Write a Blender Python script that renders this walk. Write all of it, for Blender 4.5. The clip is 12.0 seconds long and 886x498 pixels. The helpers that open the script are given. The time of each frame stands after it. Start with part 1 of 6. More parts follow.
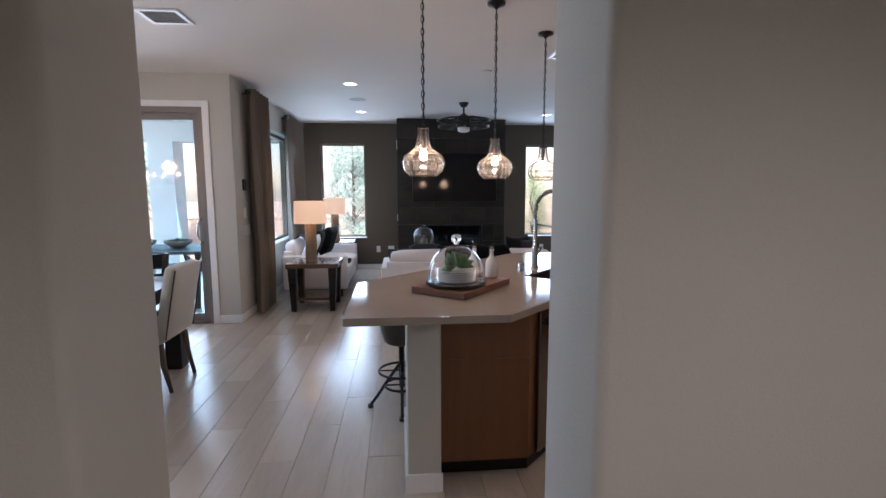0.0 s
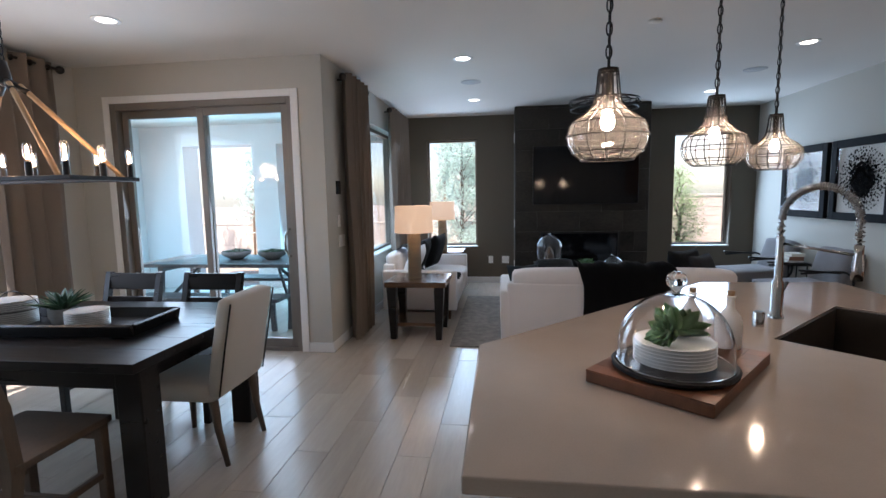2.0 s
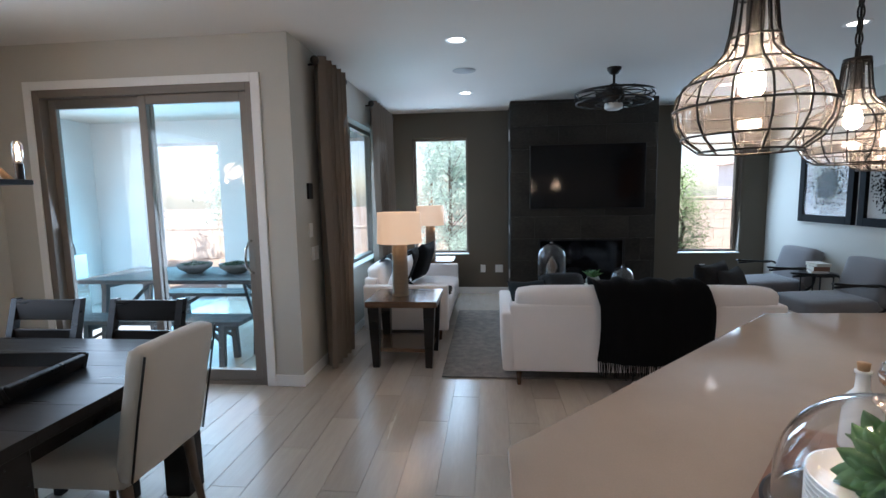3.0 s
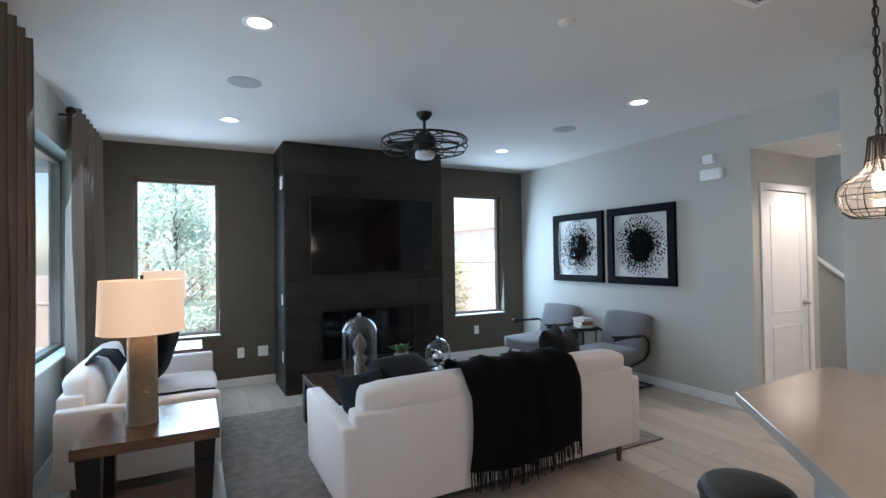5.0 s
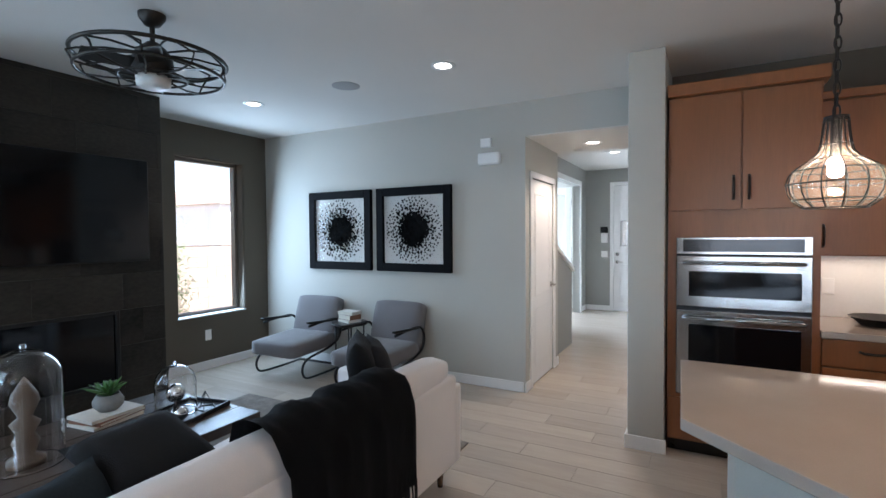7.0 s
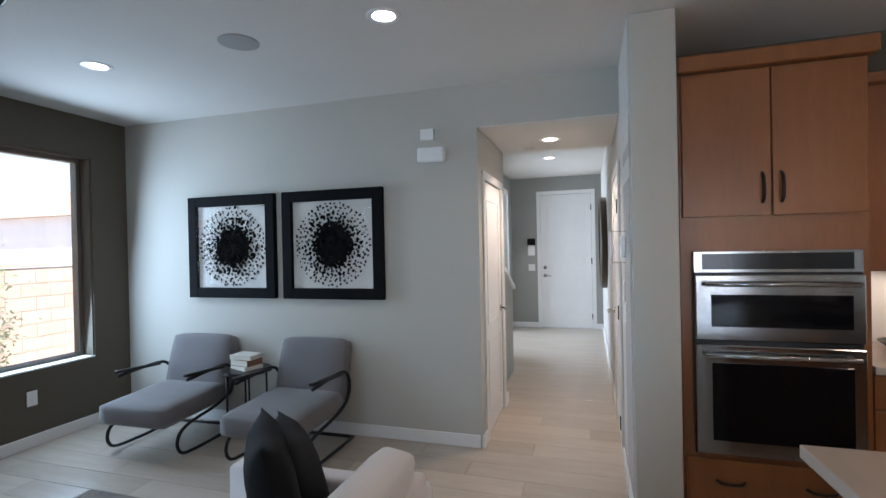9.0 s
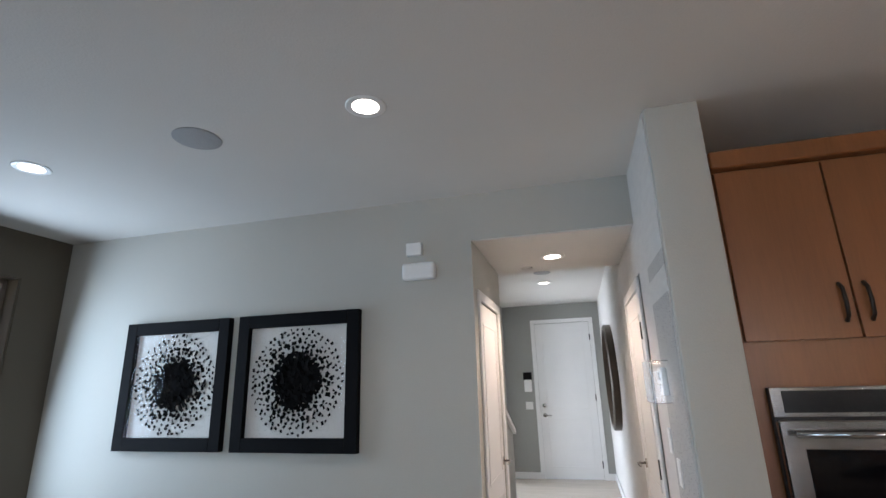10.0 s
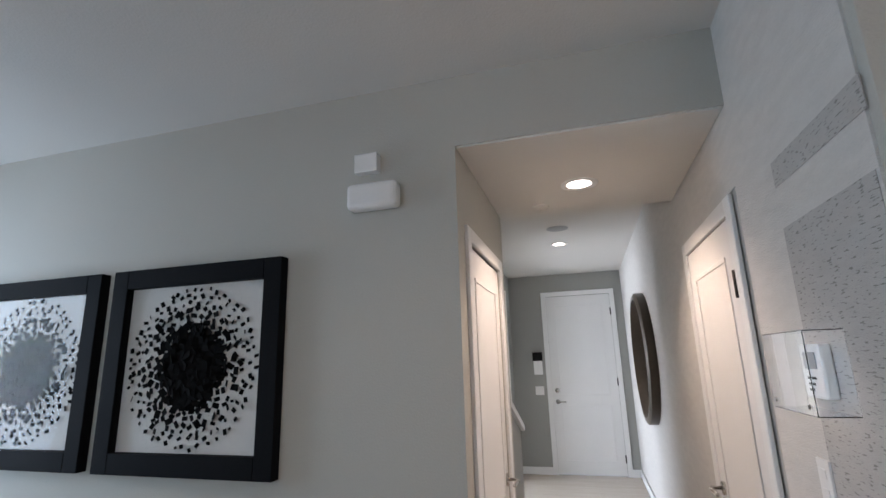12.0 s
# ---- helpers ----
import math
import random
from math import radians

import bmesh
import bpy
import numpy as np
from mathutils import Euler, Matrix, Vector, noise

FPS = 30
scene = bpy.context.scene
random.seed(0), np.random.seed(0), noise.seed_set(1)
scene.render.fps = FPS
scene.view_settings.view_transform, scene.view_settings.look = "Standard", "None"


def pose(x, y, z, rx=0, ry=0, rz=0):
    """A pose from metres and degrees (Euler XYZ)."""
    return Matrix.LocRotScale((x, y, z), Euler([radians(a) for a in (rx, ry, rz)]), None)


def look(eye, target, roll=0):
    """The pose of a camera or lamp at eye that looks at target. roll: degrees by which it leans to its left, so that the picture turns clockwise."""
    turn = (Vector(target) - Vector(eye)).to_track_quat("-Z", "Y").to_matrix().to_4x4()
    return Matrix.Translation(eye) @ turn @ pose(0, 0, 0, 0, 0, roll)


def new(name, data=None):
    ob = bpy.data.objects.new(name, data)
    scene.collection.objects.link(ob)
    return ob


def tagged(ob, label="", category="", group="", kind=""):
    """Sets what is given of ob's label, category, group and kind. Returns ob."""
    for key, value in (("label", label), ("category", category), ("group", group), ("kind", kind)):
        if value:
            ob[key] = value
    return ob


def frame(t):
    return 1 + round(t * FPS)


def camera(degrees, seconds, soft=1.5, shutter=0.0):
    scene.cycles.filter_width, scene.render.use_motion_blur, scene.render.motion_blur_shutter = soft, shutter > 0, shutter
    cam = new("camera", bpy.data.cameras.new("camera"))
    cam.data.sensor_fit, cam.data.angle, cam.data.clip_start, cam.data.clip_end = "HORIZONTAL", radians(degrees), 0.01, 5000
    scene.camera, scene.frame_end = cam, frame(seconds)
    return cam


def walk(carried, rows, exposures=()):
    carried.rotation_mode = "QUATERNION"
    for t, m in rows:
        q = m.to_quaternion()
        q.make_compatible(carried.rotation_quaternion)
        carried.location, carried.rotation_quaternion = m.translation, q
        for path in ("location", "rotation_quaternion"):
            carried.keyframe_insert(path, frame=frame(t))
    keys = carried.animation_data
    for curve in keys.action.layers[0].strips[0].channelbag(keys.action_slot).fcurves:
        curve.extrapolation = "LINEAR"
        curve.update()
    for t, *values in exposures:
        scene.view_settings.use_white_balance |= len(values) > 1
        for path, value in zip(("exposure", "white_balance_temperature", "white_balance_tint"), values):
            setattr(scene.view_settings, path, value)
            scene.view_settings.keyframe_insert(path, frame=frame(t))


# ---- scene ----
cam = camera(85.7, 12.0)
PATH = [
    (0, (0.034, 0.342, 1.485), (0.213, 2.319, 1.245), -0.1),
    (0.5, (0.017, 0.628, 1.49), (0.012, 2.613, 1.25), -0.3),
    (1, (0.015, 0.943, 1.496), (-0.127, 2.925, 1.263), -0.8),
    (1.5, (-0.075, 1.257, 1.491), (-0.318, 3.229, 1.262), -0.9),
    (2, (-0.141, 1.584, 1.476), (-0.399, 3.554, 1.25), -1.0),
    (2.5, (-0.154, 1.932, 1.507), (-0.392, 3.905, 1.277), -1.2),
    (2.7, (-0.193, 2.065, 1.509), (-0.422, 4.038, 1.272), -1.2),
    (4.3, (-0.694, 3.07, 1.47), (-0.293, 5.03, 1.471), 0.1),
    (4.4, (-0.725, 3.14, 1.466), (-0.247, 5.082, 1.48), -0.0),
    (4.5, (-0.769, 3.207, 1.462), (-0.219, 5.129, 1.485), -0.3),
    (5, (-0.844, 3.503, 1.463), (0.078, 5.278, 1.496), -0.9),
    (5.5, (-0.816, 3.865, 1.472), (0.464, 5.402, 1.49), -1.2),
    (6, (-0.838, 4.183, 1.47), (0.692, 5.47, 1.461), -1.0),
    (6.5, (-0.836, 4.465, 1.491), (0.858, 5.529, 1.464), -0.8),
    (6.7, (-0.763, 4.51, 1.503), (0.958, 5.528, 1.458), -0.7),
    (8.4, (-0.165, 5.19, 1.494), (1.733, 5.818, 1.443), -1.0),
    (8.5, (-0.115, 5.211, 1.501), (1.791, 5.817, 1.448), -1.2),
    (9, (0.167, 5.277, 1.527), (2.079, 5.864, 1.515), -1.2),
    (9.5, (0.439, 5.42, 1.539), (2.351, 5.956, 1.78), -1.4),
    (10, (0.72, 5.471, 1.531), (2.582, 5.969, 2.063), -1.6),
    (10.5, (1.029, 5.483, 1.55), (2.902, 6.0, 2.025), -1.5),
    (11, (1.35, 5.563, 1.536), (3.224, 6.096, 1.983), -1.1),
    (11.5, (1.621, 5.611, 1.554), (3.498, 6.144, 1.994), -1.2),
    (12, (1.896, 5.624, 1.55), (3.768, 6.159, 2.006), -1.7),
]
EXPOSURES = [
    (0.0, 1.18, 6400, 25), (1.5, 1.06, 6450, 22), (2.7, 0.98, 6200, 17), (4.5, 1.22, 6200, 15), (6.5, 1.32, 6250, 16),
    (9.0, 1.10, 6500, 18), (10.5, 1.04, 6900, 21), (12.0, 0.88, 6950, 22),
]
walk(cam, [(t, look(eye, target, roll)) for t, eye, target, roll in PATH], EXPOSURES)

# ---- daylight and exposure ----
world = bpy.data.worlds.new("sky")
scene.world = world
world.use_nodes = True
wn, wl = world.node_tree.nodes, world.node_tree.links
sky = wn.new("ShaderNodeTexSky")
sky.sky_type = "NISHITA"
sky.sun_disc = False
sky.sun_elevation, sky.sun_rotation = radians(58), radians(200)
wl.new(sky.outputs[0], wn["Background"].inputs[0])
wn["Background"].inputs[1].default_value = 0.15
sun = new("sun", bpy.data.lights.new("sun", "SUN"))
sun.data.energy, sun.data.angle, sun.data.color = 5.0, radians(0.5), (1.0, 0.95, 0.87)
sun.matrix_world = look((-4.0, -11.0, 18.0), (0.0, 0.0, 0.0))


def area(name, at, to, sx, sy, watts, colour, spread=180):
    """A rectangular lamp; in a window's or patio opening it stands in for daylight."""
    d = bpy.data.lights.new(name, "AREA")
    d.shape, d.size, d.size_y, d.energy, d.color = "RECTANGLE", sx, sy, watts, colour
    d.spread = radians(spread)
    o = new(name, d)
    o.matrix_world = look(at, to)
    return o


DAY = (0.60, 0.80, 1.0)
area("window_light_back_west", (-1.015, 9.50, 1.49), (-1.015, 8.0, 1.25), 0.8, 1.7, 20, (0.52, 0.77, 1.0))
area("window_light_back_east", (2.91, 9.50, 1.49), (2.91, 8.0, 1.25), 0.8, 1.7, 21, (0.52, 0.77, 1.0))
area("window_light_patio_side", (-1.86, 7.65, 1.54), (0.0, 7.65, 0.9), 1.9, 1.6, 12, DAY, 170)
area("window_light_slider", (-2.98, 5.93, 1.2), (-2.98, 3.0, 0.6), 1.7, 2.1, 17, DAY, 140)
area("window_light_dining", (-4.33, 3.6, 1.5), (-2.0, 3.6, 1.2), 1.9, 1.7, 13, DAY, 140)
# Blue lamps added across the patio openings to stand in for sky light.
area("patio_sky_fill_north_west", (-4.82, 8.95, 1.2), (-4.6, 6.0, 0.6), 1.1, 2.2, 26, (0.28, 0.74, 1.0))
area("patio_sky_fill_north_east", (-2.9, 8.95, 1.2), (-3.2, 6.0, 0.6), 1.6, 2.2, 34, (0.28, 0.74, 1.0))
area("patio_sky_fill_west", (-6.15, 7.1, 1.2), (-3.0, 7.1, 0.5), 2.0, 2.2, 34, (0.28, 0.74, 1.0))
area("entry_window_light", (7.65, 8.95, 1.35), (7.4, 6.0, 0.4), 2.3, 2.0, 110, (0.66, 0.84, 1.0))


def bulb_light(name, at, watts, colour, radius=0.03):
    d = bpy.data.lights.new(name, "POINT")
    d.energy, d.color, d.shadow_soft_size = watts, colour, radius
    o = new(name, d)
    o.location = at
    return o


def can_light(name, at, watts, colour=(1.0, 0.89, 0.75)):
    d = bpy.data.lights.new(name, "SPOT")
    d.energy, d.color, d.shadow_soft_size = watts, colour, 0.06
    d.spot_size, d.spot_blend = radians(130), 0.6
    o = new(name, d)
    o.location = at
    return o


WARM = (1.0, 0.66, 0.36)

# ---- materials ----


def mat(name, col, rough=0.5, metal=0.0, var=0.10, big=2.5, fine=45.0, stretch=(1, 1, 1), bump=0.15, bscale=None,
        spec=0.5, coat=0.0, sheen=0.0, emit=0.0, emit_col=None, rnd=0.0, rvar=0.08):
    m = bpy.data.materials.new(name)
    m.use_nodes = True
    n, l = m.node_tree.nodes, m.node_tree.links
    p = n["Principled BSDF"]
    p.inputs["Metallic"].default_value = metal
    p.inputs["Specular IOR Level"].default_value = spec
    p.inputs["Coat Weight"].default_value = coat
    p.inputs["Coat Roughness"].default_value = 0.08
    p.inputs["Sheen Weight"].default_value = sheen
    tc = n.new("ShaderNodeTexCoord")
    mp = n.new("ShaderNodeMapping")
    mp.inputs["Scale"].default_value = stretch
    l.new(tc.outputs["Object"], mp.inputs["Vector"])
    vec = mp.outputs["Vector"]
    if rnd:
        oi = n.new("ShaderNodeObjectInfo")
        off = n.new("ShaderNodeVectorMath")
        off.operation = "MULTIPLY_ADD"
        off.inputs[1].default_value = (37.0, 53.0, 29.0)
        l.new(oi.outputs["Random"], off.inputs[0])
        l.new(vec, off.inputs[2])
        vec = off.outputs[0]
    a = n.new("ShaderNodeTexNoise")
    a.inputs["Scale"].default_value, a.inputs["Detail"].default_value = big, 4
    b = n.new("ShaderNodeTexNoise")
    b.inputs["Scale"].default_value, b.inputs["Detail"].default_value = fine, 3
    l.new(vec, a.inputs["Vector"])
    l.new(vec, b.inputs["Vector"])
    mix = n.new("ShaderNodeMath")
    mix.operation = "MULTIPLY_ADD"
    mix.inputs[1].default_value = 0.6
    half = n.new("ShaderNodeMath")
    half.operation = "MULTIPLY"
    half.inputs[1].default_value = 0.4
    l.new(b.outputs[0], half.inputs[0])
    l.new(a.outputs[0], mix.inputs[0])
    l.new(half.outputs[0], mix.inputs[2])
    value = mix.outputs[0]
    if rnd:
        add = n.new("ShaderNodeMath")
        add.operation = "MULTIPLY_ADD"
        add.inputs[1].default_value = rnd
        l.new(oi.outputs["Random"], add.inputs[0])
        l.new(value, add.inputs[2])
        sub = n.new("ShaderNodeMath")
        sub.operation = "SUBTRACT"
        sub.inputs[1].default_value = rnd / 2
        l.new(add.outputs[0], sub.inputs[0])
        value = sub.outputs[0]
    ramp = n.new("ShaderNodeMapRange")
    ramp.inputs["From Min"].default_value, ramp.inputs["From Max"].default_value = 0.25, 0.75
    ramp.inputs["To Min"].default_value, ramp.inputs["To Max"].default_value = 1 - var * 1.6, 1 + var * 1.6
    l.new(value, ramp.inputs["Value"])
    tint = n.new("ShaderNodeVectorMath")
    tint.operation = "SCALE"
    tint.inputs[0].default_value = col
    l.new(ramp.outputs[0], tint.inputs["Scale"])
    l.new(tint.outputs[0], p.inputs["Base Color"])
    rr = n.new("ShaderNodeMapRange")
    rr.inputs["To Min"].default_value, rr.inputs["To Max"].default_value = max(rough - rvar, 0.02), min(rough + rvar, 1)
    l.new(a.outputs[0], rr.inputs["Value"])
    l.new(rr.outputs[0], p.inputs["Roughness"])
    if bump:
        bn = n.new("ShaderNodeBump")
        bn.inputs["Strength"].default_value = bump
        bn.inputs["Distance"].default_value = 0.004
        src = b
        if bscale:
            src = n.new("ShaderNodeTexNoise")
            src.inputs["Scale"].default_value, src.inputs["Detail"].default_value = bscale, 2
            l.new(vec, src.inputs["Vector"])
        l.new(src.outputs[0], bn.inputs["Height"])
        l.new(bn.outputs[0], p.inputs["Normal"])
    if emit:
        p.inputs["Emission Color"].default_value = (*(emit_col or col), 1)
        p.inputs["Emission Strength"].default_value = emit
    return m


def thin_glass(name, tint=(1, 1, 1), ior=1.45, rough=0.0, milky=0.0, edge=0.8):
    m = bpy.data.materials.new(name)
    m.use_nodes = True
    n, l = m.node_tree.nodes, m.node_tree.links
    n.remove(n["Principled BSDF"])
    t, g = n.new("ShaderNodeBsdfTransparent"), n.new("ShaderNodeBsdfGlossy")
    t.inputs[0].default_value = (*tint, 1)
    g.inputs["Roughness"].default_value = rough
    lw = n.new("ShaderNodeLayerWeight")
    lw.inputs[0].default_value = 0.5
    pw = n.new("ShaderNodeMath")
    pw.operation = "POWER"
    pw.inputs[1].default_value = 4.0
    l.new(lw.outputs["Facing"], pw.inputs[0])
    f = n.new("ShaderNodeMath")
    f.operation = "MULTIPLY_ADD"
    f.inputs[1].default_value, f.inputs[2].default_value = edge, (ior - 1) * 0.11
    l.new(pw.outputs[0], f.inputs[0])
    mx = n.new("ShaderNodeMixShader")
    l.new(f.outputs[0], mx.inputs[0])
    l.new(t.outputs[0], mx.inputs[1])
    l.new(g.outputs[0], mx.inputs[2])
    last = mx
    if milky:
        tl, m2 = n.new("ShaderNodeBsdfTranslucent"), n.new("ShaderNodeMixShader")
        tl.inputs[0].default_value = (0.98, 0.94, 0.91, 1)
        m2.inputs[0].default_value = milky
        l.new(mx.outputs[0], m2.inputs[1])
        l.new(tl.outputs[0], m2.inputs[2])
        last = m2
    l.new(last.outputs[0], n["Material Output"].inputs[0])
    return m


WALL = mat("greige_wall_paint", (0.485, 0.472, 0.428), 0.75, var=0.03, big=1.2, fine=180, bump=0.25, bscale=140, spec=0.25)
# About a third darker than WALL; used on the hall end and stair walls.
HALLP = mat("mid_grey_hall_wall", (0.33, 0.33, 0.305), 0.75, var=0.03, big=1.2, fine=180, bump=0.25, bscale=140, spec=0.25)
TAUPE = mat("dark_taupe_wall_paint", (0.108, 0.091, 0.070), 0.7, var=0.04, big=1.2, fine=180, bump=0.25, bscale=140, spec=0.25)
CEIL = mat("ceiling_paint", (0.66, 0.638, 0.60), 0.85, var=0.03, big=1.0, fine=150, bump=0.3, bscale=110, spec=0.2)
TRIM = mat("white_trim_paint", (0.78, 0.775, 0.76), 0.4, var=0.03, fine=90, bump=0.05)
DOORP = mat("white_door_paint", (0.76, 0.755, 0.74), 0.42, var=0.03, fine=120, bump=0.08)
PLANK = mat("wood_look_tile", (0.465, 0.398, 0.335), 0.25, var=0.07, big=3.0, fine=16, stretch=(4, 0.5, 1), bump=0.06, spec=0.5, rnd=0.5, rvar=0.05)
GROUT = mat("tile_grout", (0.42, 0.37, 0.315), 0.9, var=0.1)
SLATE = mat("dark_stone_tile", (0.025, 0.0215, 0.0175), 0.48, var=0.55, big=2.4, fine=45, stretch=(0.6, 1, 1.3), bump=0.35, rnd=0.12, spec=0.25)
SLATEJ = mat("dark_stone_joint", (0.018, 0.018, 0.018), 0.9)
QUARTZ = mat("pale_quartz", (0.37, 0.31, 0.268), 0.075, var=0.05, big=5, fine=210, bump=0.012, bscale=30, spec=0.33, rvar=0.025)
CABW = mat("honey_maple_veneer", (0.222, 0.080, 0.027), 0.34, var=0.10, big=2, fine=22, stretch=(5, 5, 0.4), bump=0.05, spec=0.45)
CABDARK = mat("island_maple_veneer", (0.20, 0.082, 0.035), 0.42, var=0.14, big=3, fine=30, stretch=(6, 6, 0.5), bump=0.05, spec=0.4)
STEEL = mat("brushed_steel", (0.40, 0.395, 0.39), 0.13, 1.0, var=0.06, big=4, fine=60, stretch=(1, 1, 40), bump=0.03)
# Steel browned and darkened to stand in for the dark floor it reflects.
STEELREFL = mat("stainless_dark_reflection", (0.17, 0.15, 0.13), 0.24, 1.0, var=0.04, big=3, fine=40, bump=0.0)
CHROME = mat("polished_nickel", (0.66, 0.64, 0.61), 0.12, 1.0, var=0.02, bump=0)
BRONZE = mat("dark_bronze", (0.035, 0.030, 0.026), 0.42, 0.8, var=0.15, fine=80, bump=0.1)
BLACKM = mat("black_metal", (0.022, 0.022, 0.023), 0.42, 0.6, var=0.1, fine=80, bump=0.05)
BLACKG = mat("black_glass", (0.004, 0.004, 0.005), 0.06, var=0.02, bump=0, spec=0.3)
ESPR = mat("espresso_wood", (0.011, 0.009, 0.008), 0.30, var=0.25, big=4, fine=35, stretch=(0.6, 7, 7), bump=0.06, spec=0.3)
GREYW = mat("weathered_taupe_wood", (0.10, 0.066, 0.043), 0.55, var=0.2, big=4, fine=40, stretch=(5, 5, 0.7), bump=0.15)
RECL = mat("reclaimed_brown_wood", (0.11, 0.058, 0.031), 0.17, var=0.3, big=5, fine=40, stretch=(0.8, 6, 6), bump=0.15, spec=0.55, coat=0.15)
BLOCK = mat("butcher_block", (0.15, 0.058, 0.027), 0.45, var=0.22, big=16, fine=60, stretch=(1, 1, 0.4), bump=0.06, rnd=0.4)
DKRECL = mat("dark_reclaimed_wood", (0.042, 0.026, 0.017), 0.36, var=0.4, big=5, fine=40, stretch=(0.8, 6, 6), bump=0.25, spec=0.4, rnd=0.4)
LINEN = mat("cream_linen", (0.54, 0.49, 0.425), 0.9, var=0.05, fine=260, bump=0.35, bscale=420, sheen=0.3, spec=0.2)
IVORY = mat("ivory_upholstery", (0.74, 0.70, 0.685), 0.92, var=0.04, fine=200, bump=0.35, bscale=380, sheen=0.3, spec=0.2)
GREYF = mat("grey_wool", (0.165, 0.155, 0.158), 0.95, var=0.09, fine=240, bump=0.5, bscale=360, sheen=0.3, spec=0.15)
BLACKF = mat("black_knit", (0.010, 0.010, 0.011), 0.95, var=0.2, fine=160, bump=0.6, bscale=220, sheen=0.05, spec=0.15)
CHARF = mat("charcoal_plaid", (0.030, 0.030, 0.032), 0.92, var=0.2, fine=120, bump=0.5, bscale=260, spec=0.15)
CURT = mat("taupe_curtain", (0.165, 0.13, 0.10), 0.62, var=0.08, big=3, fine=200, stretch=(1, 1, 0.3), bump=0.2, bscale=300, sheen=0.25)
RUGM = mat("grey_wool_rug", (0.22, 0.195, 0.172), 1.0, var=0.26, big=14, fine=70, bump=1.0, bscale=110, spec=0.1)
LEATH = mat("dark_brown_leather", (0.032, 0.024, 0.019), 0.45, var=0.2, big=6, fine=90, bump=0.3)
SHADE = mat("lamp_shade_linen", (0.78, 0.68, 0.56), 0.9, var=0.04, fine=220, stretch=(1, 1, 0.2), bump=0.2, emit=0.24, emit_col=(1.0, 0.62, 0.36))
LAMPB = mat("ribbed_tan_ceramic", (0.27, 0.20, 0.135), 0.6, var=0.12, big=6, fine=80, stretch=(1, 1, 6), bump=0.3)
BULB = mat("glowing_filament_glass", (1, 0.85, 0.6), 0.3, emit=150, emit_col=(1.0, 0.78, 0.55), bump=0)
BULBF = mat("glowing_candle_glass", (1, 0.85, 0.6), 0.3, emit=26, emit_col=(1.0, 0.66, 0.40), bump=0)
CANLED = mat("led_lens", (1, 1, 1), 0.4, emit=4, emit_col=(1.0, 0.94, 0.86), bump=0)
FANLED = mat("frosted_fan_lens", (0.62, 0.61, 0.58), 0.5, bump=0)
PLASTIC = mat("white_plastic", (0.80, 0.79, 0.77), 0.35, var=0.02, bump=0)
GREYP = mat("speaker_grille", (0.36, 0.36, 0.36), 0.7, var=0.05, fine=300, bump=0.5, bscale=700)
PORC = mat("white_porcelain", (0.80, 0.79, 0.77), 0.15, var=0.02, bump=0)
SLATEP = mat("black_slate_plate", (0.010, 0.010, 0.011), 0.6, var=0.2, fine=70, bump=0.2, spec=0.25)
PLANT = mat("succulent_green", (0.055, 0.14, 0.035), 0.5, var=0.35, big=12, fine=40, bump=0.1, spec=0.4)
PLANTD = mat("dark_succulent_green", (0.04, 0.095, 0.05), 0.5, var=0.35, big=12, fine=40, bump=0.1)
CORK = mat("cork", (0.35, 0.22, 0.12), 0.9, var=0.2, fine=120, bump=0.3)
CONC = mat("concrete_pot", (0.22, 0.215, 0.205), 0.8, var=0.12, fine=60, bump=0.3)
ROPE = mat("jute_rope", (0.42, 0.27, 0.15), 0.9, var=0.2, fine=150, bump=0.8, bscale=240)
PAPER = mat("ivory_art_paper", (0.60, 0.585, 0.555), 0.9, var=0.02, bump=0.1)
INK = mat("charcoal_chip", (0.006, 0.0057, 0.0057), 0.95, var=0.3, bump=0.1, spec=0.04)
FRAMEB = mat("black_frame_wood", (0.005, 0.005, 0.006), 0.7, var=0.2, fine=90, bump=0.12, spec=0.08)
BOOKA = mat("book_cover_pale", (0.62, 0.58, 0.52), 0.7, var=0.06)
BOOKB = mat("book_cover_brown", (0.22, 0.10, 0.06), 0.6, var=0.1)
PAGES = mat("book_pages", (0.70, 0.66, 0.56), 0.9, var=0.06, stretch=(1, 1, 30), bump=0.2)
ALUM = mat("bronze_aluminium", (0.20, 0.175, 0.15), 0.45, 0.3, var=0.05, bump=0.03)
PAPERW = mat("plaster_wallpaper", (0.62, 0.60, 0.57), 0.7, var=0.06, big=3, fine=26, stretch=(3, 1, 11), bump=0.5, spec=0.3)
FLECK = mat("flecked_grey_wallpaper", (0.47, 0.455, 0.435), 0.75, var=0.06, big=4, fine=40, stretch=(3, 1, 11), bump=0.3, spec=0.2)
_fn, _fl = FLECK.node_tree.nodes, FLECK.node_tree.links
_tc, _mp, _nz, _rp, _mx = (_fn.new(k) for k in ("ShaderNodeTexCoord", "ShaderNodeMapping", "ShaderNodeTexNoise", "ShaderNodeMapRange", "ShaderNodeMix"))
_mp.inputs["Scale"].default_value = (38, 1, 210)
_nz.inputs["Scale"].default_value, _nz.inputs["Detail"].default_value = 1.0, 1.0
_rp.inputs["From Min"].default_value, _rp.inputs["From Max"].default_value = 0.60, 0.68
_mx.data_type = "RGBA"
for _sk in [k for k in _mx.inputs if k.type == "RGBA" and k.name == "B"]:
    _sk.default_value = (0.25, 0.24, 0.225, 1)
_ca = [k for k in _mx.inputs if k.type == "RGBA" and k.name == "A"][0]
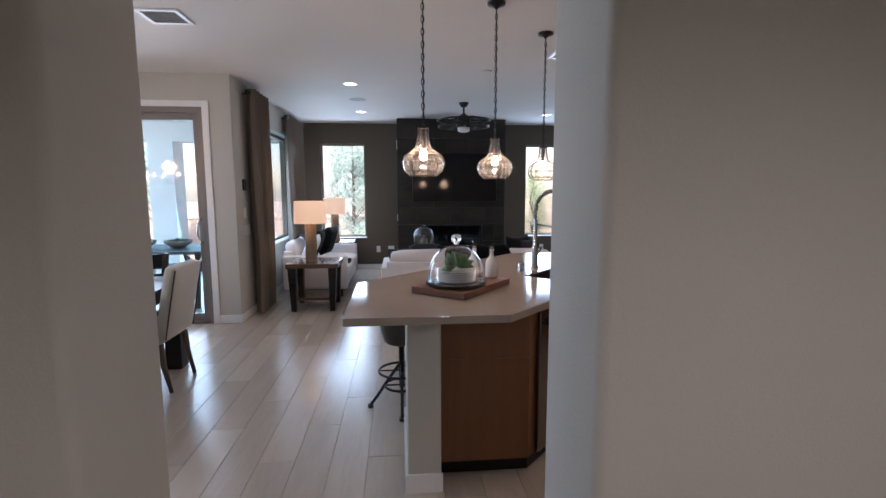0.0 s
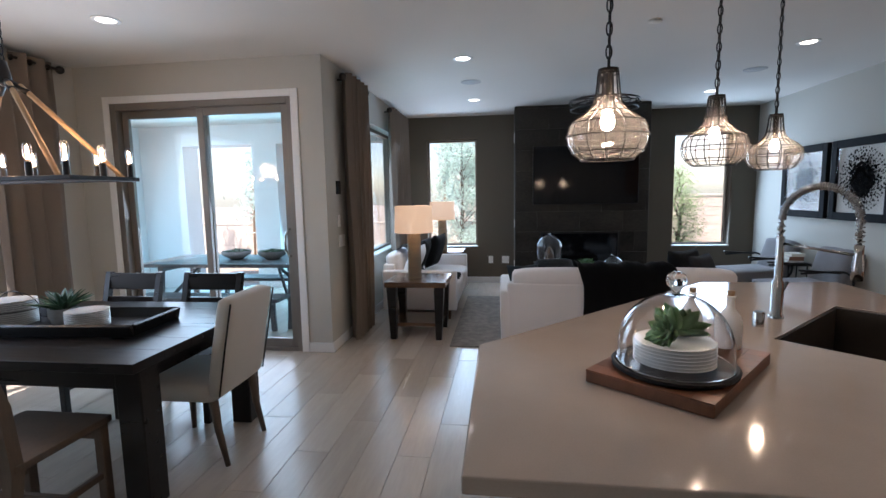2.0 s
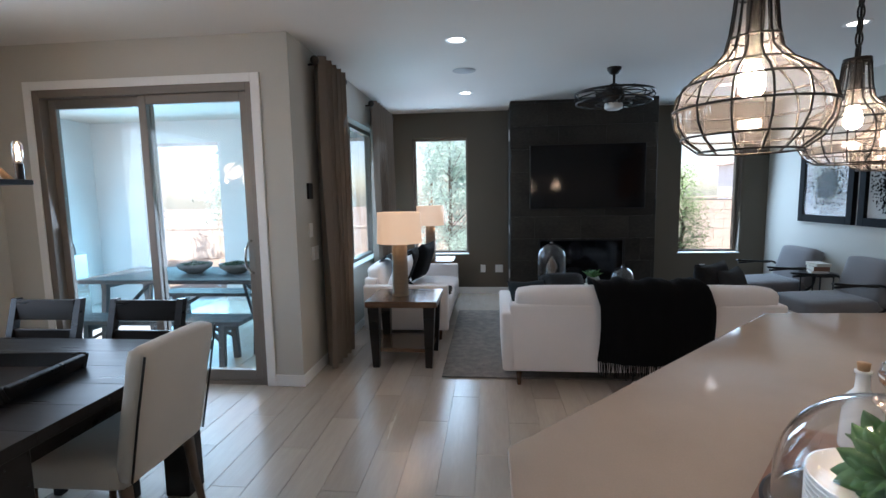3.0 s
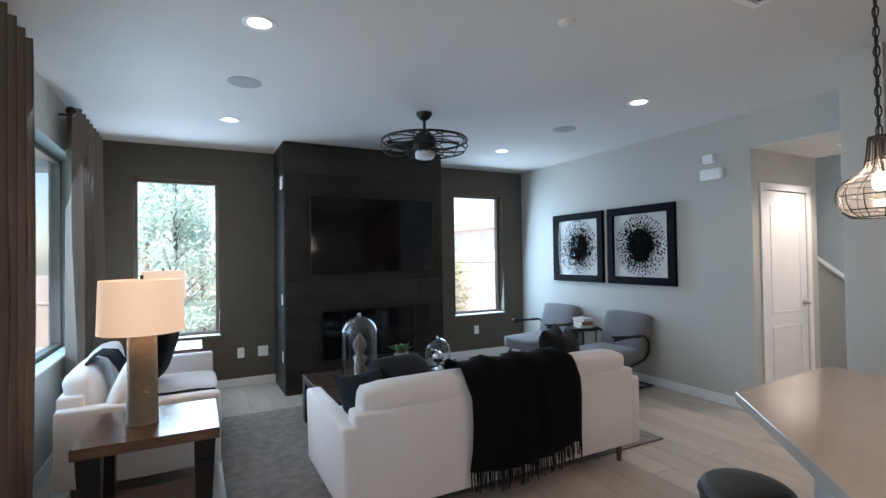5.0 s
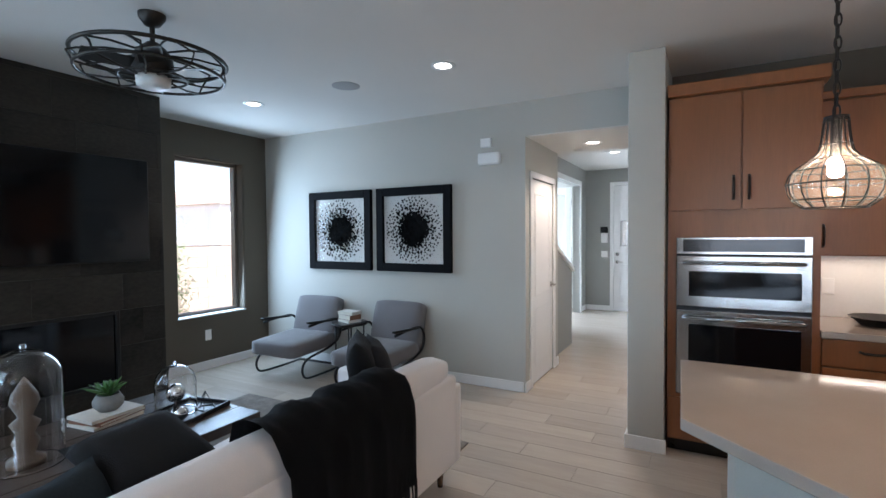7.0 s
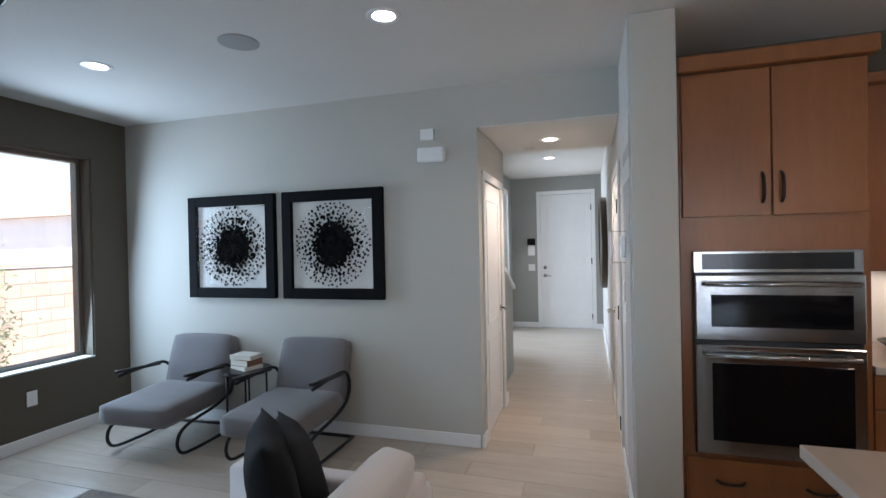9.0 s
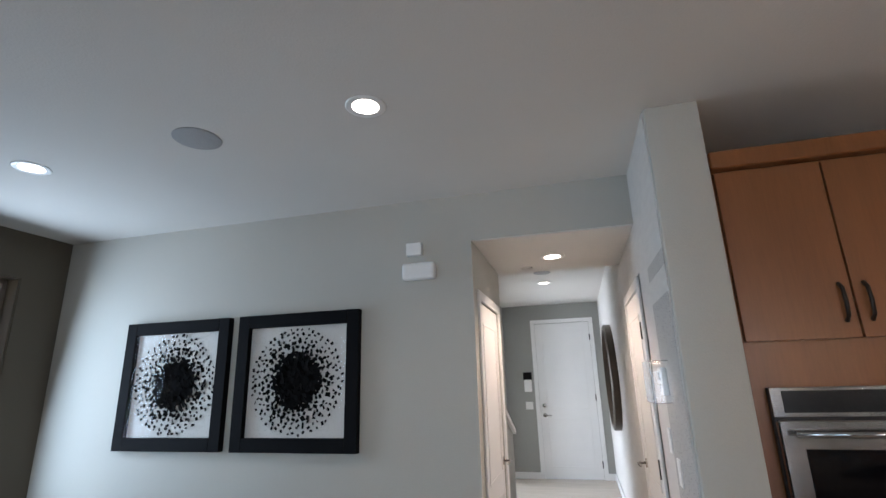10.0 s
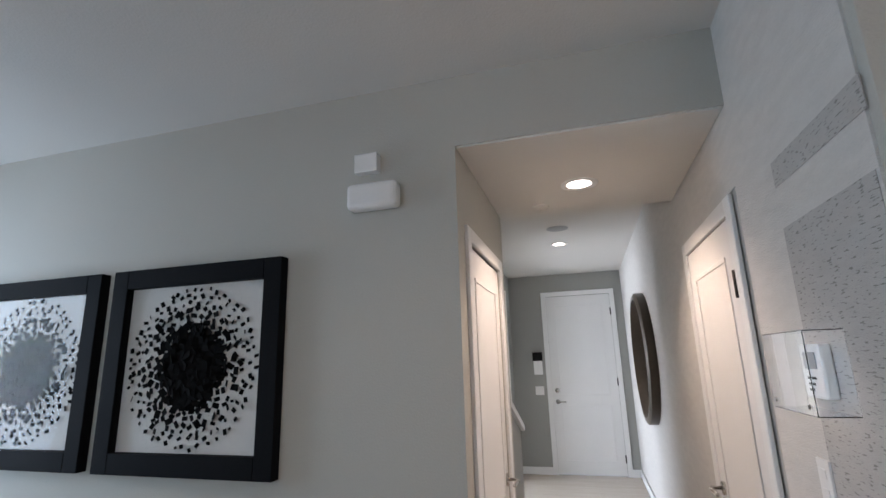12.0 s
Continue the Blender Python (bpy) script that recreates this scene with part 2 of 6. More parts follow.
_base = _fn["Principled BSDF"].inputs["Base Color"]
_fl.new(_tc.outputs["Object"], _mp.inputs["Vector"])
_fl.new(_mp.outputs["Vector"], _nz.inputs["Vector"])
_fl.new(_nz.outputs[0], _rp.inputs["Value"])
_fl.new(_rp.outputs[0], _mx.inputs[0])
_fl.new(_base.links[0].from_socket, _ca)
_fl.new([k for k in _mx.outputs if k.type == "RGBA"][0], _base)
STUCCO = mat("pale_stucco", (0.74, 0.75, 0.76), 0.9, var=0.06, fine=60, bump=0.5, bscale=70)
CREAMST = mat("white_stucco", (0.82, 0.85, 0.88), 0.9, var=0.06, fine=60, bump=0.5, bscale=70)
BLOCKW = mat("tan_block_wall", (0.54, 0.465, 0.395), 0.95, var=0.08, big=3, fine=50, bump=0.3, rnd=0.1)
GRAVEL = mat("tan_gravel", (0.40, 0.32, 0.25), 0.95, var=0.3, big=3, fine=28, bump=1.0, bscale=35)
SLAB = mat("patio_concrete", (0.42, 0.41, 0.395), 0.85, var=0.1, big=2, fine=40, bump=0.2)
BARK = mat("grey_brown_bark", (0.13, 0.095, 0.07), 0.9, var=0.3, fine=40, bump=0.8)


def leaf_mat(name, col):
    m = bpy.data.materials.new(name)
    m.use_nodes = True
    n, l = m.node_tree.nodes, m.node_tree.links
    n.remove(n["Principled BSDF"])
    g = n.new("ShaderNodeNewGeometry")
    r = n.new("ShaderNodeMapRange")
    r.inputs["To Min"].default_value, r.inputs["To Max"].default_value = 0.65, 1.35
    l.new(g.outputs["Random Per Island"], r.inputs["Value"])
    v = n.new("ShaderNodeVectorMath")
    v.operation = "SCALE"
    v.inputs[0].default_value = col
    l.new(r.outputs[0], v.inputs["Scale"])
    d, t, mx = n.new("ShaderNodeBsdfDiffuse"), n.new("ShaderNodeBsdfTranslucent"), n.new("ShaderNodeMixShader")
    l.new(v.outputs[0], d.inputs[0])
    l.new(v.outputs[0], t.inputs[0])
    l.new(d.outputs[0], mx.inputs[1])
    l.new(t.outputs[0], mx.inputs[2])
    l.new(mx.outputs[0], n["Material Output"].inputs[0])
    return m


# LEAFA is paled towards white to imitate outdoor glare and haze.
LEAFA, LEAFB = leaf_mat("glare_pale_leaf_thin", (0.60, 0.74, 0.67)), leaf_mat("bright_green_leaf_thin", (0.38, 0.54, 0.28))
STAKE = mat("lodgepole_stake", (0.30, 0.21, 0.14), 0.85, var=0.2, stretch=(6, 6, 0.6))
ROOFT = mat("clay_roof_tile", (0.42, 0.33, 0.28), 0.85, var=0.25, big=8, bump=0.2)
PTAB = mat("grey_patio_wood", (0.075, 0.078, 0.085), 0.6, var=0.2, big=4, stretch=(0.7, 6, 6), bump=0.15)
MIRROR = mat("mirror_silver", (0.86, 0.87, 0.87), 0.02, 1.0, var=0.0, bump=0)
GOLDW = mat("brushed_brass_wood", (0.07, 0.052, 0.036), 0.4, 0.4, var=0.2, bump=0.1)
NAVYS = mat("display_black", (0.01, 0.01, 0.012), 0.15, bump=0)
PANE = thin_glass("window_glass")
ARTG = thin_glass("low_gloss_picture_glass", (1, 1, 1), 1.04, 0.01, 0.0, 0.22)
SMOKE = thin_glass("champagne_glass", (0.97, 0.93, 0.90), 1.5, 0.03, 0.03)
SHELL = bpy.data.materials.new("thick_clear_glass")
SHELL.use_nodes = True
SHELL.node_tree.nodes["Principled BSDF"].inputs["Transmission Weight"].default_value = 1.0
SHELL.node_tree.nodes["Principled BSDF"].inputs["Roughness"].default_value = 0.0
SHELL.node_tree.nodes["Principled BSDF"].inputs["Base Color"].default_value = (1, 1, 1, 1)
SHELL.node_tree.nodes["Principled BSDF"].inputs["IOR"].default_value = 1.45
KNOB = bpy.data.materials.new("solid_glass")
KNOB.use_nodes = True
KNOB.node_tree.nodes["Principled BSDF"].inputs["Transmission Weight"].default_value = 1.0
KNOB.node_tree.nodes["Principled BSDF"].inputs["Roughness"].default_value = 0.02
KNOB.node_tree.nodes["Principled BSDF"].inputs["Base Color"].default_value = (1, 1, 1, 1)

# ---- mesh helpers ----


def B():
    return bmesh.new()


def box(bm, x0, x1, y0, y1, z0, z1, bev=0.0, seg=1, m=None):
    r = bmesh.ops.create_cube(bm, size=1.0)
    vs = r["verts"]
    bmesh.ops.scale(bm, vec=(x1 - x0, y1 - y0, z1 - z0), verts=vs)
    bmesh.ops.translate(bm, vec=((x0 + x1) / 2, (y0 + y1) / 2, (z0 + z1) / 2), verts=vs)
    if bev:
        es = list({e for v in vs for e in v.link_edges})
        r2 = bmesh.ops.bevel(bm, geom=es, offset=bev, segments=seg, affect="EDGES", profile=0.5)
        vs = list({v for f in r2["faces"] for v in f.verts} | {v for v in vs if v.is_valid})
    if m is not None:
        bmesh.ops.transform(bm, matrix=m, verts=vs)
    return bm


def prism(bm, pts, z0, z1, bev=0.0):
    """A flat polygon, counter-clockwise, raised from z0 to z1."""
    lo = [bm.verts.new((x, y, z0)) for x, y in pts]
    hi = [bm.verts.new((x, y, z1)) for x, y in pts]
    k = len(pts)
    fs = [bm.faces.new(hi), bm.faces.new(lo[::-1])]
    for i in range(k):
        fs.append(bm.faces.new((lo[i], lo[(i + 1) % k], hi[(i + 1) % k], hi[i])))
    if bev:
        es = list({e for f in fs for e in f.edges})
        bmesh.ops.bevel(bm, geom=es, offset=bev, segments=2, affect="EDGES", profile=0.5)
    return bm


def lathe(bm, prof, cx=0.0, cy=0.0, seg=32, m=None):
    """A profile of (radius, z) turned round the upright axis."""
    rings, made = [], []
    for r, z in prof:
        if r < 1e-5:
            rings.append([bm.verts.new((cx, cy, z))])
        else:
            rings.append([bm.verts.new((cx + r * math.cos(2 * math.pi * i / seg), cy + r * math.sin(2 * math.pi * i / seg), z)) for i in range(seg)])
        made += rings[-1]
    for a, b in zip(rings, rings[1:]):
        for i in range(seg):
            j = (i + 1) % seg
            if len(a) == 1 and len(b) == 1:
                continue
            if len(a) == 1:
                bm.faces.new((a[0], b[j], b[i]))
            elif len(b) == 1:
                bm.faces.new((a[i], a[j], b[0]))
            else:
                bm.faces.new((a[i], a[j], b[j], b[i]))
    if m is not None:
        bmesh.ops.transform(bm, matrix=m, verts=made)
    return bm


def tube(bm, pts, r, seg=8, closed=False, r_end=None, caps=True):
    """A round bar along a line of points."""
    pts = [Vector(p) for p in pts]
    k = len(pts)
    rings, side = [], None
    for i, p in enumerate(pts):
        d = (pts[(i + 1) % k] - pts[i - 1]) if closed else (pts[min(i + 1, k - 1)] - pts[max(i - 1, 0)])
        d.normalize()
        if side is None:
            side = d.orthogonal().normalized()
        side = (side - d * side.dot(d)).normalized()
        up = d.cross(side)
        rr = r if r_end is None else r + (r_end - r) * i / max(k - 1, 1)
        rings.append([bm.verts.new(p + side * rr * math.cos(2 * math.pi * j / seg) + up * rr * math.sin(2 * math.pi * j / seg)) for j in range(seg)])
    pairs = list(zip(rings, rings[1:])) + ([(rings[-1], rings[0])] if closed else [])
    for a, b in pairs:
        for j in range(seg):
            bm.faces.new((a[j], a[(j + 1) % seg], b[(j + 1) % seg], b[j]))
    if caps and not closed:
        bm.faces.new(rings[0][::-1])
        bm.faces.new(rings[-1])
    return bm


def cyl(bm, cx, cy, z0, z1, r, r2=None, seg=24):
    r2 = r if r2 is None else r2
    return lathe(bm, [(0, z0), (r, z0), (r2, z1), (0, z1)], cx, cy, seg)


def arc(cx, cz, r, a0, a1, k, y=0.0):
    """Points of an arc in the x-z plane, degrees."""
    return [(cx + r * math.cos(radians(a0 + (a1 - a0) * i / k)), y, cz + r * math.sin(radians(a0 + (a1 - a0) * i / k))) for i in range(k + 1)]


def cushion(bm, x0, x1, y0, y1, z0, z1, bev=0.04, puff=0.02, m=None):
    """A soft block with rounded edges and a crowned top."""
    t = bmesh.new()
    box(t, x0, x1, y0, y1, z0, z1)
    bmesh.ops.subdivide_edges(t, edges=t.edges[:], cuts=7, use_grid_fill=True)
    c = Vector(((x0 + x1) / 2, (y0 + y1) / 2, (z0 + z1) / 2))
    h = Vector(((x1 - x0) / 2, (y1 - y0) / 2, (z1 - z0) / 2))
    for v in t.verts:
        d = v.co - c
        q = Vector((d.x / h.x, d.y / h.y, d.z / h.z))
        inner = Vector((max(min(d.x, h.x - bev), -h.x + bev), max(min(d.y, h.y - bev), -h.y + bev), max(min(d.z, h.z - bev), -h.z + bev)))
        rest = d - inner
        if rest.length > 1e-6:
            d = inner + rest.normalized() * bev
        d.x += puff * q.x * (1 - q.y ** 2) * (1 - q.z ** 2)
        d.y += puff * q.y * (1 - q.x ** 2) * (1 - q.z ** 2)
        d.z += puff * q.z * (1 - q.x ** 2) * (1 - q.y ** 2)
        d += Vector(noise.noise_vector(v.co * 7.0)) * 0.004
        v.co = c + d
    if m is not None:
        bmesh.ops.transform(t, matrix=m, verts=t.verts[:])
    me = bpy.data.meshes.new("tmp")
    t.to_mesh(me)
    t.free()
    bm.from_mesh(me)
    bpy.data.meshes.remove(me)
    return bm


def pillow(bm, w, h, t, m):
    """A throw pillow: two puffed faces that meet in a pointed seam."""
    k = 10
    for s in (1, -1):
        g = {}
        for i in range(k + 1):
            for j in range(k + 1):
                u, v = 2 * i / k - 1, 2 * j / k - 1
                p = (1 - u ** 4) * (1 - v ** 4)
                pinch = 1 - 0.10 * (1 - abs(u)) * abs(v) ** 3
                pin2 = 1 - 0.10 * (1 - abs(v)) * abs(u) ** 3
                g[i, j] = bm.verts.new(m @ Vector((u * w / 2 * pin2, s * t / 2 * p ** 0.6, v * h / 2 * pinch)))
        for i in range(k):
            for j in range(k):
                q = (g[i, j], g[i + 1, j], g[i + 1, j + 1], g[i, j + 1])
                bm.faces.new(q if s < 0 else q[::-1])
    bmesh.ops.remove_doubles(bm, verts=bm.verts[:], dist=0.0005)
    return bm


def link(name, bm, material, smooth=False):
    if smooth:
        for f in bm.faces:
            f.smooth = True
    me = bpy.data.meshes.new(name)
    bm.to_mesh(me)
    bm.free()
    if smooth == "auto":
        me.set_sharp_from_angle(angle=radians(40))
    me.materials.append(material)
    return new(name, me)


def part(name, bm, material, parent=None, label="", smooth=False):
    o = link(name, bm, material, smooth)
    if parent is not None:
        o.parent = parent
    if label:
        tagged(o, label)
    return o


def thing(name, x, y, z, rz, label, category, group="", kind=""):
    o = new(name)
    o.empty_display_size = 0.1
    o.matrix_world = pose(x, y, z, 0, 0, rz)
    return tagged(o, label, category, group, kind)


def struct(name, bm, material, label, category, smooth=False):
    return tagged(link(name, bm, material, smooth), label, category, kind="structure")

# ---- the rooms ----
H = 2.74


def wall_with_holes(name, axis, at, thick, u0, u1, z0, z1, holes, material, label):
    """A wall along x or y; holes: (u0, u1, z0, z1). Built of butted blocks round the openings."""
    bm = B()
    cuts = sorted({u0, u1, *[h[0] for h in holes], *[h[1] for h in holes]})
    for a, b in zip(cuts, cuts[1:]):
        hs = sorted([h for h in holes if h[0] <= a + 1e-6 and h[1] >= b - 1e-6], key=lambda h: h[2])
        z = z0
        spans = []
        for h in hs:
            if h[2] > z + 1e-6:
                spans.append((z, h[2]))
            z = h[3]
        if z1 > z + 1e-6:
            spans.append((z, z1))
        for s0, s1 in spans:
            if axis == "x":
                box(bm, a, b, at, at + thick, s0, s1)
            else:
                box(bm, at, at + thick, a, b, s0, s1)
    bmesh.ops.remove_doubles(bm, verts=bm.verts[:], dist=0.0001)
    return struct(name, bm, material, label, "wall")


WL = (-1.445, -0.586, 0.60, 2.385)
WR = (2.471, 3.340, 0.60, 2.385)
wall_with_holes("wall_north", "x", 9.537, 0.20, -1.97, 3.88, 0, H, [WL, WR], TAUPE, "dark taupe painted living room wall with two windows")
wall_with_holes("wall_east", "y", 3.68, 0.20, 6.07, 9.537, 0, H, [], WALL, "light greige painted living room wall")
wall_with_holes("wall_west_living", "y", -1.97, 0.20, 5.83, 9.537, 0, H, [(6.75, 8.75, 0.72, 2.36)], WALL, "greige painted wall with a wide window")
wall_with_holes("wall_slider", "x", 5.83, 0.20, -4.45, -1.97, 0, H, [(-3.90, -2.06, -0.1, 2.40)], WALL, "greige painted wall round a sliding patio door")
wall_with_holes("wall_west_dining", "y", -4.45, 0.20, 1.15, 5.83, 0, H, [(2.6, 4.75, 0.55, 2.38)], WALL, "greige painted dining wall with a window")
bm = B()
for x0, x1, z0, z1 in ((-4.45, -0.50, 0, H), (0.383, 3.75, 0, H), (-0.50, 0.383, 2.5, H)):
    box(bm, x0, x1, 1.13, 1.435, z0, z1, 0.022, 4)
struct("wall_south", bm, WALL, "greige painted thick wall with rounded corners at the passage", "wall", "auto")
bm = B()
box(bm, -1.6, -1.5, -1.5, 1.13, 0, H)
box(bm, 1.4, 1.5, -1.5, 1.13, 0, H)
box(bm, -1.6, 1.5, -1.6, -1.5, 0, H)
struct("wall_passage", bm, WALL, "greige painted passage walls", "wall")
wall_with_holes("wall_kitchen_east", "y", 3.62, 0.13, 1.435, 4.83, 0, H, [], TAUPE, "dark taupe painted kitchen wall")
bm = B()
box(bm, 2.896, 9.25, 4.83, 5.06, 0, H, 0.008, 2)
struct("wall_hall_south", bm, WALL, "greige painted hall wall with a rounded end", "wall", "auto")
# rough plaster paper on the hall side
bm = B()
box(bm, 2.93, 3.72, 5.06, 5.066, 0.11, H - 0.001)
box(bm, 4.66, 9.05, 5.06, 5.066, 0.11, H - 0.001)
box(bm, 3.72, 4.66, 5.06, 5.066, 2.12, H - 0.001)
struct("trim_wallpaper", bm, PAPERW, "pale plaster-textured wallpaper on the hall wall", "wallpaper")
bm = B()
box(bm, 3.68, 3.88, 5.066, 6.07, 2.42, H)
box(bm, 3.88, 4.80, 5.066, 6.07, 2.42, H - 0.002)
struct("header_hall", bm, WALL, "greige dropped header over the hall opening", "header")
bm = B()
box(bm, 3.69, 4.795, 5.07, 6.065, 2.412, 2.420)
struct("ceiling_hall_low", bm, CEIL, "white low hall ceiling", "ceiling")
wall_with_holes("wall_hall_north", "x", 6.07, 0.13, 3.88, 4.80, 0, H, [(3.84 + 0.04, 4.60, 0, 2.06)], WALL, "greige hall wall with a white closet door")
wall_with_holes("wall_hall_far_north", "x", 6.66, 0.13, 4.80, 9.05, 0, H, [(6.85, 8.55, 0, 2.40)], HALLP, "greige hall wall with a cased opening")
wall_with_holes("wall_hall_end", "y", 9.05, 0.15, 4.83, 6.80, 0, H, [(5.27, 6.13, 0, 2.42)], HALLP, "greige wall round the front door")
bm = B()
box(bm, 4.74, 4.80, 6.20, 9.0, 0, H)
box(bm, 9.05, 9.2, 6.80, 9.0, 0, H)
struct("wall_side_room", bm, WALL, "greige walls of the side room", "wall")
wall_with_holes("wall_side_room_north", "x", 9.0, 0.13, 4.80, 9.2, 0, H, [(6.4, 8.9, 0.3, 2.4)], WALL, "greige side room wall with a bright window")
bm = B()
box(bm, -4.45, 9.3, -1.6, 9.74, H, H + 0.15)
struct("ceiling", bm, CEIL, "smooth off-white ceiling", "ceiling")
bm = B()
box(bm, -4.45, 9.3, -1.6, 9.74, -0.15, -0.006)
floor = struct("floor", bm, GROUT, "grey wood-look tile plank floor with thin joints", "floor")

# baseboards
bm = B()


def base(x0, y0, x1, y1, side):
    t = 0.014
    if x0 == x1:
        box(bm, x0, x0 + side * t, min(y0, y1), max(y0, y1), 0, 0.095, 0.003)
    else:
        box(bm, min(x0, x1), max(x0, x1), y0, y0 + side * t, 0, 0.095, 0.003)


base(-1.75, 9.537, 0.012, 9.537, -1)
base(1.915, 9.537, 3.66, 9.537, -1)
base(3.68, 6.09, 3.68, 9.52, -1)
base(3.66, 6.07, 3.81, 6.07, -1)
base(4.66, 6.07, 4.80, 6.07, -1)
base(-1.77, 5.83, -1.77, 9.52, 1)
base(-2.0, 5.83, -1.755, 5.83, -1)
base(-4.25, 5.83, -3.96, 5.83, -1)
base(-4.25, 1.46, -4.25, 5.81, 1)
base(2.896, 4.815, 2.896, 5.075, -1)
base(2.882, 5.066, 3.72, 5.066, 1)
base(4.66, 5.066, 9.05, 5.066, 1)
base(9.05, 5.08, 9.05, 5.21, -1)
base(9.05, 6.19, 9.05, 6.64, -1)
base(4.82, 6.66, 6.75, 6.66, -1)
base(8.65, 6.66, 9.03, 6.66, -1)
struct("baseboard", bm, TRIM, "white painted baseboard", "baseboard")


def window(name, axis, at, u0, u1, z0, z1, depth, label, bars=()):
    """A fixed window set in the outer half of the wall, with frame, sill and panes."""
    w = thing(name, 0, 0, 0, 0, label, "window", kind="structure")

    def bx(m, a0, a1, d0, d1, b0, b1, bev=0.0):
        return box(m, a0, a1, d0, d1, b0, b1, bev) if axis == "x" else box(m, d0, d1, a0, a1, b0, b1, bev)
    d0, d1 = sorted((at, at + depth * 0.35))
    m = B()
    f = 0.045
    for q in ((u0, u0 + f, z0, z1), (u1 - f, u1, z0, z1), (u0 + f, u1 - f, z0, z0 + f), (u0 + f, u1 - f, z1 - f, z1)):
        bx(m, q[0], q[1], d0, d1, q[2], q[3])
    for c in bars:
        bx(m, c - 0.025, c + 0.025, d0, d1, z0 + f, z1 - f)
    part("window_frame", m, ALUM if name != "window_1" else TRIM, w)
    edges = [u0 + f, *bars, u1 - f]
    mid = (d0 + d1) / 2
    for a, b in zip(edges, edges[1:]):
        m = B()
        bx(m, a + 0.001, b - 0.001, mid - 0.003, mid + 0.003, z0 + f + 0.001, z1 - f - 0.001)
        g = part("pane", m, PANE, w)
        g.visible_shadow = False
    return w


for i, q in enumerate((WL, WR)):
    window("window_%d" % (i + 2), "x", 9.66, q[0], q[1], q[2], q[3], 0.2, "tall fixed window in the dark taupe wall", ())
window("window_4", "y", -1.88, 6.75, 8.75, 0.72, 2.36, -0.2, "wide white-framed window beside the loveseat", (7.75,))
window("window_6", "x", 9.06, 6.4, 8.9, 0.3, 2.4, 0.1, "bright white window of the side room", (7.65,))
window("window_5", "y", -4.36, 2.6, 4.75, 0.55, 2.38, -0.2, "wide dining window behind taupe curtains", (3.67,))
# pale stool sills and returns
bm = B()
for q in (WL, WR):
    box(bm, q[0] + 0.002, q[1] - 0.002, 9.53, 9.655, 0.602, 0.617, 0.003)
box(bm, -1.865, -1.755, 6.752, 8.748, 0.722, 0.740, 0.004)
struct("trim_sills", bm, TRIM, "white painted window sills", "window sill")
bm = B()
for q in (WL, WR):
    for a, b, c, d in ((q[0] + 0.001, q[0] + 0.014, 0.617, 2.384), (q[1] - 0.014, q[1] - 0.001, 0.617, 2.384), (q[0] + 0.014, q[1] - 0.014, 2.37, 2.384)):
        box(bm, a, b, 9.545, 9.655, c, d)
struct("trim_window_returns", bm, TAUPE, "taupe window returns", "trim")

# sliding patio door
sl = thing("door_1", 0, 0, 0, 0, "bronze-framed two-panel glass sliding patio door with white casing", "sliding door", kind="structure")
bm = B()
for q in ((-3.955, -3.89, 0, 2.455), (-2.07, -2.0, 0, 2.455), (-3.89, -2.07, 2.39, 2.455)):
    box(bm, q[0], q[1], 5.815, 5.83, q[2], q[3], 0.003)
part("casing", bm, TRIM, sl, "white painted casing")
bm = B()
for q in ((-3.90, -3.84, 0, 2.40), (-2.12, -2.06, 0, 2.40), (-3.84, -2.12, 2.33, 2.40), (-3.84, -2.12, -0.005, 0.03)):
    box(bm, q[0], q[1], 5.835, 5.96, q[2], q[3], 0.003)
part("outer_frame", bm, ALUM, sl)
for x0, x1, y0 in ((-3.84, -2.95, 5.91), (-3.02, -2.12, 5.86)):
    bm = B()
    for q in ((x0, x0 + 0.065, 0.03, 2.33), (x1 - 0.065, x1, 0.03, 2.33), (x0 + 0.065, x1 - 0.065, 2.255, 2.33), (x0 + 0.065, x1 - 0.065, 0.03, 0.115)):
        box(bm, q[0], q[1], y0, y0 + 0.04, q[2], q[3], 0.004)
    p = part("sliding_panel", bm, ALUM, sl)
    bm = B()
    box(bm, x0 + 0.066, x1 - 0.066, y0 + 0.017, y0 + 0.023, 0.116, 2.254)
    g = part("pane", bm, PANE, p)
    g.visible_shadow = False
bm = B()
tube(bm, [(-2.155, 5.86, 0.92), (-2.16, 5.825, 0.93), (-2.175, 5.80, 0.98), (-2.18, 5.795, 1.05), (-2.175, 5.80, 1.12), (-2.16, 5.825, 1.17), (-2.155, 5.86, 1.18)], 0.011, 8)
part("pull_handle", bm, CHROME, sl, "curved nickel pull handle", True)


